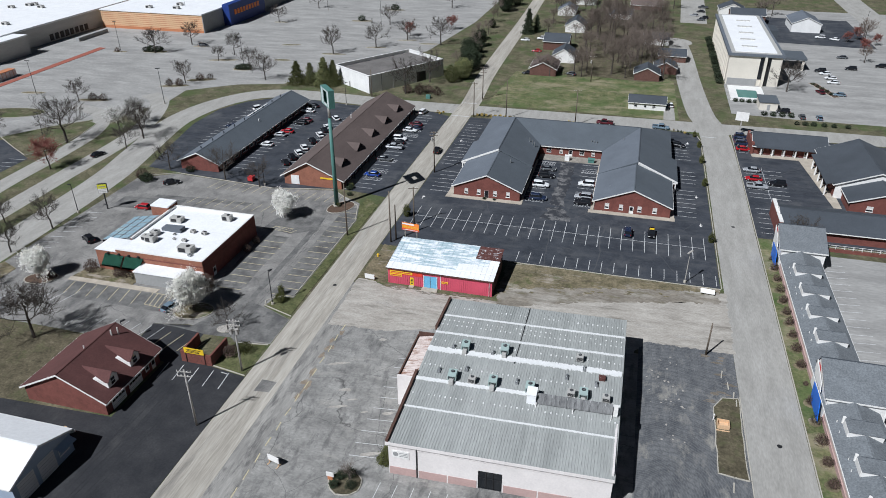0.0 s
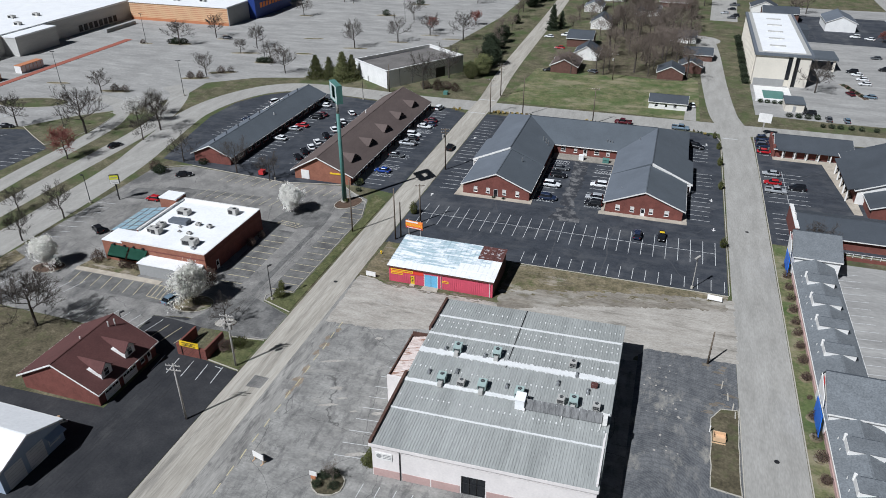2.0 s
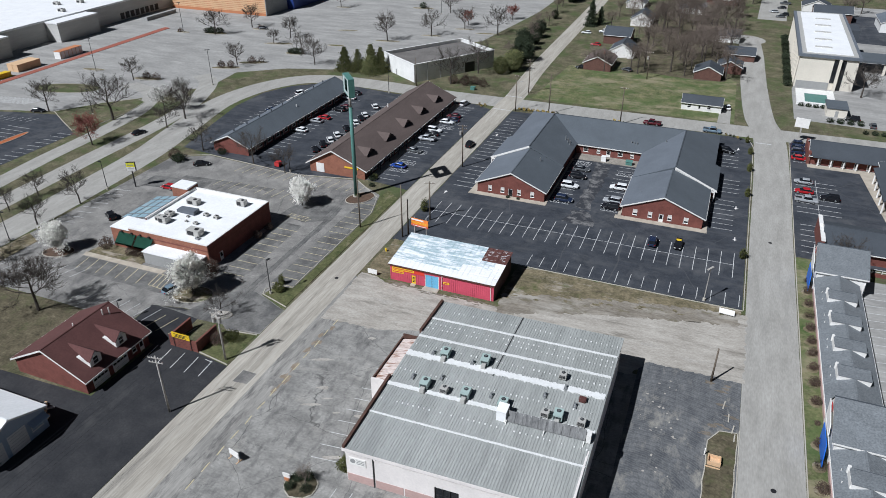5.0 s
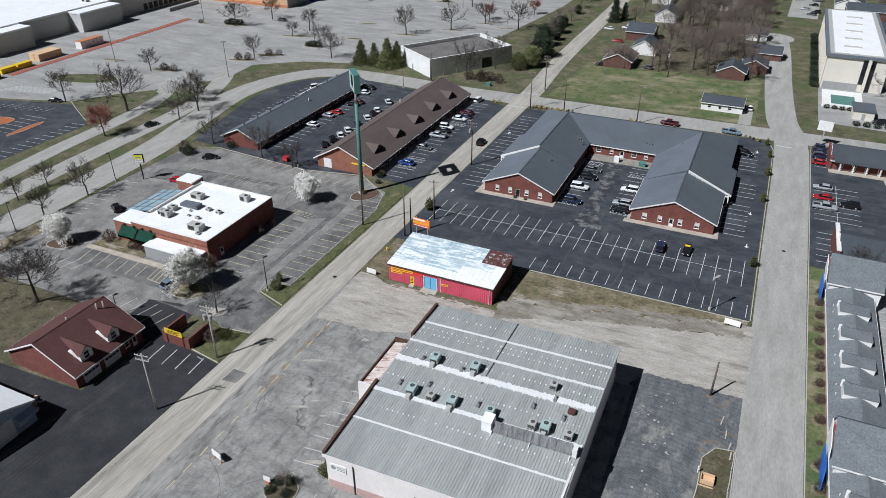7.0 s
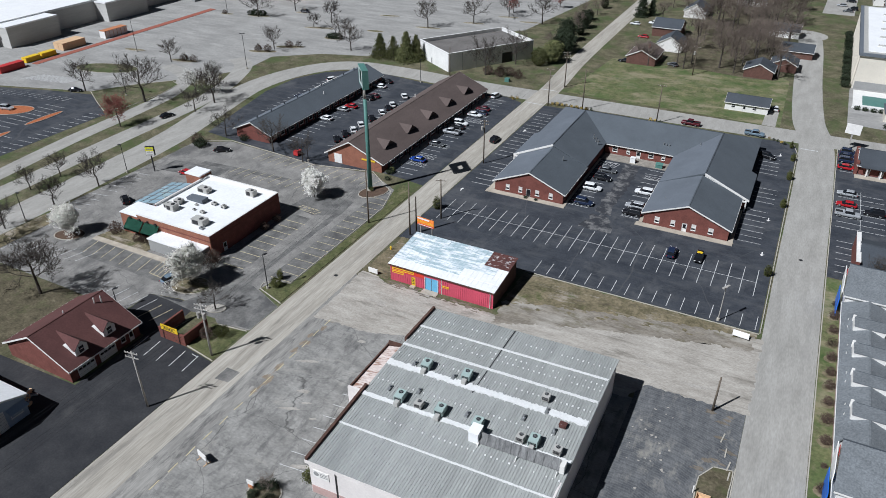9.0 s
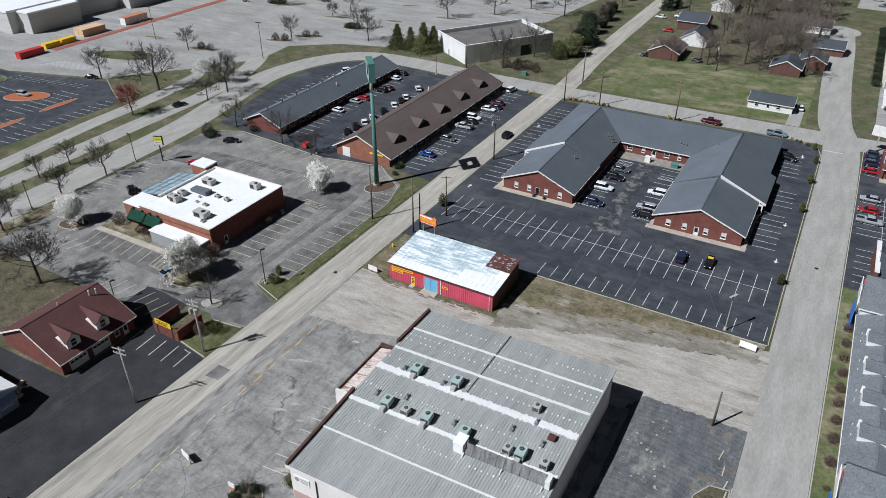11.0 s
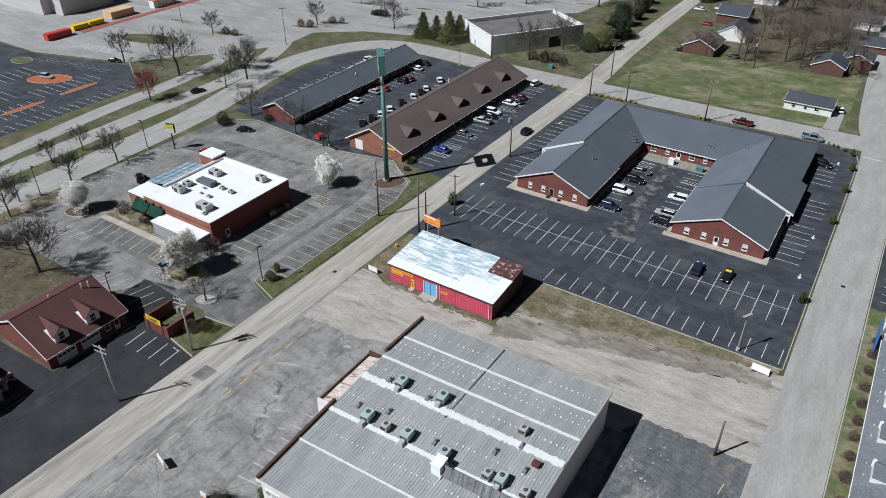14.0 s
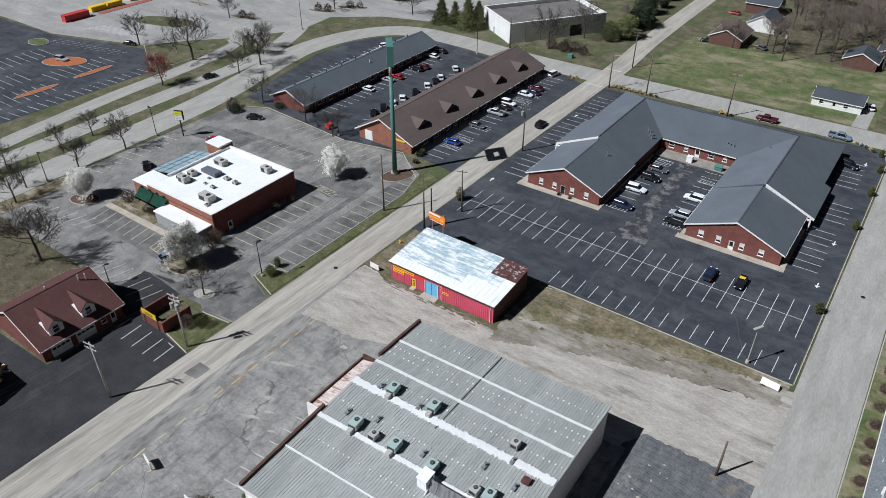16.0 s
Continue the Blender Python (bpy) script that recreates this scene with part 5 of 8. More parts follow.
bmesh.ops.recalc_face_normals(bm, faces=bm.faces[:])
part("roof", bm, SHINGLE, office)
for x in (-34.3, 5.2):
    part("ridge_cap", box(B(), x - 0.15, 189.8, 7.6, x + 0.15, 218.5, 7.7), SHINGLE_DARK, office)
part("ridge_cap", box(B(), -34.2, 218.36, 7.6, 5.1, 218.64, 7.7), SHINGLE_DARK, office)
part("gutter", box(B(), -24.2, 207.36, 2.75, -5.5, 207.48, 2.98), TRIM, office)
m = side(-24.6, 208.0, "S")
hs = [(2.2, 0.9, 3.6, 2.3, "dark"), (6.2, 0.9, 7.2, 2.3, "win"), (9.0, 0, 10.2, 2.2, "door"), (12.4, 0.9, 13.8, 2.3, "dark"), (16, 0.9, 17, 2.3, "win")]
part("wall", wall(B(), m, 0, 19.4, 0, 2.8, [h[:4] for h in hs]), BRICK, office)
for h in hs:
    window(office, m, h[:4], h[4] == "win") if h[4] != "door" else door(office, m, h[:4])
for x, y, z in ((-30, 186, 6.0), (-27.5, 205.5, 5.6), (-26.6, 204.6, 5.3), (-25.8, 203.8, 5.0), (-9, 210.8, 4.7), (-8.2, 210.6, 4.6), (-7.4, 210.5, 4.6), (-1.6, 178.5, 4.2), (0.5, 212, 5.9)):
    part("vent_pipe", tube(B(), (x, y, z - 1.6), (x, y, z + 0.35), 0.14, 0.14), STEEL, office)
for x0, x1 in ((-45.2, -24), (-6.4, 15.6)):
    solo("sidewalk", prism(B(), [(x0, 170.2), (x1, 170.2), (x1, 171.9), (x0, 171.9)], -0.1, 0.15), SIDEWALK, "pale concrete sidewalk along a brick gable", "sidewalk", "structure")
solo("sidewalk", box(B(), 14.5, 171.9, -0.1, 15.5, 189, 0.15), SIDEWALK, "pale concrete sidewalk along a brick wing", "sidewalk", "structure")
solo("sidewalk", box(B(), -45.1, 171.9, -0.1, -43.4, 189, 0.15), SIDEWALK, "pale concrete sidewalk along a brick wing", "sidewalk", "structure")
solo("court_paving", box(B(), -24.2, 203.4, -0.1, -5.6, 207.9, 0.14), CHALKWALK, "pale concrete paving at the end of the court", "paving", "structure")
solo("sidewalk", box(B(), -24.7, 172, -0.1, -24.1, 203.4, 0.14), SIDEWALK, "narrow concrete walk along the court", "sidewalk", "structure")
solo("sidewalk", box(B(), -5.9, 172, -0.1, -5.1, 203.4, 0.14), SIDEWALK, "narrow concrete walk along the court", "sidewalk", "structure")

# ---- white-roofed restaurant ----
rest = thing("restaurant", (-98, 125, 0), "brick restaurant with a flat white roof and green awnings", "building")
rx0, rx1, ry0, ry1, rz = -106.6, -84.7, 113.2, 136.6, 5.6
for m, ln in ((side(rx0, ry0, "S"), rx1 - rx0), (side(rx1, ry0 + 0.31, "E"), ry1 - ry0 - 0.62), (side(rx1, ry1, "N"), rx1 - rx0), (side(rx0, ry1 - 0.31, "W"), ry1 - 118.7 - 0.31)):
    hs = []
    front = m.translation.y < 113.3 and m.translation.x < -100
    if m.translation.x > -85 and m.translation.y < 120:
        hs = [(3.2, 0, 4.3, 2.2)]
    part("wall", wall(B(), m, 0, ln, 0, rz, hs, 0.3), BRICK_ORANGE if front else BRICK, rest)
    for h in hs:
        (door(rest, m, h, TRIM) if h[1] == 0 else window(rest, m, h, False))
    part("parapet_cap", box(B(), 0, -0.06, rz + 0.002, ln, 0.36, rz + 0.12, m), TRIM, rest)
    part("brick_band", box(B(), 0.02, -0.07, rz - 1.5, ln - 0.02, -0.004, rz - 1.25, m), BRICK, rest)
for q in ((rx0 + 0.31, ry0 + 0.302, rx1 - 0.31, ry0 + 0.34), (rx0 + 0.31, ry1 - 0.34, rx1 - 0.31, ry1 - 0.302), (rx1 - 0.34, ry0 + 0.341, rx1 - 0.302, ry1 - 0.341), (rx0 + 0.302, 118.8, rx0 + 0.34, ry1 - 0.341)):
    part("roof_upturn", box(B(), q[0], q[1], rz - 0.46, q[2], q[3], rz - 0.01), WHITEROOF, rest)
part("roof", box(B(), rx0 + 0.31, ry0 + 0.31, rz - 0.8, rx1 - 0.31, ry1 - 0.31, rz - 0.45), WHITEROOF, rest)
part("front_block", box(B(), -111.9, 113.2, 0, -106.605, 118.6, rz - 0.62), BRICK_ORANGE, rest)
part("block_roof", box(B(), -112.0, 113.1, rz - 0.62, -106.3, 118.69, rz - 0.44), WHITEROOF, rest)
m_s = side(-111.9, ry0, "S")
for u0, u1 in ((2.4, 7.2), (7.7, 12.2)):
    part("window", box(B(), u0 + 0.3, -0.03, 1.0, u1 - 0.3, -0.004, 3.0, m_s), GLASS, rest)
    bm = B()
    vs = [(u0, -0.02, 4.3), (u1, -0.02, 4.3), (u1, -1.9, 2.5), (u0, -1.9, 2.5), (u0, -1.9, 2.1), (u1, -1.9, 2.1)]
    vv = [bm.verts.new(m_s @ Vector(v)) for v in vs]
    bm.faces.new((vv[3], vv[2], vv[1], vv[0])), bm.faces.new((vv[4], vv[5], vv[2], vv[3]))
    bmesh.ops.solidify(bm, geom=bm.faces[:], thickness=0.06)
    bmesh.ops.recalc_face_normals(bm, faces=bm.faces[:])
    part("awning", bm, GREENCLOTH, rest, "dark green sloping awning")
    for k in range(2):
        u = u0 + 1 + k * (u1 - u0 - 2)
        part("wall_lamp", box(B(), u - 0.2, -0.5, 4.5, u + 0.2, -0.02, 4.75, m_s), DARKMETAL, rest)
bm = box(B(), -99.8, 109.6, 0, -85.4, ry0 - 0.003, 2.9)
add = part("annex", bm, GREYWALL, rest, "pale grey annex with a white flat roof")
part("annex_roof", box(B(), -100, 109.4, 2.9, -85.3, ry0 - 0.003, 3.1), WHITEROOF, add)
part("entry_tower", box(B(), -111.5, 133.6, 0, -106.65, 137.6, 6.2), BRICK_ORANGE, rest)
part("tower_roof", box(B(), -111.6, 133.5, 6.2, -106.62, 137.7, 6.5), WHITEROOF, rest)
# glazed sun room on the west side
sunroom = part("sunroom", box(B(), -116.6, 120.6, 0, -109.44, 133.4, 0.9), BRICK, rest, "glazed sunroom with a pale frame")
part("inner_block", box(B(), -109.42, 118.72, 0, -106.65, 133.4, 3.9), BRICK_ORANGE, sunroom)
part("flat_roof", box(B(), -109.4, 118.72, 3.91, -106.65, 133.4, 4.1), STEEL, sunroom)
SUNGLASS = plain("pale_blue_roof_glazing", (0.3, 0.42, 0.48), 0.12, 0.0, 0.6)
for i in range(6):
    y = 120.8 + i * 2.07
    part("pane", slab(B(), [(-116.5, y + 0.07, 2.8), (-109.3, y + 0.07, 4.2), (-109.3, y + 1.95, 4.2), (-116.5, y + 1.95, 2.8)], 0.05), SUNGLASS, sunroom)
    part("rafter", slab(B(), [(-116.6, y - 0.06, 2.85), (-109.25, y - 0.06, 4.28), (-109.25, y + 0.06, 4.28), (-116.6, y + 0.06, 2.85)], 0.16), STEEL, sunroom)
    part("side_pane", box(B(), -116.55, y + 0.07, 0.92, -116.5, y + 1.95, 2.75), GLASS, sunroom)
for k in range(2):
    x = -114.4 + 2.5 * k
    z = 2.8 + (x + 116.5) / 7.2 * 1.4
    part("purlin", box(B(), x - 0.08, 120.8, z - 0.05, x + 0.08, 133.2, z + 0.1), STEEL, sunroom)


def roof_box(x, y, z, w, d, h, material, label, name="rooftop_unit"):
    t = thing(name, (x, y, z), label, "air conditioner", "units on the white roof")
    bm = box(B(), x - w, y - d, z + 0.15, x + w, y + d, z + h)
    bmesh.ops.bevel(bm, geom=bm.edges[:], offset=0.06, segments=1)
    part("casing", bm, material, t)
    part("base_rail", box(B(), x - w + 0.1, y - d + 0.1, z, x + w - 0.1, y + d - 0.1, z + 0.15), STEEL, t)
    part("fan_ring", prism(B(), ring(x + w * 0.35, y, min(w, d) * 0.5, min(w, d) * 0.5, 14), z + h, z + h + 0.1), DARKMETAL, t)
    part("grille", box(B(), x - w * 0.8, y - d - 0.03, z + 0.3, x + w * 0.2, y - d - 0.003, z + h - 0.2), DARKMETAL, t)


for x, y, w, d, h, mm in ((-101.4, 129.6, 1.5, 0.9, 1.3, ACGREY), (-90.0, 133.2, 1.1, 0.8, 1.5, ACGREY), (-91.0, 117.2, 1.7, 1.0, 1.5, ACGREY), (-102.6, 122.4, 0.9, 0.8, 1.1, ACGREY), (-101.6, 119.4, 1.1, 0.9, 1.5, ACGREY), (-103.2, 119.8, 0.8, 0.8, 1.2, ACGREY), (-94.6, 125.5, 0.55, 0.5, 0.7, ACGREY), (-91.5, 125.3, 0.5, 0.5, 0.8, ACGREY), (-94.2, 121.2, 0.5, 0.4, 0.6, ACGREY), (-97.0, 121.4, 0.3, 0.3, 0.4, ACGREY), (-98.2, 123.4, 0.3, 0.3, 0.4, ACGREY), (-89.2, 115.6, 0.4, 0.4, 0.5, STEEL)):
    roof_box(x, y, rz - 0.45, w, d, h, mm, "pale grey rooftop unit on the white roof")
t = thing("skylight", (-99.4, 125.6, rz - 0.45), "long pale sloping roof housing", "housing")
part("curb", slab(B(), [(-102.4, 124.6, rz + 0.25), (-97.2, 124.4, rz + 0.6), (-97.2, 126.4, rz + 0.6), (-102.4, 126.6, rz + 0.25)], 1.0), SHINGLE_LIGHT, t)

# ---- long strip buildings ----
brown = thing("strip_building", (-82.6, 201, 0), "long brick strip building with a brown shingle roof and small dormers", "building")
hs = [(3.0 + 4.7 * i, 0.0, 4.2 + 4.7 * i, 2.2, "door", DARKMETAL) for i in range(14)] + [(5.0 + 4.7 * i, 0.7, 6.8 + 4.7 * i, 2.2, "dark") for i in range(13)]
gabled(brown, -92.0, -74.6, 167.2, 235.0, 3.0, 7.2, "y", BRICK, SHINGLE_BROWN, 1.0, {"E": hs}, BRICK_ORANGE, mid=-84.4)


def dormer(t, x, y, zb, w, h, face, roofm, frontm, depth):
    """A small gabled dormer; face is the way its front looks (E or W)."""
    s = 1 if face == "E" else -1
    bm = B()
    pts = [(x, y - w, zb), (x, y + w, zb), (x, y, zb + h)]
    a, b, c = [bm.verts.new(p) for p in pts]
    bm.faces.new((a, b, c))
    part("dormer_front", bm, frontm, t)
    bm = B()
    for sg in (-1, 1):
        q = [(x + s * 0.35, y, zb + h + 0.12), (x + s * 0.35, y + sg * (w + 0.12), zb + 0.0), (x - s * 0.3, y + sg * (w + 0.12), zb + 0.0), (x - s * depth, y, zb + h + 0.12)]
        slab(bm, q, 0.14)
    bmesh.ops.recalc_face_normals(bm, faces=bm.faces[:])
    part("dormer_roof", bm, roofm, t)


for i in range(5):
    dormer(brown, -77.0, 175.5 + i * 12.6, 4.5, 2.5, 1.4, "E", SHINGLE_BROWN, SHINGLE_BROWN, 4.3)
part("door_panel", box(B(), -89.9, 167.1, 0.2, -87.4, 167.19, 2.9), TRIM, brown, "white double door")
s = part("wall_sign", box(B(), -80.8, 167.05, 2.7, -76.5, 167.19, 3.1), SIGNYELLOW, brown)
for i in range(12):
    part("column", box(B(), -73.75, 169 + i * 5.9, 0, -73.5, 169.25 + i * 5.9, 2.6), DARKMETAL, brown)
solo("sidewalk", box(B(), -74.5, 168, -0.1, -72.4, 236, 0.14), SIDEWALK, "concrete walk along the shop fronts", "sidewalk", "structure")
grey = thing("strip_building", (-120.5, 200, 0), "long brick strip building with a charcoal shingle roof", "building")
hs = [(3.0 + 4.7 * i, 0.0, 4.2 + 4.7 * i, 2.2, "door", DARKMETAL) for i in range(13)] + [(5.0 + 4.7 * i, 0.7, 6.8 + 4.7 * i, 2.2, "dark") for i in range(12)]
# The west slope is coloured lighter through rm2, as if sunlit.
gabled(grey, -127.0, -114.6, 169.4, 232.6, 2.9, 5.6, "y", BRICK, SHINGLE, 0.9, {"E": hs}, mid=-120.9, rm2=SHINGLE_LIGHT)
part("roof_panel", slab(B(), [(-124.8, 206, 4.4), (-123.4, 206, 5.0), (-123.4, 219, 5.0), (-124.8, 219, 4.4)], 0.1), TRIM, grey, "long white roof panel")
for i in range(9):
    y = 174 + i * 6.6
    part("vent_pipe", tube(B(), (-122.4, y, 4.4), (-122.4, y, 5.9), 0.2, 0.2), SHINGLE_DARK, grey)
part("vent_pipe", tube(B(), (-118, 202, 4), (-118, 202, 5.4), 0.15, 0.15), TRIM, grey)
part("vent_pipe", tube(B(), (-89, 212, 4.0), (-89, 212, 6.0), 0.2, 0.2), TRIM, brown)

# ---- tall roadside sign ----
tall = thing("tall_sign", (-71.9, 157.2, 0), "very tall green pole sign with a faded teal box", "sign")
part("pole", tube(B(), (-71.9, 157.2, 0), (-71.9, 157.2, 24.5), 0.6, 0.42, 14), GREENPOLE, tall, smooth=True)
part("neck", tube(B(), (-71.9, 157.2, 24.5), (-71.9, 157.2, 27.9), 0.36, 0.3, 12), PALEPOLE, tall, smooth=True)
SIGNPANEL = mat("faded_white_sign_panel", (0.6, 0.64, 0.62), 0.5, 0.15, 0.6, 3.0, 0.1, (0.4, 0.5, 0.48))
m = pose(-71.9, 157.2, 0, 0, 0, -48.6)
bm = B()
for q in ((-3.1, 27.8, 3.1, 27.95), (-3.1, 32.15, 3.1, 32.3), (-3.1, 27.95, -2.95, 32.15), (2.95, 27.95, 3.1, 32.15)):
    box(bm, q[0], -0.75, q[1], q[2], 0.75, q[3], m)
bx = part("sign_box", bm, GREENPOLE, tall, "faded teal sheet-metal sign frame")
for v in (-0.7, 0.64):
    mm = m @ Matrix.Translation((0, v, 0))
    part("sign_face", wall(B(), mm, -2.94, 2.94, 27.96, 32.14, [(-1.2, 28.6, 1.3, 31.7)], 0.06), SIGNPANEL, bx, "weathered pale panel with a broken opening")
    for u in (-1.35, 1.45):
        part("panel_rib", box(B(), u - 0.06, -0.03, 27.96, u + 0.06, -0.003, 32.14, mm), GREENPOLE, bx)
part("brace", tube(B(), m @ Vector((0.6, -0.5, 25.6)), m @ Vector((2.2, -0.5, 27.8)), 0.08, 0.08, 6), PALEPOLE, tall)
part("base", prism(B(), ring(-71.9, 157.2, 1.0, 1.0, 14), 0, 0.4), KERB, tall)

# ---- maroon-roofed garage ----
gar = thing("brick_garage", (-86, 81, 0), "brick garage with a maroon roof, white dormers and garage doors", "garage")
gabled(gar, -94.3, -78.2, 72.0, 86.8, 3.1, 7.2, "y", BRICK, SHINGLE_RED, 0.7, {"E": [(10.4, 0.9, 11.4, 2.3, "dark"), (12.2, 0, 13.2, 2.2, "door", TRIM)]})
for u in (1.2, 5.7):
    m = side(-78.2, 72.25, "E")
    gd = part("garage_door", box(B(), u, -0.06, 0.02, u + 3.5, -0.004, 2.75, m), TRIM, gar, "white panelled garage door")
    for k in range(4):
        part("pane", box(B(), u + 0.2 + k * 0.8, -0.09, 1.45, u + 0.85 + k * 0.8, -0.062, 1.85, m), GLASS, gd)
    for k in range(3):
        part("groove", box(B(), u, -0.072, 0.65 + k * 0.68, u + 3.5, -0.061, 0.69 + k * 0.68, m), GREYWALL, gd)
for y in (75.7, 81.6):
    dormer(gar, -78.9, y, 5.15, 1.35, 1.3, "E", SHINGLE_RED, TRIM, 6.2)
    part("dormer_wall", box(B(), -83.4, y - 1.25, 3.6, -78.92, y + 1.25, 5.17), TRIM, gar)
    wnd = part("dormer_window", box(B(), -78.915, y - 0.45, 3.95, -78.85, y + 0.45, 5.3), GLASS, gar)
    for z in (3.88, 4.6, 5.26):
        part("glazing_bar", box(B(), -78.845, y - 0.5, z, -78.82, y + 0.5, z + 0.08), TRIM, wnd)
for x, y in ((-85, 84.2), (-84.4, 85.2), (-86.5, 79)):
    part("vent_pipe", tube(B(), (x, y, 6.4), (x, y, 7.9), 0.12, 0.12), TRIM, gar)

# ---- white metal garage ----
wg = thing("metal_garage", (-90, 58, 0), "white-roofed blue-grey metal garage with roll-up doors", "garage")
PALEBLUE = mat("pale_blue_metal_siding", (0.36, 0.42, 0.5), 0.6, 0.06, 0.3, 3.0, 0.05)
gabled(wg, -106, -78.2, 52.2, 63.9, 4.1, 6.4, "x", PALEBLUE, WHITEROOF, 0.5)
for u, w in ((0.6, 3.2), (4.6, 3.2)):
    m = side(-78.2, 52.45, "E")
    gd = part("roll_door", box(B(), u, -0.06, 0.02, u + w, -0.004, 3.6, m), TRIM, wg)
    for k in range(6):
        part("slat_line", box(B(), u, -0.075, 0.5 + k * 0.55, u + w, -0.061, 0.53 + k * 0.55, m), GREYWALL, gd)
m = side(-78.2, 52.45, "E")
window(wg, m, (8.6, 1.3, 10.6, 2.5), False)
part("awning", slab(B(), [(-78.2, 60.6, 3.4), (-76.9, 60.6, 2.9), (-76.9, 63.7, 2.9), (-78.2, 63.7, 3.4)], 0.12), PALEBLUE, wg)

# ---- brick enclosure with a yellow banner ----
en = thing("brick_enclosure", (-71, 90, 0), "brick bin enclosure with a yellow banner", "enclosure")
for x0, y0, x1, y1 in ((-74.4, 88.1, -68.1, 88.4), (-68.4, 88.402, -68.1, 94), (-74.4, 88.402, -74.1, 94)):
    part("wall", box(B(), x0, y0, 0, x1, y1, 2.3), BRICK, en)
    part("coping", box(B(), x0 - 0.04, y0 - 0.04 if y0 < 88.2 else y0, 2.3, x1 + 0.04, y1, 2.38), BRICK, en)
bn = part("banner", box(B(), -73.4, 87.9, 2.4, -69.3, 87.96, 3.6), SIGNYELLOW, en, "yellow banner")
for x in (-73.3, -69.45):
    part("banner_post", box(B(), x, 87.97, 0, x + 0.08, 88.04, 3.6), DARKMETAL, en)
bm = B()
for z, a, b in ((3.25, -72.9, -69.9), (2.95, -72.6, -70.4), (2.68, -72.9, -70.1)):
    box(bm, a, 87.88, z - 0.07, b, 87.896, z + 0.07)
part("banner_bar", bm, DARKMETAL, bn)

# ---- pale flat-roofed building, turned ----
pale = thing("flat_building", (-98, 254, 0), "pale stucco building with a dark flat roof", "building")
m = pose(-98.2, 254.0, 0, 0, 0, 56)
part("wall", wall(B(), m, 0, 38.5, 0, 6.8, [(24, 0, 29, 4.0)], 0.3), PALEWALL, pale)
part("wall", wall(B(), m @ pose(38.5, 0.31, 0, 0, 0, 90), 0, 22.4, 0, 6.8), PALEWALL, pale)
part("wall", wall(B(), m @ pose(38.5, 23, 0, 0, 0, 180), 0, 38.5, 0, 6.8), PALEWALL, pale)
part("wall", wall(B(), m @ pose(0, 22.7, 0, 0, 0, 270), 0, 22.4, 0, 6.8), PALEWALL, pale)
part("roof", box(B(), 0.3, 0.32, 5.4, 38.2, 22.6, 5.7, m), GRAVELROOF, pale)
part("cornice", box(B(), -0.15, -0.15, 6.8, 38.65, 0.45, 7.1, m), PALEWALL, pale)
part("cornice", box(B(), -0.15, 0.451, 6.8, 0.45, 23.1, 7.1, m), PALEWALL, pale)
part("cornice", box(B(), 38.1, 0.451, 6.8, 38.65, 23.1, 7.1, m), PALEWALL, pale)
part("cornice", box(B(), 0.451, 22.6, 6.8, 38.09, 23.1, 7.1, m), PALEWALL, pale)
part("shutter", box(B(), 24.1, 0.1, 0, 28.9, 0.15, 3.95, m), DARKMETAL, pale, "dark loading door")
for u in (6, 12, 18):
    part("downpipe", box(B(), u, -0.12, 0, u + 0.2, -0.003, 6.7, m), GREYWALL, pale)
part("side_door", box(B(), 0, 0, 0, 1.0, 0.06, 2.1, m @ pose(-0.003, 14, 0, 0, 0, 270)), GREYWALL, pale)

# ---- large store ----
store = thing("large_store", (-300, 320, 0), "vast store with white roof and grey and tan walls", "building")
part("main_wall", box(B(), -470, 196, 0, -283.5, 600, 8.6), STOREWALL, store)
part("main_roof", box(B(), -470.3, 195.7, 8.6, -283.2, 600, 9.4), WHITEROOF, store)
part("front_block", box(B(), -280.5, 332, 0, -219, 600, 9.0), TAN, store, "tan ribbed front block")
for k in range(7):
    part("groove", box(B(), -280.5, 331.9, 1.8 + k * 1.0, -219, 331.99, 1.95 + k * 1.0), ORANGETRIM, store)
part("base_band", box(B(), -280.5, 331.8, 0, -219, 331.99, 1.4), ORANGETRIM, store)
part("front_roof", box(B(), -280.7, 331.6, 9.0, -218.7, 600, 9.6), WHITEROOF, store)
part("east_wall", box(B(), -218.99, 332, 0, -218.6, 600, 9.0), GREYWALL, store)
blue = part("blue_front", box(B(), -218.5, 352, 0, -214.5, 392, 11.0), DARKBLUE, store, "dark blue entrance block")
bm = B()
for k in range(9):
    box(bm, -214.45, 357 + k * 3.2, 5.0, -214.3, 359.2 + k * 3.2, 7.6)
part("sign_bar", bm, ORANGESIGN, blue)
for y in (212, 262):
    part("dock_block", box(B(), -290, y - 12, 0, -275.5, y + 12, 8.2), STOREWALL, store)
    part("dock_roof", box(B(), -290, y - 12.2, 8.2, -275.3, y + 12.2, 8.8), WHITEROOF, store)
for i in range(8):
    part("dock_door", box(B(), -283.48, 296 + i * 3.6, 0.6, -283.3, 298.4 + i * 3.6, 3.6), DARKMETAL, store)
part("dock_wall", box(B(), -272, 300, 0, -270, 322, 1.8), GREYWALL, store)
rnd = random.Random(12)
for i in range(26):
    x, y = rnd.uniform(-330, -284) if i < 16 else rnd.uniform(-275, -225), rnd.uniform(265, 420) if i < 16 else rnd.uniform(338, 420)
    z = 9.4 if x < -281 else 9.6
    roof_box(x, y, z, 1.6, 1.0, 1.4, ACGREY, "grey rooftop unit on the store roof")
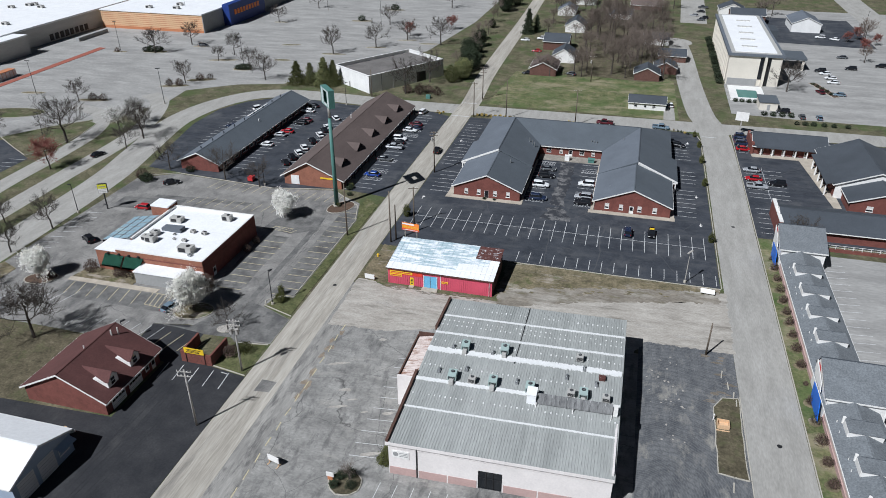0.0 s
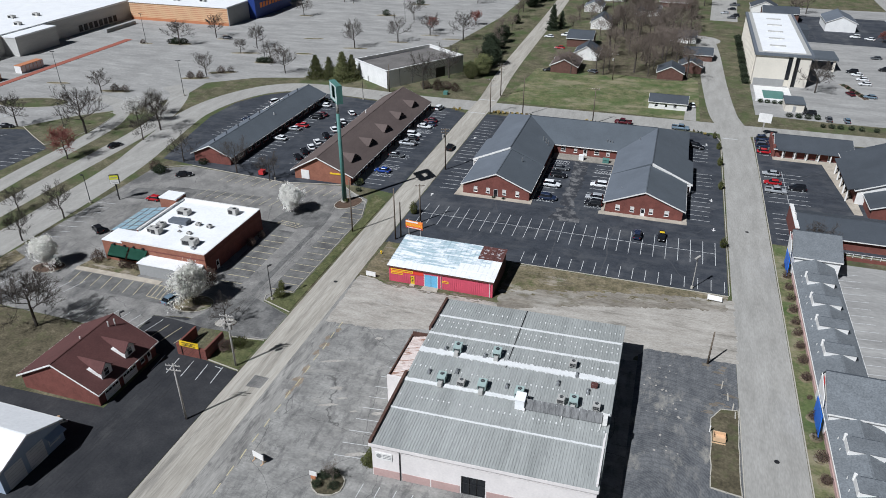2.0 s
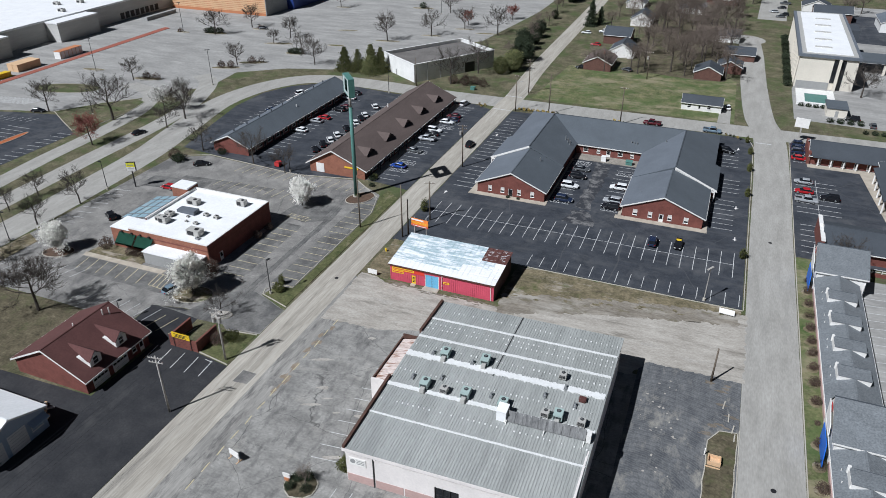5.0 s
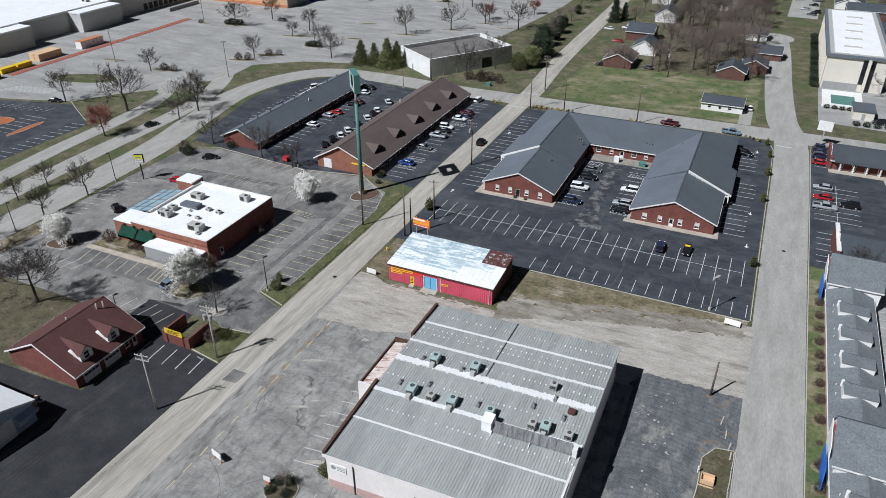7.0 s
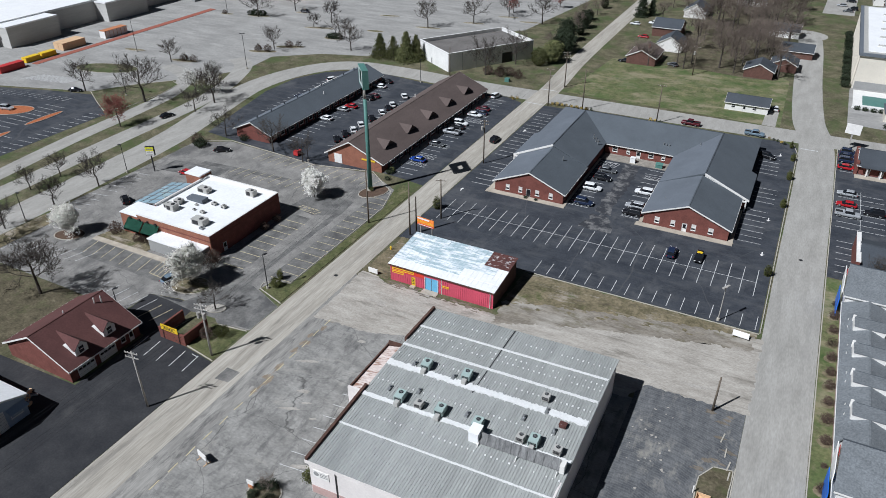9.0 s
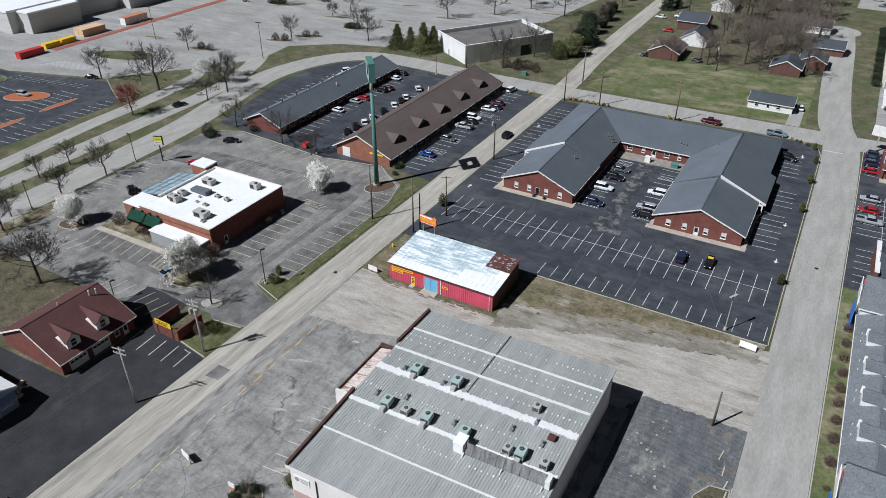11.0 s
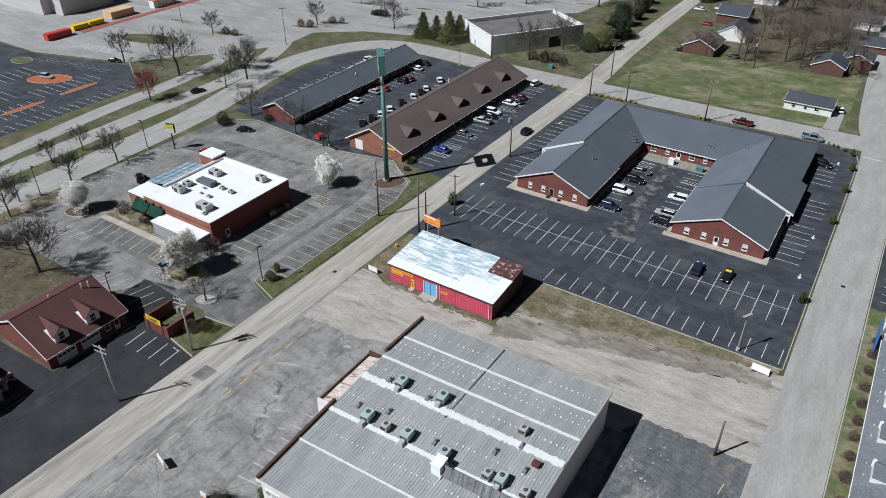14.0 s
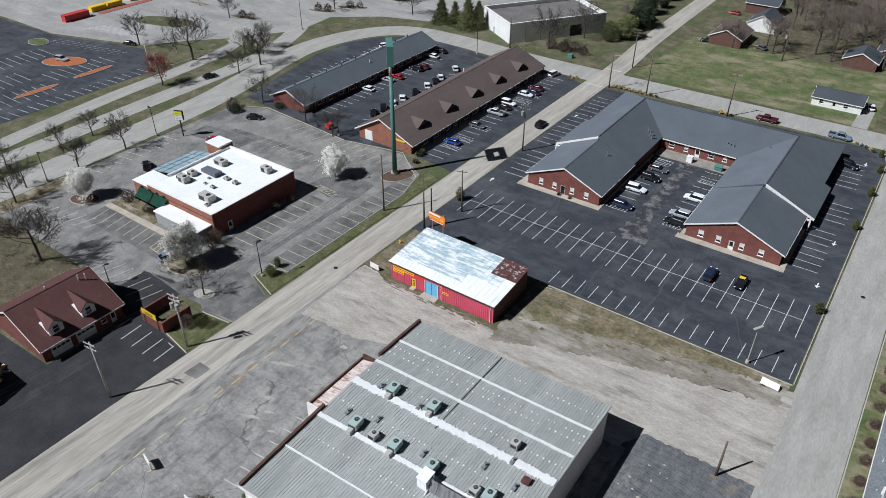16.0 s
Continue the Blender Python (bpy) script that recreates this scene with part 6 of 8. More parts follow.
for x, y, w, d, h, mm, lab in ((-254.5, 234.5, 1.7, 6, 3.0, ORANGETRIM, "orange-topped pale shipping container"), (-257.4, 213, 1.4, 5.5, 2.8, TAN, "long tan shipping container"), (-254.4, 213, 1.4, 5.5, 2.8, TAN, "long tan shipping container"), (-252.6, 199.6, 1.3, 3.2, 1.8, SIGNYELLOW, "open yellow waste skip"), (-252.6, 192.4, 1.3, 3.2, 1.8, SIGNYELLOW, "open yellow waste skip"), (-249, 181, 1.4, 5, 2.3, REDSIGN, "long red waste container")):
    t = thing("container", (x, y, 0), lab, "container")
    part("body", box(B(), x - w, y - d, 0.01, x + w, y + d, h), mm if "orange-topped" not in lab else PALEWALL, t)
    part("lid", box(B(), x - w - 0.05, y - d - 0.05, h, x + w + 0.05, y + d + 0.05, h + 0.15), mm, t)
    for k in range(int(d)):
        part("rib", box(B(), x + w, y - d + 0.4 + k * 2, 0.2, x + w + 0.08, y - d + 0.6 + k * 2, h), mm if "orange-topped" not in lab else TAN, t)

# ---- motel along the east street ----
MOTELWALL = mat("pinkish_cream_wall", (0.55, 0.42, 0.37), 0.8, 0.08, 0.3, 2.0, 0.06)
motel = thing("motel_building", (42, 115, 0), "long low motel wing with grey shingle roof, dormers and painted gables", "building")
gabled(motel, 38.05, 45.5, 40, 152.4, 3.2, 4.75, "y", MOTELWALL, SHINGLE_MOTEL, 0.55, faces="SEW")
part("wall_base", box(B(), 37.9, 40, 0.0, 38.04, 152, 0.9), PINK, motel, "pinkish lower wall band")


def side_plate(name, pts, x0, x1, material, label=""):
    """A flat plate facing west: an outline of (y, z) between x0 and x1."""
    bm = B()
    a = [bm.verts.new((x0, y, z)) for y, z in pts]
    b = [bm.verts.new((x1, y, z)) for y, z in pts]
    bm.faces.new(a), bm.faces.new(b[::-1])
    for i in range(len(pts)):
        bm.faces.new((a[i], a[(i + 1) % len(pts)], b[(i + 1) % len(pts)], b[i]))
    bmesh.ops.recalc_face_normals(bm, faces=bm.faces[:])
    part(name, bm, material, motel, label)


def cross_block(ys, yr):
    """A taller cross roof over the wing: long south slope, steep north slope, painted west end."""
    for q in ([(37.35, ys, 4.95), (47.4, ys, 4.95), (47.8, yr, 7.1), (37.75, yr, 7.1)], [(37.75, yr + 0.01, 7.1), (47.8, yr + 0.01, 7.1), (47.8, yr + 2.1, 4.7), (37.75, yr + 2.1, 4.7)]):
        bm = slab(B(), q, 0.22)
        bmesh.ops.recalc_face_normals(bm, faces=bm.faces[:])
        part("cross_roof", bm, SHINGLE_MOTEL, motel)
    part("cross_wall", box(B(), 38.04, ys + 0.35, 0, 47.0, yr + 1.7, 4.6), TRIM, motel)
    part("fascia", box(B(), 37.4, ys - 0.06, 4.62, 47.35, ys - 0.005, 4.9), TRIM, motel)
    part("ridge_flashing", box(B(), 37.75, yr - 0.1, 7.06, 47.8, yr + 0.12, 7.16), SHINGLE_DARK, motel)
    for x0 in (37.86, 46.8):
        side_plate("gable_panel", [(ys + 0.3, 0.3), (yr + 1.6, 0.3), (yr + 1.6, 4.6), (yr, 6.8), (ys + 0.3, 4.66)], x0, x0 + 0.17, TRIM)
    side_plate("painted_panel", [(ys - 1.1, 0.6), (ys + 4.8, 0.6), (ys + 5.4, 3.9), (ys + 0.3, 3.9)], 36.85, 36.97, BLUESIGN, "bright blue slanted wall panel")
    side_plate("white_panel", [(ys + 2.5, 4.0), (ys + 7.4, 4.0), (yr - 0.3, 6.7), (ys + 3.4, 5.4)], 37.2, 37.32, TRIM)
    side_plate("red_panel", [(yr - 2.0, 5.4), (yr - 0.7, 5.7), (yr - 0.5, 6.3), (yr - 1.6, 6.0)], 37.56, 37.63, REDSIGN, "small red panel end")


for ys, yr in ((152.3, 161.2), (101.2, 109.6)):
    cross_block(ys, yr)


def motel_dormer(y):
    """A flat-topped dormer astride the ridge, white on its south face and west cheek."""
    bm = slab(B(), [(39.3, y - 0.1, 5.1), (44.4, y - 0.1, 5.1), (44.4, y + 3.1, 5.06), (39.3, y + 3.1, 5.06)], 0.1)
    bmesh.ops.recalc_face_normals(bm, faces=bm.faces[:])
    part("dormer_roof", bm, SHINGLE_MOTEL, motel)
    part("dormer_back_edge", box(B(), 39.9, y + 3.1, 4.96, 44.0, y + 3.18, 5.09), SHINGLE_DARK, motel)
    bm = B()
    vs = [(39.35, y, 5.0), (44.35, y, 5.0), (44.3, y, 3.9), (41.9, y, 4.86), (41.6, y, 4.86), (39.38, y, 3.9)]
    a = [bm.verts.new(v) for v in vs]
    b = [bm.verts.new((v[0], v[1] + 0.12, v[2])) for v in vs]
    bm.faces.new(a), bm.faces.new(b[::-1])
    for i in range(6):
        bm.faces.new((a[i], a[(i + 1) % 6], b[(i + 1) % 6], b[i]))
    bmesh.ops.recalc_face_normals(bm, faces=bm.faces[:])
    part("dormer_front", bm, TRIM, motel)
    part("dormer_cheek", box(B(), 39.26, y + 0.13, 3.8, 39.38, y + 3.0, 4.99), TRIM, motel)
    # East cheek is coloured near black to stand in for the shade there.
    part("dormer_cheek", box(B(), 44.3, y + 0.13, 3.8, 44.42, y + 3.0, 4.99), DARKMETAL, motel)
    part("vent_cap", tube(B(), (39.3, y + 3.2, 4.0), (39.3, y + 3.2, 5.25), 0.22, 0.26, 8), TRIM, motel)
    part("vent_pipe", tube(B(), (38.5, y + 1.2, 3.3), (38.5, y + 1.2, 3.95), 0.07, 0.07, 6), TRIM, motel)
    part("vent_pipe", tube(B(), (38.6, y + 3.6, 3.3), (38.6, y + 3.6, 4.0), 0.07, 0.07, 6), TRIM, motel)


for y in (142.6, 134.4, 126.3, 118.1, 93.6, 85.4, 77.3, 69.2, 61.0, 52.8):
    motel_dormer(y)

# ---- buildings round the east lot ----
e1 = thing("motel_office", (49, 228, 0), "low brick motel row with a grey shingle roof and white columns", "building")
gabled(e1, 40.0, 61.0, 225, 236, 2.9, 5.2, "x", BRICK, SHINGLE_DARK, 0.8, {"S": [(2 + 3.2 * i, 0.0, 3.0 + 3.2 * i, 2.2, "door") for i in range(6)]})
for i in range(6):
    part("column", box(B(), 42 + i * 3.3, 223.6, 0, 42.3 + i * 3.3, 223.9, 2.7), TRIM, e1)
part("porch_roof", slab(B(), [(40.5, 223.3, 2.75), (60.5, 223.3, 2.75), (60.5, 225, 3.0), (40.5, 225, 3.0)], 0.15), SHINGLE_DARK, e1)
part("brick_end", box(B(), 39.2, 224.5, 0, 39.99, 236.5, 3.6), BRICK, e1)
solo("sidewalk", prism(B(), [(39.5, 222), (53, 222), (56.5, 189), (58.5, 189), (58, 224.4), (39.5, 224.4)], -0.1, 0.14), SIDEWALK, "pale walk round the motel lot", "sidewalk", "structure")
e2 = thing("porch_building", (66, 200, 0), "brick building with grey roof, white gable and white columns", "building")
gabled(e2, 57.5, 78, 196, 222, 4.2, 8.2, "y", BRICK, SHINGLE_DARK, 0.8, gable=TRIM)
gabled(e2, 59.5, 77, 187, 195.9, 3.2, 6.2, "y", BRICK, SHINGLE_DARK, 0.6, {"S": [(4, 0.9, 5.6, 2.4, "win"), (9, 0.9, 10.6, 2.4, "win")]}, faces="SEW")
for i in range(5):
    part("column", tube(B(), (55.6, 197.5 + i * 4.6, 0), (55.6, 197.5 + i * 4.6, 4.0), 0.25, 0.22, 10), TRIM, e2)
part("porch_roof", slab(B(), [(55.0, 196, 4.0), (57.4, 196, 4.6), (57.4, 218, 4.6), (55.0, 218, 4.0)], 0.2), SHINGLE_DARK, e2)
e3 = thing("motel_row", (50, 173, 0), "low brick motel row with a dark grey roof", "building")
gabled(e3, 40.6, 66, 168.5, 181, 2.9, 5.0, "x", BRICK, SHINGLE_DARK, 0.7)
part("brick_end", box(B(), 39.6, 168, 0, 40.3, 181.5, 4.2), BRICK, e3)
part("trim", box(B(), 39.5, 168, 4.2, 40.4, 181.5, 4.4), TRIM, e3)
rl = thing("railing", (56, 163.5, 0), "white metal railing on a low brick wall", "railing")
part("base_wall", box(B(), 47, 163.4, 0, 75, 163.8, 0.8), BRICK, rl)
for i in range(15):
    part("post", box(B(), 48 + i * 1.9, 163.5, 0.8, 48.1 + i * 1.9, 163.6, 1.8), TRIM, rl)
for z in (1.2, 1.75):
    part("rail", box(B(), 47, 163.51, z, 75, 163.59, z + 0.06), TRIM, rl)
apt = thing("white_tower_block", (90, 245, 0), "white apartment block with rows of small windows", "building")
part("wall", box(B(), 81.0, 214, 0, 110, 236.0, 26), TRIM, apt)
for k in range(8):
    for j in range(6):
        part("window", box(B(), 80.93, 216 + j * 3.4, 2 + k * 3, 80.99, 217.4 + j * 3.4, 3.6 + k * 3), GLASS, apt)

# ---- hotel ----
hotel = thing("hotel", (50, 340, 0), "four-storey cream hotel with a white flat roof", "building")
HOTELWALL = mat("cream_panel", (0.63, 0.585, 0.5), 0.8, 0.05, 0.2, 2.0, 0.04)
hx0, hx1, hy0, hy1, hz = 37.5, 57.3, 303, 382, 11.6
part("wall", box(B(), hx0, hy0, 0, hx1, hy1, hz), HOTELWALL, hotel)
part("cornice", box(B(), hx0 - 0.7, hy0 - 0.7, hz, hx1 + 0.7, hy1 + 0.7, hz + 0.9), SHINGLE_LIGHT, hotel)
part("roof", box(B(), hx0 + 2.0, hy0 + 2, hz + 0.9, hx1 - 2.2, hy1 - 3, hz + 1.3), WHITEROOF, hotel)
part("roof_edge", box(B(), hx0 + 0.5, hy0 + 0.5, hz + 0.9, hx1 - 0.5, hy1 - 0.5, hz + 1.1), ACGREY, hotel)
for i in range(14):
    y = hy0 + 4 + i * 5.4
    part("pilaster", box(B(), hx0 - 0.5, y, 0, hx0 - 0.004, y + 1.0, hz), HOTELWALL, hotel)
    for k in range(4):
        part("window", box(B(), hx0 - 0.12, y + 1.7, 0.9 + k * 2.9, hx0 - 0.004, y + 4.0, 2.5 + k * 2.9), GLASS, hotel)
part("glass_strip", box(B(), 49.2, hy0 - 0.15, 2.6, 51.6, hy0 - 0.004, hz - 0.4), GLASS, hotel)
part("tower", box(B(), 50.7, hy0 - 1.6, 0, 51.6, hy0 - 0.004, hz), HOTELWALL, hotel)
part("recess", box(B(), 51.65, hy0 - 0.2, 0, 53.2, hy0 - 0.004, hz - 0.4), GLASS, hotel)
for k in range(5):
    part("roof_curb", box(B(), hx0 + 5 + k * 0.6, hy0 + 10 + k * 13, hz + 1.3, hx0 + 11 + k * 0.6, hy0 + 10.8 + k * 13, hz + 1.7), ACGREY, hotel)
part("base_band", box(B(), hx0 + 0.5, hy0 - 0.3, 0, 49.1, hy0 - 0.004, 2.6), GREYWALL, hotel)
part("canopy", box(B(), 58.1, 330, 4.6, 72, 344, 5.4), SHINGLE, hotel)
for x, y in ((70.4, 330.6), (70.4, 342.4)):
    part("canopy_post", box(B(), x, y, 0, x + 0.9, y + 0.9, 4.6), HOTELWALL, hotel)
part("stair_block", box(B(), 57.4, 350, 0, 61.5, 362, hz + 0.8), SHINGLE_DARK, hotel)
pool = thing("pool_terrace", (44, 285, 0), "covered green swimming pool with a white deck", "pool")
part("deck", box(B(), 38.2, 281, 0, 51, 300, 0.4), TRIM, pool)
part("cover", box(B(), 41, 284, 0.4, 48.5, 294, 0.48), GREENPOLE, pool)
part("fence_wall", box(B(), 37.9, 280.6, 0, 51.2, 280.98, 1.0), PALEWALL, pool)
ph = thing("pool_house", (50, 274, 0), "small pale pool house with a flat dark roof", "hut")
part("wall", box(B(), 47, 271, 0, 53.2, 279.8, 2.8), HOTELWALL, ph)
part("roof", box(B(), 46.7, 270.7, 2.8, 53.5, 280.1, 3.15), SHINGLE, ph)
part("door", box(B(), 49.6, 270.93, 0.05, 50.6, 270.99, 2.1), GREYWALL, ph)
island("island", rough_edge([(70.5, 312), (73.5, 312), (78.6, 294), (76.4, 292.5)], 1.5, 0.2, 21), MULCH, "mulched strip with low shrubs between parking bays")

# ---- houses ----
def house(x, y, w, d, ze, zr, axis, wm, rm, label, holes=None, chimney=False):
    t = thing("house", (x, y, 0), label, "house", "houses of the neighbourhood")
    gabled(t, x - w, x + w, y - d, y + d, ze, zr, axis, wm, rm, 0.45, holes, chimney=chimney)
    return t


wn4 = {"S": [(2, 0.9, 3.2, 2.2, "dark"), (5.5, 0, 6.5, 2.1, "door"), (8.5, 0.9, 9.7, 2.2, "dark")]}
house(7.2, 264.5, 6.6, 4.0, 2.6, 4.2, "x", TRIM, SHINGLE_DARK, "small white house with a dark grey roof", wn4)
house(-36, 303, 5.5, 7, 3.0, 5.6, "y", HOUSEBRICK, SHINGLE_BROWN, "brick house with a brown roof", chimney=True)
house(-30, 325, 5, 6, 3.0, 6.0, "y", TRIM, SHINGLE_DARK, "white gabled house with grey roof")
house(-36, 347, 6, 6, 4.0, 6.6, "x", HOUSEBRICK, SHINGLE_DARK, "brick house with a dark roof")
house(-31, 388, 5, 7, 3.4, 6.4, "y", TRIM, SHINGLE_DARK, "white gabled house with a grey roof")
house(6.5, 304, 5, 5, 2.8, 5.2, "y", HOUSEBRICK, SHINGLE_DARK, "brick house under bare trees")
house(14, 316, 4.5, 5, 2.8, 5.0, "y", HOUSEBRICK, SHINGLE_DARK, "brick house with a dark roof")
house(17, 337, 6, 5, 2.8, 4.8, "x", HOUSEBRICK, SHINGLE_DARK, "brick house with a dark roof")
house(10, 368, 6, 5, 2.8, 5.0, "x", PALEWALL, SHINGLE_DARK, "pale house behind bare trees")
house(-10, 425, 7, 5, 3.0, 5.2, "x", TRIM, SHINGLE_LIGHT, "pale house with a light roof")
house(4, 455, 9, 5, 3.0, 5.4, "x", HOUSEBRICK, SHINGLE_BROWN, "long brick house with brown roof")
house(-40, 430, 5, 7, 3.0, 5.6, "y", TRIM, SHINGLE_LIGHT, "white house with a pale roof")
house(-32, 465, 6, 6, 3.0, 5.6, "x", PALEWALL, SHINGLE_DARK, "pale house with dark roof")
house(85, 420, 7, 10, 4.5, 7.5, "y", PALEWALL, SHINGLE_LIGHT, "grey two-storey lodge with pale roof")
house(58, 432, 9, 6, 4.5, 7.0, "x", HOUSEBRICK, SHINGLE_DARK, "brick lodge with a dark roof")
house(52, 455, 7, 6, 3.0, 6.0, "y", TRIM, SHINGLE_DARK, "white gabled house with grey roof")


# ---- vegetation ----
def raw_mesh(name, verts, faces, material):
    me = bpy.data.meshes.new(name)
    me.from_pydata(verts, [], faces)
    me.materials.append(material)
    me.update()
    return me


def limb(verts, faces, a, b, r0, r1):
    """A thin three-sided branch."""
    d = (b - a).normalized()
    u = d.orthogonal().normalized()
    w = d.cross(u)
    i = len(verts)
    for p, r in ((a, r0), (b, r1)):
        for k in range(3):
            t = 2.094 * k
            verts.append(tuple(p + (u * math.cos(t) + w * math.sin(t)) * r))
    for k in range(3):
        j = (k + 1) % 3
        faces.append((i + k, i + j, i + 3 + j, i + 3 + k))


def tree_parts(seed, h, spread, twigs, bark, up=0.35, trunk_share=0.22):
    """Meshes of a bare tree of height h: a tapered trunk that runs on as a leader, and limbs that fork into fine twigs. Gives the tips as well."""
    rnd = random.Random(seed)
    tb = B()
    r = h * 0.017
    line = [Vector((0, 0, -0.3)), Vector((0, 0, h * trunk_share))]
    while line[-1].z < h * 0.6:
        line.append(line[-1] + Vector((rnd.uniform(-0.03, 0.03) * h, rnd.uniform(-0.03, 0.03) * h, h * 0.13)))
    for i in range(len(line) - 1):
        tube(tb, line[i], line[i + 1], r * (1.3 - 1.05 * i / len(line)), r * (1.3 - 1.05 * (i + 1) / len(line)), 7)
    trunk = bpy.data.meshes.new("trunk")
    tb.to_mesh(trunk)
    tb.free()
    trunk.materials.append(bark)
    verts, faces, tips = [], [], []

    def grow(p, d, ln, rad, level):
        if level == 0:
            end = p + d * ln
            limb(verts, faces, p, end, rad, rad * 0.6)
            tips.append(end)
            return
        bend = (d + Vector((rnd.uniform(-0.25, 0.25), rnd.uniform(-0.25, 0.25), 0.22 * up))).normalized()
        midp = p + d * ln * 0.5
        end = midp + bend * ln * 0.5
        limb(verts, faces, p, midp, rad, rad * 0.8)
        limb(verts, faces, midp, end, rad * 0.8, rad * 0.45)
        n = rnd.randint(5, 6) if level > 1 else twigs
        for k in range(n):
            t = 0.25 + 0.75 * (k + rnd.random()) / n
            base = p.lerp(midp, t * 2) if t < 0.5 else midp.lerp(end, t * 2 - 1)
            ax = Vector((rnd.gauss(0, 1), rnd.gauss(0, 1), rnd.gauss(0, 0.7) + up * 0.5)).normalized()
            nd = (bend * 0.8 + ax * 0.85).normalized()
            grow(base, nd, ln * rnd.uniform(0.42, 0.66), max(0.019, rad * 0.55), level - 1)

    n = rnd.randint(10, 12)
    for k in range(n):
        f = (k + rnd.uniform(0.1, 0.9)) / n
        z = h * (trunk_share + (0.6 - trunk_share) * f)
        i = min(len(line) - 2, max(1, 1 + int((z - line[1].z) / (h * 0.13))))
        base = line[i].lerp(line[i + 1], min(1.0, max(0.0, (z - line[i].z) / (h * 0.13))))
        a = 2.4 * k + rnd.uniform(-0.4, 0.4)
        rise = 0.42 + 0.8 * f + rnd.uniform(-0.15, 0.25)
        d = Vector((math.cos(a) * spread, math.sin(a) * spread, rise)).normalized()
        grow(base, d, h * rnd.uniform(0.32, 0.42) * (1.1 - 0.4 * f), r * (0.44 - 0.2 * f), 3)
    return trunk, raw_mesh("crown", verts, faces, twigs_mat[0]), tips


twigs_mat = [BARK]


def clump_mesh(points, size, material, seed, per=3, name="blossom"):
    """Many small leaf-like scraps round the points."""
    rnd = random.Random(seed)
    verts, faces = [], []
    for p in points:
        for k in range(per):
            c = p + Vector((rnd.gauss(0, 1), rnd.gauss(0, 1), rnd.gauss(0, 1))) * size * 1.3
            u = Vector((rnd.gauss(0, 1), rnd.gauss(0, 1), rnd.gauss(0, 1))).normalized()
            w = u.orthogonal().normalized()
            s = size * rnd.uniform(0.5, 1.1)
            i = len(verts)
            verts += [tuple(c + u * s), tuple(c + w * s * 0.7), tuple(c - u * s), tuple(c - w * s * 0.7 + u * s * 0.2)]
            faces.append((i, i + 1, i + 2, i + 3))
    return raw_mesh(name, verts, faces, material)


def make_tree(name, label, seed, h, spread=0.9, twigs=4, bark=BARK, twig_mat=None, blossom=None, up=0.35, share=0.22, category="tree"):
    twigs_mat[0] = twig_mat or bark
    trunk, crown, tips = tree_parts(seed, h, spread, twigs, bark, up, share)
    t = thing(name, (0, 0, -500), label, category)
    for n, me in (("trunk", trunk), ("crown", crown)):
        o = new(n, me)
        o.parent = t
    if blossom:
        rnd = random.Random(seed)
        pick = [p for p in tips if rnd.random() < blossom[1]]
        if blossom[1] >= 1.0:
            pick = [p + Vector((rnd.gauss(0, 1), rnd.gauss(0, 1), rnd.gauss(0, 0.8))) * 0.3 for p in pick]
            for k in range(2200):
                u = Vector((rnd.gauss(0, 1), rnd.gauss(0, 1), rnd.gauss(0, 1))).normalized()
                f = (0.78 + 0.45 * noise.noise(u * 1.7 + Vector((seed, 0, 0)))) * rnd.uniform(0.2, 1.0) ** 0.5
                pick.append(Vector((u.x * h * 0.4 * f, u.y * h * 0.4 * f, h * 0.6 + u.z * h * 0.42 * f)))
        o = new("blossom", clump_mesh(pick, blossom[2], blossom[0], seed, blossom[3]))
        o.parent = t
    return t


def drop(ob):
    """Removes a template once its copies stand."""
    for o in (*ob.children_recursive, ob):
        bpy.data.objects.remove(o)


def plant(template, spots, group, seed=0, z=0.0):
    rnd = random.Random(seed)
    for x, y, s in spots:
        c = copy_thing(template, pose(x, y, z, 0, 0, rnd.uniform(0, 360)))
        c.scale = (s * rnd.uniform(0.9, 1.1), s * rnd.uniform(0.9, 1.1), s * rnd.uniform(0.92, 1.08))
        tagged(c, group=group)


lot_trees = [make_tree("bare_tree", "bare grey tree with spreading branches", sd, 11.8, 1.35, 5, up=0.75, share=0.24) for sd in (1, 2, 3)]
spots_a = [(-175.6, 178.5, 1.6), (-203, 177, 1.1), (-202, 216.5, 0.9), (-176.9, 249, 0.95), (-219, 289.5, 1.15), (-211, 308, 1.1), (-147.1, 261.5, 1.0)]
spots_b = [(-153.9, 188.6, 1.2), (-153.6, 179.3, 0.8), (-136.5, 126.6, 0.85), (-137.4, 114.0, 0.75), (-150.6, 126.1, 0.65), (-150.6, 117.1, 0.6), (-182.2, 284, 0.7), (-180.9, 296, 1.0), (-133, 96, 0.85), (-136.2, 308.3, 1.15)]
spots_c = [(-120.9, 325, 1.1), (-110.6, 343, 1.0), (-91.9, 338, 1.3), (-160.5, 273.5, 0.9), (-187.7, 409, 1.0), (-130.7, 375, 1.0), (-192.7, 366, 0.9), (-109.4, 429, 1.1), (-79.5, 275, 1.2), (-150.2, 103, 0.65), (-130, 167.8, 0.85), (-110, 165.2, 0.95), (-98, 163.2, 0.7), (-84.5, 257.5, 1.3), (60.0, 297, 1.2), (44.5, 165.6, 0.7), (-152, 95, 0.8), (-71.2, 99.2, 0.6), (-137.8, 101, 0.7)]
for tpl, sp in zip(lot_trees, (spots_a, spots_b, spots_c)):
    plant(tpl, sp, "bare trees of the lots", len(sp))
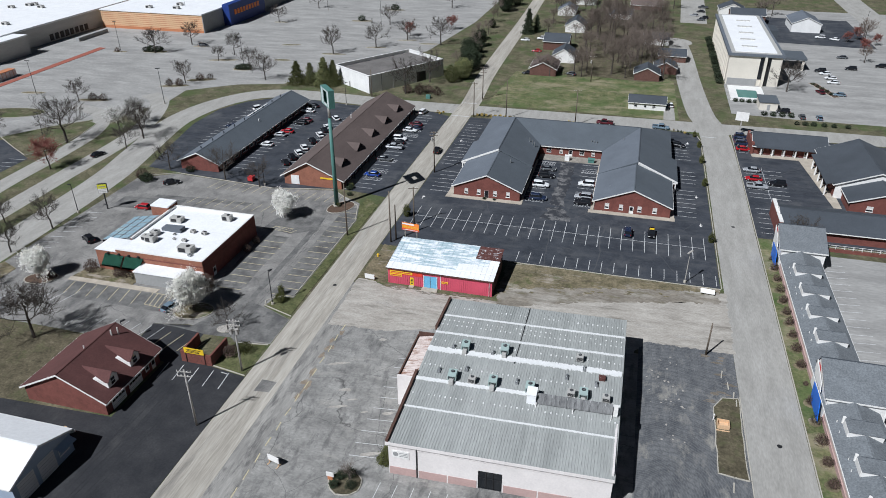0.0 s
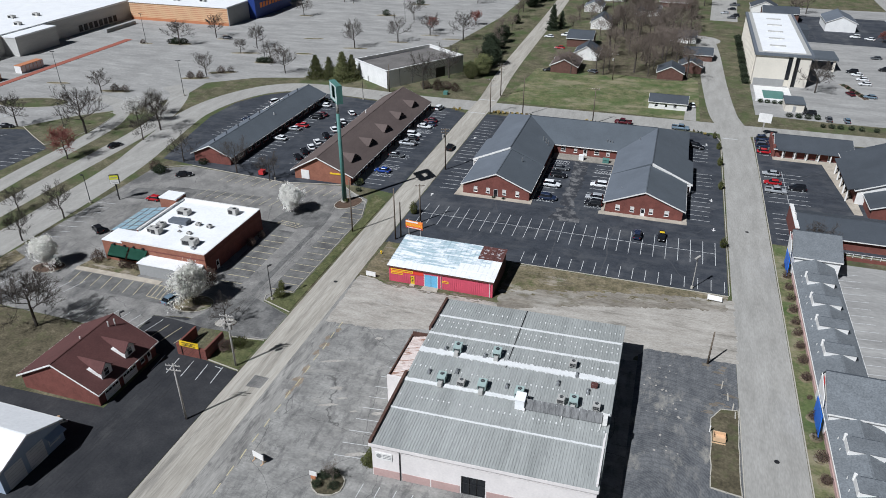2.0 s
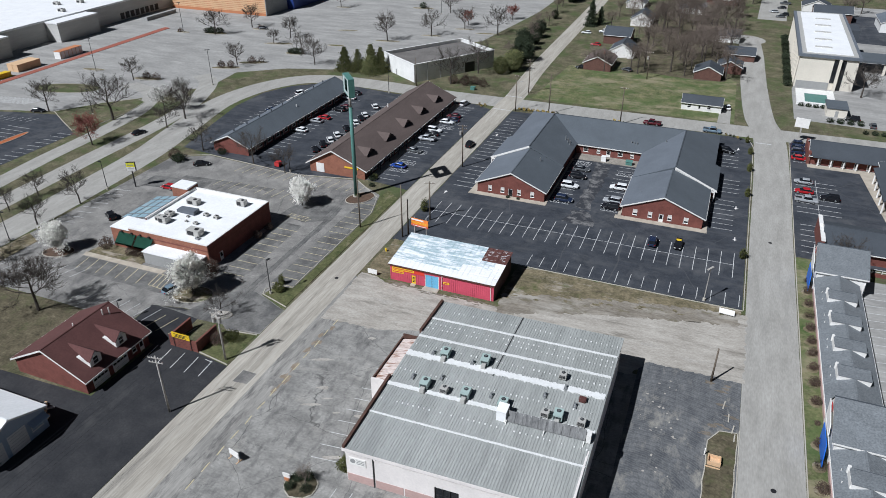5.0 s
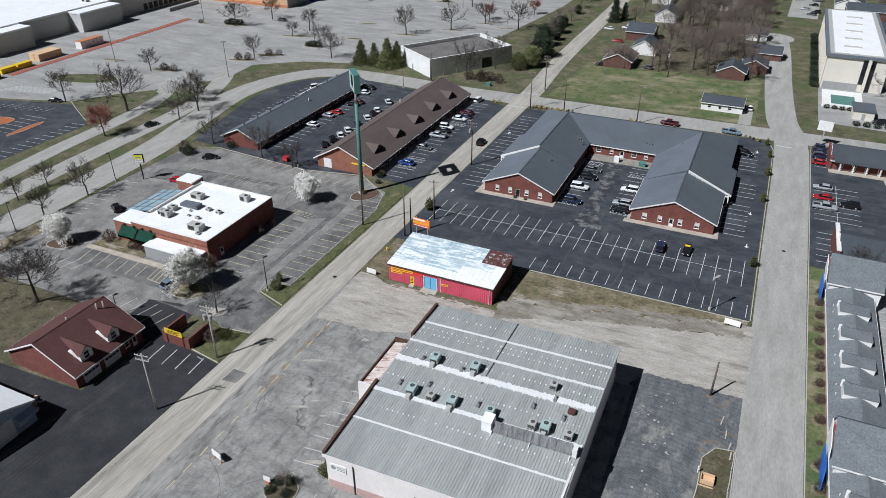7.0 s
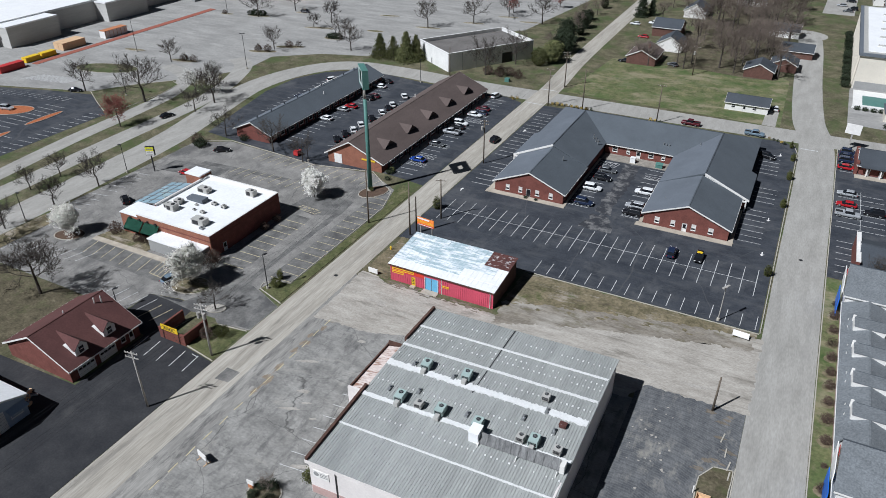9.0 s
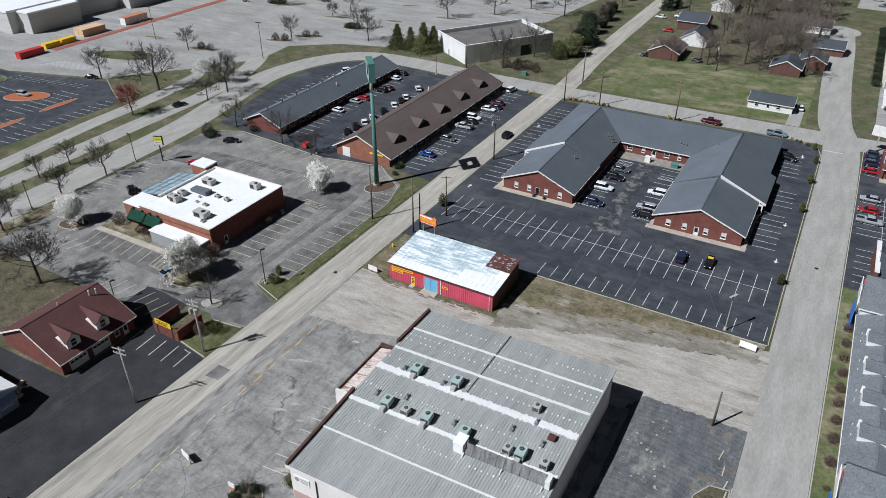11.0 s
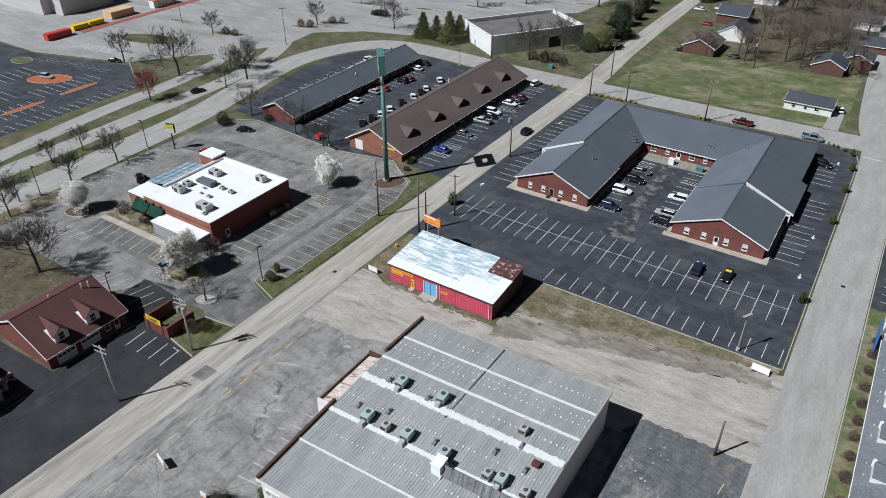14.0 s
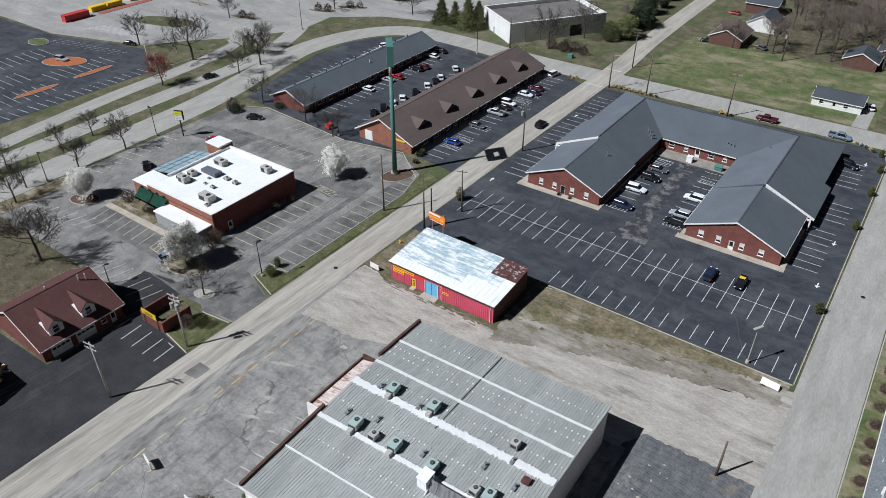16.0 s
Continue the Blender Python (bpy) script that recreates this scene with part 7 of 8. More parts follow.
yard_tree = make_tree("bare_tree", "large bare tree with a dense twiggy crown behind the garage", 4, 10.2, 1.4, 9, up=0.6, share=0.22)
plant(yard_tree, [(-106.8, 87.2, 1.4)], "bare trees of the lots", 3)
wood_trees = [make_tree("tall_bare_tree", "tall bare tree among the houses", sd, 14.0, 0.85, 4, BARK, mat("brown_twigs_%d" % sd, (0.16, 0.128, 0.105), 0.95, 0.2, 2.0, 9.0, 0.2), up=0.6, share=0.3) for sd in (11, 12)]
rnd = random.Random(5)
wood = []
while len(wood) < 46:
    x, y = rnd.uniform(-24, 14), rnd.uniform(300, 400)
    if all(math.dist((x, y), w[:2]) > 4.2 for w in wood) and not any(math.dist((x, y), h) < 6.5 for h in ((6.5, 304), (14, 316), (-30, 325), (10, 368))):
        wood.append((x, y, rnd.uniform(0.7, 1.15)))
wood += [(-38, 297.5, 0.75), (-33, 296, 0.7), (-20, 298, 0.8), (-16, 410, 1), (-45, 452, 1), (-24, 440, 1.1), (10, 440, 1), (20, 460, 1), (-4, 475, 1), (66, 440, 0.8), (74, 452, 0.9), (-22, 372, 1), (-71, 288, 0.55), (-74, 300, 0.6), (-72, 324, 0.6), (-74, 336, 0.65), (-76, 350, 0.7), (-74, 366, 0.6), (-77, 395, 0.6), (-78, 412, 0.7), (-33.5, 69.2, 0.28)] + [(rnd.uniform(-48, -22), rnd.uniform(362, 480), rnd.uniform(0.6, 1.0)) for i in range(16)] + [(rnd.uniform(-20, 14), rnd.uniform(404, 420), rnd.uniform(0.7, 1.0)) for i in range(8)] + [(100, 352, 0.6), (108, 392, 0.7), (112, 404, 0.7), (70, 470, 0.9)]
plant(wood_trees[0], wood[::2], "bare trees among the houses", 2)
plant(wood_trees[1], wood[1::2], "bare trees among the houses", 3)
red_tree = make_tree("red_budding_tree", "small tree with reddish spring buds", 21, 8.2, 1.0, 6, BARK, REDTWIG, (REDTWIG, 0.9, 0.1, 2), up=0.7)
plant(red_tree, [(-165.2, 159, 1.35), (-112, 352, 0.9), (-95, 372, 1.0), (104, 372, 0.8), (101, 392, 0.7), (107, 399, 0.8), (113, 388, 0.7)], "red trees", 4)
white_tree = make_tree("blossom_tree", "dense white-blossoming ornamental tree", 31, 6.8, 0.85, 4, BARK, BARK, (BLOSSOM, 1.0, 0.15, 8), up=0.75, share=0.12)
plant(white_tree, [(-81.6, 103.4, 1.4), (-122, 106.4, 1.05), (-82.3, 147.2, 1.1)], "blossoming trees", 6)
sparse_white = make_tree("blossom_tree", "tall tree with a thin haze of white blossom", 33, 10.0, 0.8, 6, BARK, BARK, (BLOSSOM, 0.7, 0.13, 2))
plant(sparse_white, [(-166.2, 192.8, 1.0), (-165.2, 201, 1.0), (-160.5, 196, 0.8)], "blossoming trees", 7)
for t in (*lot_trees, *wood_trees, yard_tree, red_tree, white_tree, sparse_white):
    drop(t)


def leafy(name, label, seed, rx, rz, n, size, material, shape="ball", category="shrub", stem=True, base=0.05):
    """A shrub or evergreen: short stems and a crown of many small scraps with an uneven outline."""
    rnd = random.Random(seed)
    pts = []
    while len(pts) < n:
        v = Vector((rnd.gauss(0, 1), rnd.gauss(0, 1), rnd.gauss(0, 1))).normalized()
        k = rnd.uniform(0.55, 1.0)
        bulge = 1 + 0.28 * noise.noise(v * 2.3 + Vector((seed, 0, 0)))
        if shape == "ball":
            p = Vector((v.x * rx, v.y * rx, rz * 0.5 + v.z * rz * 0.5)) * 1.0
            p = Vector((p.x * k * bulge, p.y * k * bulge, base + p.z * (0.75 + 0.25 * k) * bulge))
        else:
            h = rnd.random() ** 1.4
            rad = rx * (1 - h) ** 0.8 * (0.75 + 0.35 * math.sin(h * 26 + v.x)) * k
            p = Vector((v.x, v.y, 0)).normalized() * rad * bulge
            p.z = base + 0.1 + h * rz - rad * 0.18
        if p.z > 0.03:
            pts.append(p)
    t = thing(name, (0, 0, -500), label, category)
    o = new("foliage", clump_mesh(pts, size, material, seed, 2, "foliage"))
    o.parent = t
    if stem:
        bm = tube(B(), (0, 0, -0.1), (0, 0, rz * 0.7), max(0.05, rz * 0.025), 0.03, 6)
        me = bpy.data.meshes.new("stem")
        bm.to_mesh(me)
        bm.free()
        me.materials.append(BARK)
        o = new("stem", me)
        o.parent = t
    return t


brown_shrub = leafy("dormant_shrub", "round brown dormant shrub in the verge", 41, 0.85, 1.3, 500, 0.07, BROWNSHRUB)
verge = [(36.9, y, rnd.uniform(1.0, 1.25)) for y in (151.3, 146.5, 142, 137.7, 133.2, 129.4, 125.1, 120.6, 115.6, 105.2, 100.5, 95.7, 91, 86.4, 82, 77.5, 73, 68.5)] + [(36.9, 155.8, 0.7), (36.9, 110.3, 0.6)]
plant(brown_shrub, verge, "shrubs along the verge", 8, 0.08)
plant(brown_shrub, [(-112.6, 111.4, 2.0), (-105.6, 111.2, 1.3), (-103.6, 111.2, 1.2), (-101.6, 111.2, 1.2), (-83.6, 112.3, 2.0), (-82.6, 110.4, 2.1), (-83.0, 128.5, 1.4), (-83.0, 133, 1.3), (-66.5, 91.8, 1.6)], "shrubs round the restaurant", 9)
plant(brown_shrub, [(-198, 219.6, 2.2), (-194, 220.4, 2.0), (-180.5, 243.4, 2), (-177, 245, 2), (-173, 254, 2), (-169.5, 256, 1.8), (-238, 287, 1.5), (-134.0, 160.0, 2.2), (-84, 259, 2.4), (-79, 258.5, 2.6), (-76, 261, 2.4), (-72, 259, 2.2)], "brown hedges", 10)
dark_shrub = leafy("evergreen_shrub", "low dark evergreen shrub", 42, 1.0, 1.2, 600, 0.09, DARKNEEDLE)
plant(dark_shrub, [(-222, 291, 2.2), (-218.5, 292, 2.0), (-224.5, 290.6, 1.8), (-164.3, 273.8, 2.0), (-162, 274.2, 1.8), (-166.4, 273.4, 1.6), (-149.3, 381, 2.4), (-141, 415, 2.4), (-123, 167.8, 1.4), (-131.5, 158.5, 1.8), (-35, 69.4, 0.9), (-32.8, 68.0, 0.9), (-33.6, 70.1, 1.0), (-35.3, 67.6, 0.8), (-72.6, 168.0, 1.1), (-34.4, 171.0, 0.5), (-31.6, 171.0, 0.5), (-71, 164.2, 0.8)], "dark shrubs", 11, 0.05)
plant(dark_shrub, [(x, 264.8, 1.2) for x in (48, 51, 54, 57)] + [(39.5 + 2.4 * i, 279.2, 1.0) for i in range(4)] + [(71.8 + 1.1 * i, 309.5 - 3.2 * i, 0.8) for i in range(5)] + [(x, 257, 1.0) for x in (57.7, 60.4, 63.1, 66.4, 69.5, 73.9)] + [(35.4, 303 + 4.2 * i, 1.7) for i in range(19)], "hotel hedges", 12)
cone = leafy("cone_shrub", "clipped upright evergreen shrub by the kerb", 43, 0.72, 2.3, 1500, 0.075, SHRUB)
plant(cone, [(24.1, 212.6, 1.0), (24.0, 195.2, 1.05), (23.9, 161.1, 1.1), (24.0, 226, 0.9), (22.9, 235.5, 0.8), (-51.8, 156.0, 1.3), (-66.6, 113.6, 0.9)], "cone shrubs", 13)
round_green = leafy("shrub", "round green clipped shrub", 44, 0.9, 1.5, 600, 0.09, SHRUB)
plant(round_green, [(-65.6, 110.9, 1.2), (-29.3, 73.6, 1.3), (-29.3, 75.2, 1.2), (-71.4, 156.8, 0.7), (-72.4, 168.9, 0.9), (-64.2, 93.4, 1.5)], "green shrubs", 14, 0.1)
tuft = leafy("ornamental_grass", "small yellow ornamental grass tuft", 45, 0.5, 0.9, 200, 0.08, STRAW, stem=False)
plant(tuft, [(-51.4 + 1.7 * i, 238.6 + 0.1 * (i % 3), 1.0 + 0.15 * (i % 2)) for i in range(8)] + [(-18.5, 238.3, 1.2), (-17, 238.2, 1.0), (-66, 238.4, 1.0), (-65, 237.4, 1.0), (-64, 238.6, 0.9), (16.5, 240, 0.8), (20, 238.2, 0.8)], "grass tufts", 15)
low_green = leafy("low_shrub", "low dark green shrub in a bed", 46, 0.45, 0.6, 160, 0.07, DARKNEEDLE, stem=False)
plant(low_green, [(-50.6 + 1.8 * i, 239.0, 1.1) for i in range(8)] + [(-15.6, 238.1, 1.2), (17.8, 239.6, 1.0), (18.9, 239, 1.0), (21, 237.4, 1.0)], "bed shrubs", 16)
pine = leafy("pine", "shaggy green pine tree", 47, 4.3, 9.0, 3000, 0.26, NEEDLE, "cone", "tree", True, 0.8)
plant(pine, [(-131.2, 259, 0.95), (-126, 260.5, 0.9), (-119.5, 259.5, 1.15), (-116.5, 262, 0.9)], "pines", 17)
big_green = leafy("evergreen_tree", "broad rough evergreen tree by the street", 48, 3.9, 8.5, 3000, 0.26, NEEDLE, "ball", "tree", True, 0.4)
plant(big_green, [(-67.5, 283.5, 1.0), (-71, 277.5, 0.75)], "evergreens by the street", 18)
big_dark = leafy("dark_evergreen_tree", "dark dense evergreen tree by the street", 49, 3.8, 8.0, 2600, 0.28, DARKNEEDLE, "ball", "tree", True, 0.4)
plant(big_dark, [(-69.5, 292, 0.8), (-68, 299, 1.15), (-70.5, 306, 0.8), (-72.5, 316, 1.05), (-70.5, 328, 0.6), (-73, 340, 0.85), (-75, 356, 0.55), (-75, 382, 0.5), (-76.5, 428, 1.1), (-78, 440, 1.1), (-73, 448, 1.0), (-76, 470, 1.1)], "dark evergreens", 19)
cedar = leafy("cedar", "tall dark cone-shaped cedar", 50, 3.6, 11, 2600, 0.26, DARKNEEDLE, "cone", "tree", True, 0.3)
plant(cedar, [(-54.2, 373, 1.0), (-50.5, 378, 0.7)], "cedars", 20)
for t in (brown_shrub, dark_shrub, cone, round_green, tuft, low_green, pine, big_green, big_dark, cedar):
    drop(t)


# ---- vehicles ----
PAINT = {"white": (0.75, 0.75, 0.74), "black": (0.012, 0.012, 0.014), "grey": (0.12, 0.125, 0.13), "silver": (0.45, 0.46, 0.47), "red": (0.38, 0.015, 0.02), "maroon": (0.09, 0.012, 0.018), "blue": (0.02, 0.06, 0.28), "navy": (0.018, 0.028, 0.06), "steelblue": (0.2, 0.27, 0.33)}
PAINTS = {k: plain(k + "_car_paint", v, 0.22, 0.25 if k in ("silver", "grey", "steelblue") else 0.0, 0.5, 0.03) for k, v in PAINT.items()}
LAMP = plain("clear_lamp_glass", (0.7, 0.7, 0.68), 0.15, 0.0, 0.6)
TAIL = plain("red_lamp_glass", (0.3, 0.01, 0.01), 0.2, 0.0, 0.6)


def hull(bm, sections):
    """A closed skin over cross-sections (y, list of (x, z)) from tail to nose."""
    rows = [[bm.verts.new((x, y, z)) for x, z in pts] for y, pts in sections]
    n = len(rows[0])
    for a, b in zip(rows[:-1], rows[1:]):
        for i in range(n):
            bm.faces.new((a[i], a[(i + 1) % n], b[(i + 1) % n], b[i]))
    bm.faces.new(rows[0][::-1]), bm.faces.new(rows[-1])
    bmesh.ops.recalc_face_normals(bm, faces=bm.faces[:])
    return bm


def body_ring(w, z0, z1):
    return [(-w * 0.9, z0), (w * 0.9, z0), (w, z0 + 0.2), (w, z1 - 0.16), (w * 0.9, z1), (-w * 0.9, z1), (-w, z1 - 0.16), (-w, z0 + 0.2)]


def cab_ring(wb, wt, z0, z1):
    return [(-wb, z0), (wb, z0), (wt, z1 - 0.03), (wt * 0.93, z1), (-wt * 0.93, z1), (-wt, z1 - 0.03)]


KINDS = {"sedan": (4.75, 0.9, 0.92, 1.45, (-2.05, -1.35, 0.25, 1.05)), "suv": (4.7, 0.94, 1.05, 1.75, (-2.25, -1.95, 0.35, 1.1)), "pickup": (5.7, 0.98, 1.1, 1.85, (-0.75, -0.6, 0.85, 1.5)), "hatch": (4.2, 0.87, 0.95, 1.52, (-2.0, -1.6, 0.3, 1.1))}
COLOUR = {"silver": "silver", "steelblue": "pale blue-grey", "grey": "dark grey", "navy": "dark navy"}


def make_car(kind, colour):
    ln, w, belt, top, (g0, g1, g2, g3) = KINDS[kind]
    h = ln / 2
    t = thing("pickup_truck" if kind == "pickup" else "car", (0, 0, -500), "", "pickup" if kind == "pickup" else "car", "parked vehicles")
    word = {"sedan": "saloon car", "suv": "sport-utility car", "pickup": "pickup truck", "hatch": "small hatchback car"}[kind]
    tagged(t, f"{COLOUR.get(colour, colour)} {word} parked on the asphalt")
    ORG[t] = Vector((0, 0, 0))
    paint = PAINTS[colour]
    if kind == "pickup":
        sec = [(-h, body_ring(w * 0.95, 0.5, 1.02)), (-h + 0.15, body_ring(w, 0.42, 1.06)), (h - 1.4, body_ring(w, 0.36, belt)), (h - 0.3, body_ring(w * 0.97, 0.36, belt - 0.06)), (h, body_ring(w * 0.85, 0.45, belt - 0.3))]
    else:
        sec = [(-h, body_ring(w * 0.82, 0.45, belt - 0.18)), (-h + 0.25, body_ring(w * 0.96, 0.32, belt - 0.02)), (-h * 0.3, body_ring(w, 0.28, belt)), (h - 1.3, body_ring(w, 0.28, belt - 0.02)), (h - 0.4, body_ring(w * 0.95, 0.3, belt - 0.18)), (h, body_ring(w * 0.78, 0.4, belt - 0.36))]
    body = part("body", hull(B(), sec), paint, t)
    part("cabin_glazing", hull(B(), [(g0, cab_ring(w * 0.9, w * 0.9, belt - 0.06, belt)), (g1, cab_ring(w * 0.9, w * 0.76, belt - 0.06, top - 0.06)), (g2, cab_ring(w * 0.9, w * 0.76, belt - 0.06, top - 0.05)), (g3, cab_ring(w * 0.88, w * 0.86, belt - 0.06, belt))]), GLASS, t, "tinted windows")
    part("roof", hull(B(), [(g1 - 0.06, [(-w * 0.74, top - 0.07), (w * 0.74, top - 0.07), (w * 0.68, top - 0.02), (-w * 0.68, top - 0.02)]), (g1 + 0.25, [(-w * 0.77, top - 0.07), (w * 0.77, top - 0.07), (w * 0.68, top + 0.02), (-w * 0.68, top + 0.02)]), (g2 - 0.1, [(-w * 0.77, top - 0.07), (w * 0.77, top - 0.07), (w * 0.68, top + 0.02), (-w * 0.68, top + 0.02)]), (g2 + 0.08, [(-w * 0.74, top - 0.08), (w * 0.74, top - 0.08), (w * 0.68, top - 0.03), (-w * 0.68, top - 0.03)])]), paint, body)
    if kind == "pickup":
        part("bed", box(B(), -w * 0.84, -h + 0.15, 1.0, w * 0.84, g0 - 0.1, 1.075), BLACK, t, "black load bed liner")
        for sx in (-1, 1):
            part("bed_rail", box(B(), sx * w * 0.92 - 0.06, -h + 0.05, 1.0, sx * w * 0.92 + 0.06, g0 - 0.05, 1.28), paint, body)
        part("tailgate", box(B(), -w * 0.85, -h + 0.02, 1.0, w * 0.85, -h + 0.1, 1.28), paint, body)
    for sx in (-1, 1):
        for y in (-h * 0.58, h * 0.6):
            wh = part("wheel", tube(B(), (sx * (w - 0.2), y, 0.36), (sx * (w + 0.02), y, 0.36), 0.36, 0.36, 12), BLACK, t)
            part("rim", tube(B(), (sx * (w + 0.021), y, 0.36), (sx * (w + 0.035), y, 0.36), 0.22, 0.2, 10), STEEL, wh)
        part("headlight", box(B(), sx * w * 0.62 - 0.17, h - 0.2, belt - 0.42, sx * w * 0.62 + 0.17, h - 0.03, belt - 0.26), LAMP, t)
        part("taillight", box(B(), sx * w * 0.72 - 0.14, -h - 0.02, belt - 0.34, sx * w * 0.72 + 0.1, -h + 0.1, belt - 0.14), TAIL, t)
        part("mirror", box(B(), sx * (w + 0.08) - 0.09, g2 + 0.25, belt - 0.02, sx * (w + 0.08) + 0.09, g2 + 0.38, belt + 0.12), paint, t)
    return t


CARS = {}


def park(kind, colour, x, y, heading, z=0.024):
    """Parks a vehicle with its nose along heading: 0 north, 90 west, 180 south, 270 east."""
    key = (kind, colour)
    if key not in CARS:
        CARS[key] = make_car(kind, colour)
    copy_thing(CARS[key], pose(x, y, z, 0, 0, heading + random.uniform(-1.5, 1.5)))


for kind, colour, x, y, a in (("suv", "white", -20.7, 183.4, 270), ("suv", "black", -20.0, 190.2, 270), ("sedan", "grey", -20.2, 195.6, 270), ("suv", "navy", -20.2, 174.6, 270), ("suv", "white", -8.2, 187.0, 90), ("suv", "silver", -8.4, 178.4, 90), ("suv", "black", -8.2, 174.7, 90),
                              ("suv", "navy", 4.2, 160.6, 0), ("hatch", "black", 9.9, 161.2, 180), ("suv", "black", 17.4, 225.0, 250)):
    park(kind, colour, x, y, a)
for kind, colour, x, y, a in (("suv", "navy", 37.9, 238.2, 270), ("sedan", "navy", 37.6, 235.0, 270), ("suv", "navy", 37.6, 231.8, 270), ("sedan", "red", 37.6, 226.8, 270), ("sedan", "silver", 38.0, 209.6, 90), ("sedan", "red", 37.9, 203.0, 90), ("pickup", "silver", 38.3, 197.4, 270), ("suv", "black", 44.0, 200.6, 90), ("suv", "white", 62.5, 236.5, 0)):
    park(kind, colour, x, y, a)
for kind, colour, x, y, a in (("suv", "white", -71.0, 236.6, 350), ("sedan", "maroon", -69.8, 223.0, 90), ("sedan", "white", -70.0, 217.0, 270), ("sedan", "navy", -69.0, 219.4, 90), ("suv", "white", -70.8, 208.4, 270), ("sedan", "black", -70.5, 205.2, 90), ("pickup", "silver", -70.2, 200.6, 90), ("sedan", "grey", -69.9, 190.6, 270), ("sedan", "blue", -69.6, 178.4, 90)):
    park(kind, colour, x, y, a)
for kind, colour, x, y, a in (("sedan", "silver", -116.0, 230.4, 90), ("sedan", "black", -112.6, 232.6, 90), ("sedan", "white", -112.0, 227.2, 90), ("sedan", "white", -111.2, 192.8, 90), ("sedan", "silver", -111.0, 202.0, 90), ("sedan", "red", -110.0, 205.6, 90), ("suv", "black", -109.2, 214.6, 90), ("sedan", "maroon", -108.6, 217.4, 90),
                              ("sedan", "white", -99.2, 222.2, 40), ("sedan", "white", -98.6, 213.2, 40), ("sedan", "black", -98.2, 209.8, 40), ("sedan", "white", -98.0, 205.4, 40), ("suv", "black", -97.8, 199.0, 40), ("sedan", "white", -98.2, 193.4, 40), ("sedan", "white", -98.0, 188.8, 40), ("suv", "black", -98.2, 184.6, 40), ("sedan", "black", -98.4, 180.4, 40), ("sedan", "navy", -130.6, 205.6, 90), ("suv", "white", -131.0, 225.6, 330)):
    park(kind, colour, x, y, a)
for kind, colour, x, y, a in (("suv", "black", -123.3, 123.6, 60), ("hatch", "red", -121.4, 142.4, 90), ("sedan", "black", -123.2, 158.6, 300), ("sedan", "steelblue", -86.6, 103.0, 345), ("suv", "black", -56.0, 201.2, 0), ("sedan", "black", -158.2, 171.6, 345), ("pickup", "steelblue", 12.2, 240.8, 268), ("pickup", "maroon", -6.6, 240.8, 88), ("suv", "black", -203.4, 306.4, 280), ("suv", "silver", -210.6, 152.6, 280), ("sedan", "black", -205.8, 175.2, 290),
                              ("sedan", "white", 15.6, 266.8, 10), ("sedan", "black", -42.5, 297.0, 95), ("sedan", "grey", -24.5, 300.4, 60), ("sedan", "red", -44.3, 335.6, 90), ("sedan", "white", -53.0, 356.5, 90), ("suv", "white", -45.6, 361.5, 90)):
    park(kind, colour, x, y, a, 0.026)
for kind, colour, x, y, a in (("sedan", "grey", 92, 357.5, 90), ("suv", "black", 91.5, 337.5, 90), ("sedan", "white", 79.4, 326.8, 90), ("sedan", "white", 80.2, 320, 90), ("sedan", "white", 80, 313.4, 90), ("suv", "black", 78.2, 331, 90), ("sedan", "maroon", 72.4, 298.2, 20), ("sedan", "steelblue", 78.8, 296, 90), ("suv", "black", 54.9, 269, 90), ("sedan", "grey", 60.6, 264.8, 0), ("sedan", "steelblue", 66.3, 265, 0), ("suv", "black", 105, 344.8, 90), ("sedan", "grey", 34, 428, 90), ("suv", "black", 36, 433, 90), ("sedan", "black", 35, 452, 90), ("pickup", "grey", 37, 465, 90), ("sedan", "silver", 31, 440, 90), ("suv", "white", 90, 398, 90), ("sedan", "white", 96, 395, 60)):
    park(kind, colour, x, y, a)
cap = thing("rooftop_sign", (9.9, 161.6, 1.5), "yellow panel lying on a parked black car", "panel")
part("panel", box(B(), 9.35, 161.3, 1.545, 10.45, 162.1, 1.6), SIGNYELLOW, cap)
for c in list(CARS.values()):
    drop(c)

# dump truck on the west street
dt = thing("dump_truck", (-58.6, 47.0, 0.04), "black dump truck with a pale cab on the street", "truck")
m = pose(-58.6, 47.0, 0.04, 0, 0, 180)
bm = hull(B(), [(-4.3, body_ring(1.2, 1.3, 2.7)), (-4.1, body_ring(1.25, 1.2, 2.8)), (1.0, body_ring(1.25, 1.2, 2.8)), (1.15, body_ring(1.2, 1.2, 2.9))])
bm.transform(m)
tub = part("tipper_body", bm, PAINTS["black"], dt)
part("load_bed", box(B(), -1.05, -4.0, 2.79, 1.05, 0.9, 2.83, m), BLACK, tub)
for sx in (-1, 1):
    part("side_board", box(B(), sx * 1.2 - 0.06, -4.2, 2.7, sx * 1.2 + 0.06, 1.1, 3.1, m), PAINTS["black"], tub)
    for k in range(5):
        part("rib", box(B(), sx * 1.27 - 0.04, -3.9 + k * 1.15, 1.3, sx * 1.27 + 0.04, -3.75 + k * 1.15, 2.9, m), PAINTS["black"], tub)
bm = hull(B(), [(1.3, body_ring(1.1, 0.7, 2.75)), (2.6, body_ring(1.1, 0.7, 2.8)), (2.75, body_ring(1.05, 0.7, 1.9)), (4.1, body_ring(0.95, 0.7, 1.75)), (4.3, body_ring(0.85, 0.75, 1.6))])
bm.transform(m)
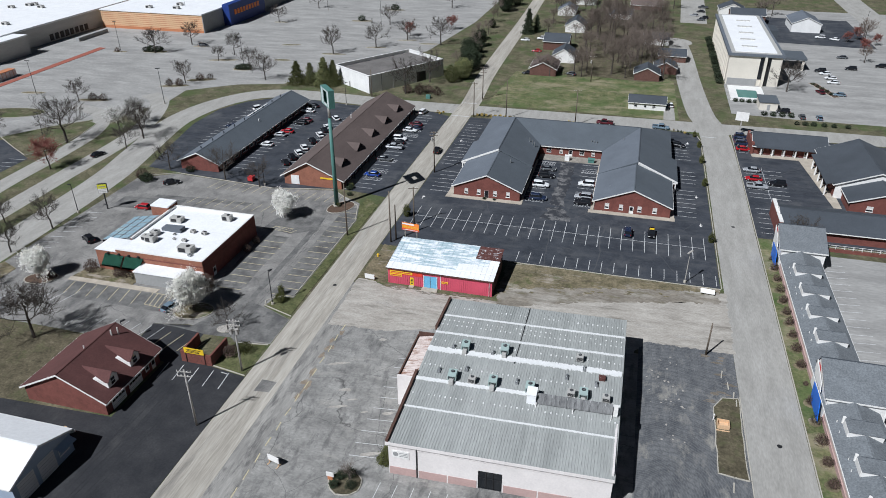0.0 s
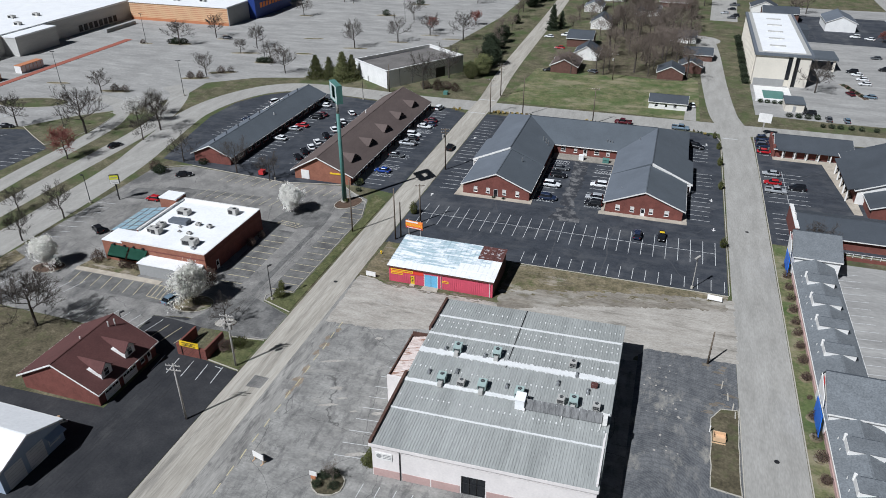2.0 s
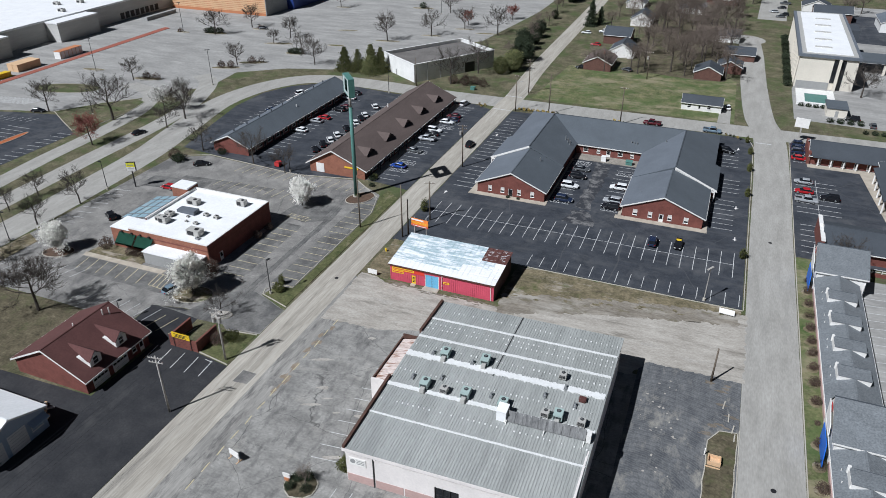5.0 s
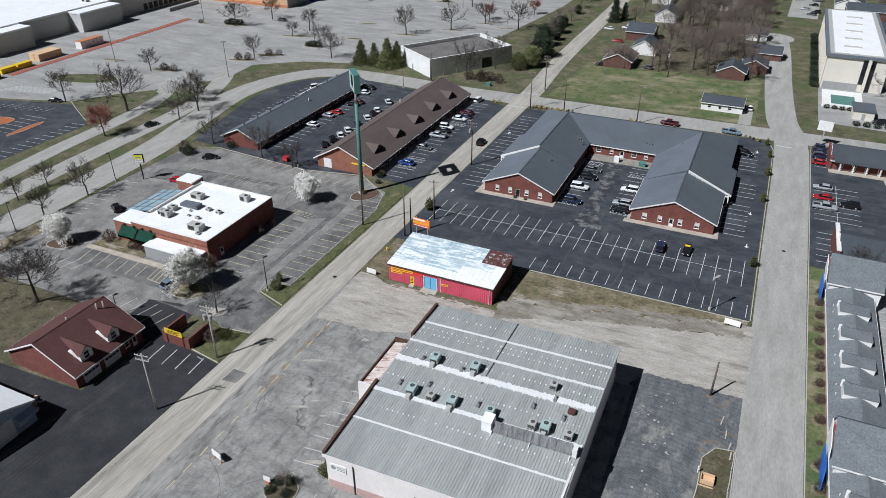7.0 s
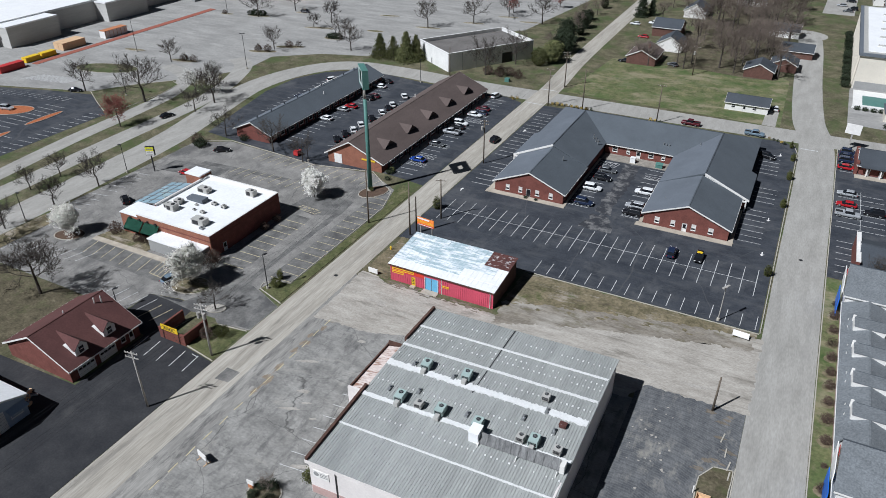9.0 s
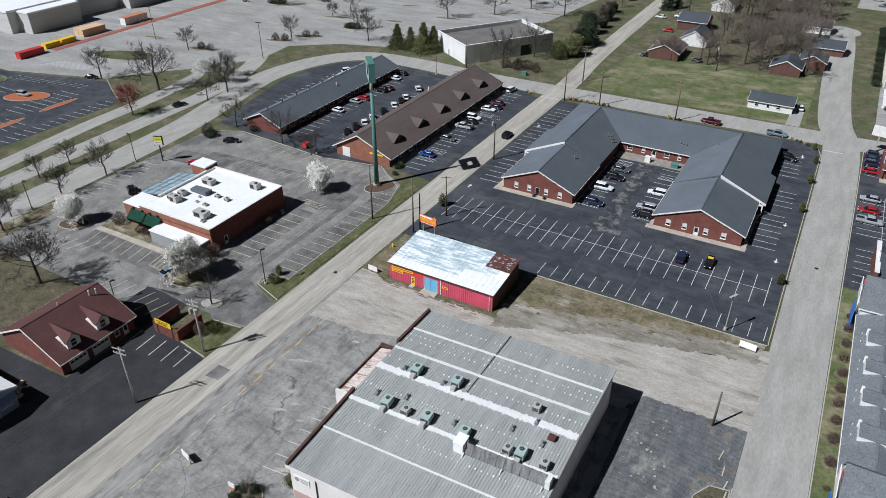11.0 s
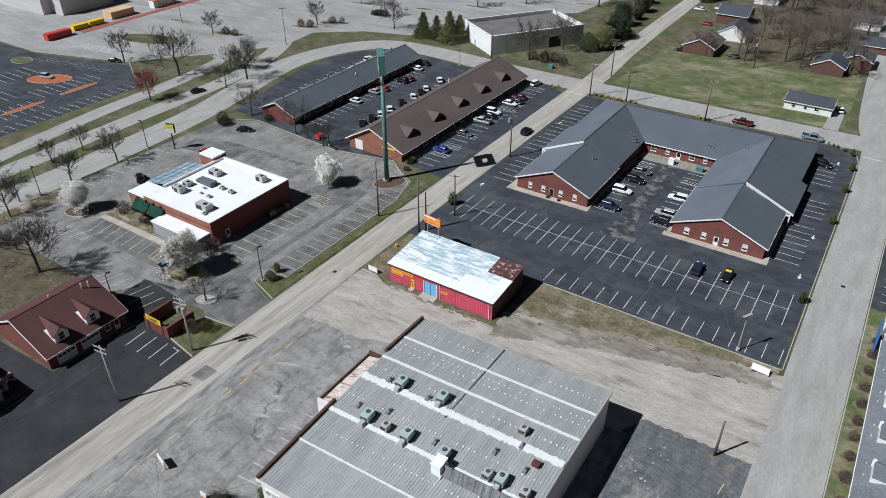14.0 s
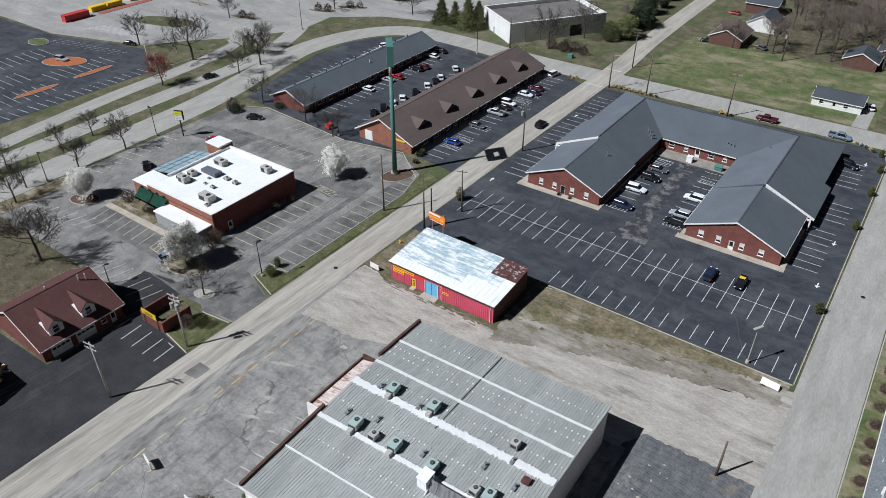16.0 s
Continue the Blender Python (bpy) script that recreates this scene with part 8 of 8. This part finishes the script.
cab = part("cab", bm, PAINTS["white"], dt)
part("windscreen", box(B(), -0.9, 2.66, 1.95, 0.9, 2.72, 2.65, m), GLASS, cab)
for sx in (-1, 1):
    part("side_window", box(B(), sx * 1.11 - 0.02, 1.6, 1.9, sx * 1.11 + 0.02, 2.5, 2.5, m), GLASS, cab)
    for y in (-3.2, -1.9, 3.3):
        wh = part("wheel", tube(B(), m @ Vector((sx * 0.75, y, 0.52)), m @ Vector((sx * 1.18, y, 0.52)), 0.52, 0.52, 14), BLACK, dt)
        part("rim", tube(B(), m @ Vector((sx * 1.181, y, 0.52)), m @ Vector((sx * 1.2, y, 0.52)), 0.3, 0.28, 10), STEEL, wh)
    part("headlight", box(B(), sx * 0.7 - 0.14, 4.2, 1.0, sx * 0.7 + 0.14, 4.34, 1.2, m), LAMP, cab)
part("chassis", box(B(), -0.5, -4.2, 0.6, 0.5, 3.9, 1.2, m), DARKMETAL, dt)
part("bumper", box(B(), -1.1, 4.3, 0.45, 1.1, 4.5, 0.75, m), STEEL, dt)


# ---- poles, lamps and cables ----
def utility_pole(x, y, h, arms=1, cans=0, material=None, turn=0.0, lamp=0.0):
    t = thing("utility_pole", (x, y, 0), "weathered wooden utility pole" + (" with crossarm" if arms else "") + (" and grey transformers" if cans else "") + " beside the street", "utility pole", "utility poles")
    material = material or WOODPOLE
    part("pole", tube(B(), (x, y, -0.3), (x, y, h), 0.2, 0.13, 10), material, t, smooth=True)
    m = pose(x, y, 0, 0, 0, turn)
    for k in range(arms):
        z = h - 0.4 - k * 0.9
        arm = part("crossarm", box(B(), -1.25, -0.2, z, 1.25, -0.08, z + 0.13, m), material, t)
        for u in (-1.15, -0.55, 0.55, 1.15):
            part("insulator", tube(B(), m @ Vector((u, -0.14, z + 0.13)), m @ Vector((u, -0.14, z + 0.33)), 0.06, 0.05, 6), TRIM, arm)
    for k in range(cans):
        a = (-0.55, 0.55, 0.0)[k]
        c = part("transformer", tube(B(), m @ Vector((a, -0.35 if k < 2 else 0.5, h - 2.9)), m @ Vector((a, -0.35 if k < 2 else 0.5, h - 1.8)), 0.33, 0.33, 12), PALEPOLE, t, "grey transformer can")
        part("bracket", box(B(), min(0, a) - 0.06, -0.38 if k < 2 else 0.1, h - 2.45, max(0, a) + 0.06, -0.3 if k < 2 else 0.5, h - 2.35, m), DARKMETAL, c)
    if lamp:
        part("lamp_arm", tube(B(), (x, y, h - 2.5), m @ Vector((lamp, 0, h - 1.9)), 0.05, 0.04, 6), STEEL, t)
        part("lamp_head", box(B(), lamp - 0.3, -0.14, h - 1.98, lamp + 0.35, 0.14, h - 1.82, m), PALEPOLE, t)
    return t


utility_pole(-62.1, 88.3, 11.6, 2, 3, PALEPOLE, 8)
utility_pole(-62.4, 73.7, 11.8, 2, 0, PALEPOLE, 8)
utility_pole(-51.4, 141.8, 13.6, 0, 0, None, 0)
utility_pole(-50.6, 143.4, 9.4, 0)
utility_pole(-62.9, 142.2, 14.0, 0)
utility_pole(-52.6, 185.5, 12.8, 2, 1, None, 10)
utility_pole(-52.4, 237.2, 12.6, 1, 0, None, 0, 2.0)
utility_pole(-53.6, 257.8, 12.6, 3, 0, None, 15)
utility_pole(-41.0, 238.7, 13.6, 0)
utility_pole(-16.5, 237.6, 12.4, 1, 0, None, 5)
utility_pole(-15.5, 292.5, 10.5, 1, 1)
utility_pole(-96.0, 250.8, 10.5, 0)
utility_pole(20.3, 115.0, 7.2, 0)
utility_pole(-48.6, 152.0, 10.5, 1, 0, None, 20)


def cable(ends, sag, r=0.014):
    """A slack cable between two points."""
    a, b = Vector(ends[0]), Vector(ends[1])
    bm, n, last = B(), 14, None
    for i in range(n + 1):
        t = i / n
        p = a.lerp(b, t) - Vector((0, 0, 4 * sag * t * (1 - t)))
        if last is not None:
            tube(bm, last, p, r, r, 4)
        last = p
    bmesh.ops.remove_doubles(bm, verts=bm.verts[:], dist=0.002)
    solo("power_line", bm, DARKMETAL, "thin dark overhead power line", "cable", group="power lines")


for u in (-1.15, -0.55, 0.55, 1.15):
    cable(((-62.1 + u, 88.15, 11.4), (-62.4 + u, 73.6, 11.6)), 0.2)
    cable(((-62.4 + u, 73.6, 11.6), (-66.5 + u, 10, 11.5)), 1.2)
for z in (9.0, 8.2, 7.6):
    cable(((-62.3, 73.7, z), (-66, 10, z)), 1.0)
    cable(((-62.1, 88.3, z), (-62.3, 73.7, z)), 0.2)
    cable(((-62.1, 88.3, z + 1), (-62.9, 142.2, z + 3)), 0.8)
for u in (-1.1, 1.1):
    cable(((-62.9, 142.2, 13.6), (-52.6 + u, 185.5, 12.6)), 0.8)
    cable(((-52.6 + u, 185.5, 12.6), (-52.4 + u, 237.2, 12.3)), 0.9)
    cable(((-52.4 + u, 237.2, 12.3), (-53.6 + u, 257.8, 12.4)), 0.3)
cable(((-51.4, 141.8, 12.8), (-62.9, 142.2, 13.2)), 0.3)
cable(((-41, 238.7, 12.8), (-16.5, 237.6, 12.2)), 0.5)


def lot_lamp(x, y, h, heads=1, material=None, turn=0):
    t = thing("lot_lamp", (x, y, 0), "slim parking-lot lamp post", "lamp post", "lot lamps")
    part("base", tube(B(), (x, y, 0), (x, y, 0.6), 0.3, 0.3, 10), KERB, t)
    part("post", tube(B(), (x, y, 0.6), (x, y, h), 0.11, 0.07, 8), material or DARKMETAL, t)
    m = pose(x, y, h, 0, 0, turn)
    for k in range(heads):
        s = 1 - 2 * k
        part("lamp_head", box(B(), min(0.1 * s, 0.95 * s), -0.22, -0.1, max(0.1 * s, 0.95 * s), 0.22, 0.06, m), material or DARKMETAL, t)
    return t


lot_lamp(17.2, 140.5, 7.8, 2, PALEPOLE, 60)
for x, y, h, n in ((-66.7, 109.6, 8.2, 1), (-88.7, 90.8, 4.6, 1), (-136.5, 136, 8.1, 1), (-136.6, 105.5, 7.8, 1), (-225, 220.4, 13.3, 2), (-236.4, 287.3, 14, 2), (-169, 222.8, 13.5, 2), (-166.2, 278.1, 12.6, 2), (-101.8, 238.8, 8.5, 1), (-134.2, 370.6, 14, 2), (-186, 180, 9, 2), (-180, 405, 14, 2), (-240, 350, 14, 2), (-97, 164.4, 6, 1), (115, 420, 10, 1), (100, 300, 9, 1)):
    lot_lamp(x, y, h, n, None, random.uniform(0, 180))


# ---- signs ----
def lettering(text, m, size, material, parent, name="lettering"):
    cu = bpy.data.curves.new(name, "FONT")
    cu.body, cu.size, cu.align_x, cu.align_y, cu.extrude = text, size, "CENTER", "CENTER", 0.01
    tmp = bpy.data.objects.new(name, cu)
    scene.collection.objects.link(tmp)
    bpy.context.view_layer.update()
    me = bpy.data.meshes.new_from_object(tmp.evaluated_get(bpy.context.evaluated_depsgraph_get()))
    bpy.data.objects.remove(tmp)
    bm = B()
    bm.from_mesh(me)
    bm.transform(m)
    return part(name, bm, material, parent)


sg = thing("billboard_sign", (-44.9, 137.6, 0), "orange and red roadside sign board on two posts", "sign")
m = pose(-44.9, 137.6, 0, 0, 0, -6)
bd = part("board", box(B(), -2.15, -0.12, 6.1, 2.15, 0.12, 8.0, m), ORANGESIGN, sg)
part("red_band", box(B(), -2.1, -0.145, 6.15, 2.1, -0.122, 6.5, m), REDSIGN, bd)
part("pale_band", box(B(), -2.1, -0.145, 7.6, 1.0, -0.122, 7.95, m), TRIM, bd)
lettering("FIREWORKS", m @ pose(0, -0.135, 7.02, 90), 0.78, SIGNYELLOW, bd)
bm = B()
box(bm, -1.8, -0.16, 6.25, 1.8, -0.147, 6.38, m)
part("sign_bar", bm, TRIM, bd)
for u in (-1.5, 1.5):
    part("post", tube(B(), m @ Vector((u, 0.25, 0)), m @ Vector((u, 0.25, 8.2)), 0.12, 0.12, 8), PALEPOLE, sg)

ys = thing("pole_sign", (-130.5, 140, 0), "yellow and white restaurant sign on a dark post", "sign")
part("post", box(B(), -130.62, 139.88, 0, -130.38, 140.12, 4.8), DARKMETAL, ys)
m = pose(-130.5, 140, 0, 0, 0, 25)
b0 = part("cabinet", box(B(), -1.15, -0.35, 4.8, 1.15, 0.35, 7.3, m), DARKMETAL, ys)
part("yellow_face", box(B(), -1.1, -0.38, 6.1, 1.1, -0.353, 7.25, m), LIMEYELLOW, b0)
part("white_face", box(B(), -1.1, -0.38, 4.85, 1.1, -0.353, 6.05, m), TRIM, b0)
for z, t2 in ((5.7, 0.06), (5.2, 0.06), (6.62, 0.12)):
    part("sign_bar", box(B(), -0.8, -0.395, z - t2, 0.8, -0.382, z + t2, m), GREYWALL, b0)

hs2 = thing("pole_sign", (37.6, 242.6, 0), "white sign cabinet on a steel post by the corner", "sign")
part("post", box(B(), 37.4, 242.4, 0, 37.8, 242.8, 4.6), PALEPOLE, hs2)
part("cabinet", box(B(), -2.0, -0.3, 4.6, 2.0, 0.3, 7.4, pose(37.6, 242.6, 0, 0, 0, -10)), TRIM, hs2)

ws = thing("trailer_sign", (-46, 69.2, 0), "small white portable sign on a wooden stand", "sign")
m = pose(-46, 69.2, 0, 0, 0, -14)
part("board", box(B(), -1.1, -0.08, 0.7, 1.1, 0.08, 1.75, m), TRIM, ws)
for u in (-0.9, 0.9):
    part("leg", box(B(), u - 0.06, -0.06, 0, u + 0.06, 0.06, 0.7, m), TAN, ws)
    part("foot", box(B(), u - 0.07, -0.6, 0.0, u + 0.07, 0.6, 0.1, m), TAN, ws)
ws = thing("low_sign", (-50.4, 124.2, 0), "low white sign panel in the dry grass", "sign")
m = pose(-50.4, 124.2, 0, 0, 0, -3)
part("board", box(B(), -1.15, -0.08, 0.25, 1.15, 0.08, 1.35, m), TRIM, ws)
for u in (-0.9, 0.9):
    part("leg", box(B(), u - 0.05, -0.05, 0, u + 0.05, 0.05, 0.25, m), GREYWALL, ws)
ws = thing("fallen_sign", (21.8, 137.0, 0), "white board lying at the corner of the lot", "sign")
part("board", slab(B(), [(20.3, 136.6, 0.55), (23.2, 136.3, 0.55), (23.2, 137.4, 0.95), (20.3, 137.7, 0.95)], 0.15), TRIM, ws)
for x in (20.6, 22.7):
    part("leg", box(B(), x, 136.9, 0, x + 0.12, 137.02, 0.55), GREYWALL, ws)
bs = thing("bed_sign", (-36.3, 68.6, 0), "small white sign with an orange base in the bed", "sign")
part("board", box(B(), -36.9, 68.5, 0.8, -35.7, 68.65, 1.6), TRIM, bs)
part("base", box(B(), -36.7, 68.45, 0, -35.9, 68.7, 0.8), ORANGETRIM, bs)
wb = thing("wooden_crate", (21.9, 95.6, 0), "open pale wooden frame box on the grass island", "crate")
for x0, y0, x1, y1 in ((21.0, 94.9, 22.9, 95.0), (21.0, 96.4, 22.9, 96.5), (21.0, 95.0, 21.1, 96.4), (22.8, 95.0, 22.9, 96.4)):
    part("side", box(B(), x0, y0, 0.1, x1, y1, 0.9), TAN, wb)
part("floor", box(B(), 21.1, 95.0, 0.1, 22.8, 96.4, 0.3), TAN, wb)
part("rail", box(B(), 20.8, 94.4, 0.08, 22.9, 94.55, 0.25), TAN, wb)
hy = thing("hydrant_post", (20.5, 96.8, 0), "small white post on the grass island", "post")
part("post", tube(B(), (20.5, 96.8, 0.1), (20.5, 96.8, 1.3), 0.1, 0.1, 8), TRIM, hy)
part("cap", tube(B(), (20.5, 96.8, 1.3), (20.5, 96.8, 1.45), 0.14, 0.08, 8), TRIM, hy)
yh = thing("fire_hydrant", (-52.0, 134.2, 0), "small yellow fire hydrant in the verge", "hydrant")
part("body", tube(B(), (-52, 134.2, 0), (-52, 134.2, 0.8), 0.18, 0.15, 10), SIGNYELLOW, yh)
part("cap", tube(B(), (-52, 134.2, 0.8), (-52, 134.2, 1.0), 0.18, 0.05, 10), SIGNYELLOW, yh)
part("outlet", tube(B(), (-52.3, 134.2, 0.6), (-51.7, 134.2, 0.6), 0.08, 0.08, 8), SIGNYELLOW, yh)
gb = thing("waste_bin", (-8.2, 204.6, 0.14), "green waste bin in the court", "bin")
part("body", box(B(), -9.2, 203.9, 0.14, -7.4, 205.0, 1.2), GREENPOLE, gb)
part("lid", slab(B(), [(-9.3, 203.8, 1.2), (-7.3, 203.8, 1.2), (-7.3, 205.1, 1.45), (-9.3, 205.1, 1.45)], 0.08), GREENPOLE, gb)
tb = thing("utility_box", (-15.4, 204.6, 0.14), "pale electrical box in the court", "box")
part("body", box(B(), -16.3, 204.0, 0.14, -14.9, 205.2, 1.6), PALEWALL, tb)
part("lid", box(B(), -16.35, 203.95, 1.6, -14.85, 205.25, 1.68), PALEWALL, tb)
tb = thing("utility_box", (-74, 254, 0), "green electrical box on the verge", "box")
part("body", box(B(), -75, 253.4, 0, -73.4, 254.8, 1.2), GREENPOLE, tb)
part("lid", box(B(), -75.05, 253.35, 1.2, -73.35, 254.85, 1.28), GREENPOLE, tb)
bin2 = thing("red_bin", (-102.2, 166.2, 0), "small red utility trailer by the hedge", "trailer")
part("body", box(B(), -102.9, 165.4, 0.3, -101.4, 167.2, 1.5), REDSIGN, bin2)
for y in (165.7, 166.8):
    part("wheel", tube(B(), (-103.0, y, 0.3), (-101.3, y, 0.3), 0.3, 0.3, 10), BLACK, bin2)
# pallets and scrap behind the white garage
rnd = random.Random(9)
for i in range(14):
    x, y, a = rnd.uniform(-86, -79.5), rnd.uniform(64.9, 67.0), rnd.uniform(0, 180)
    w, d, h = rnd.uniform(0.3, 0.9), rnd.uniform(0.1, 0.4), rnd.uniform(0.15, 0.6)
    t = thing("scrap_timber", (x, y, 0), "pale scrap timber beside the garage wall", "scrap", "scrap pile")
    mm = pose(x, y, 0, 0, 0, a)
    part("board", box(B(), -w, -d, 0, w, d, h, mm), TAN if i % 2 else TRIM, t)
    part("board", box(B(), -w * 0.8, -d * 0.6, h, w * 0.6, d * 0.4, h + 0.12, mm), GREYWALL, t)
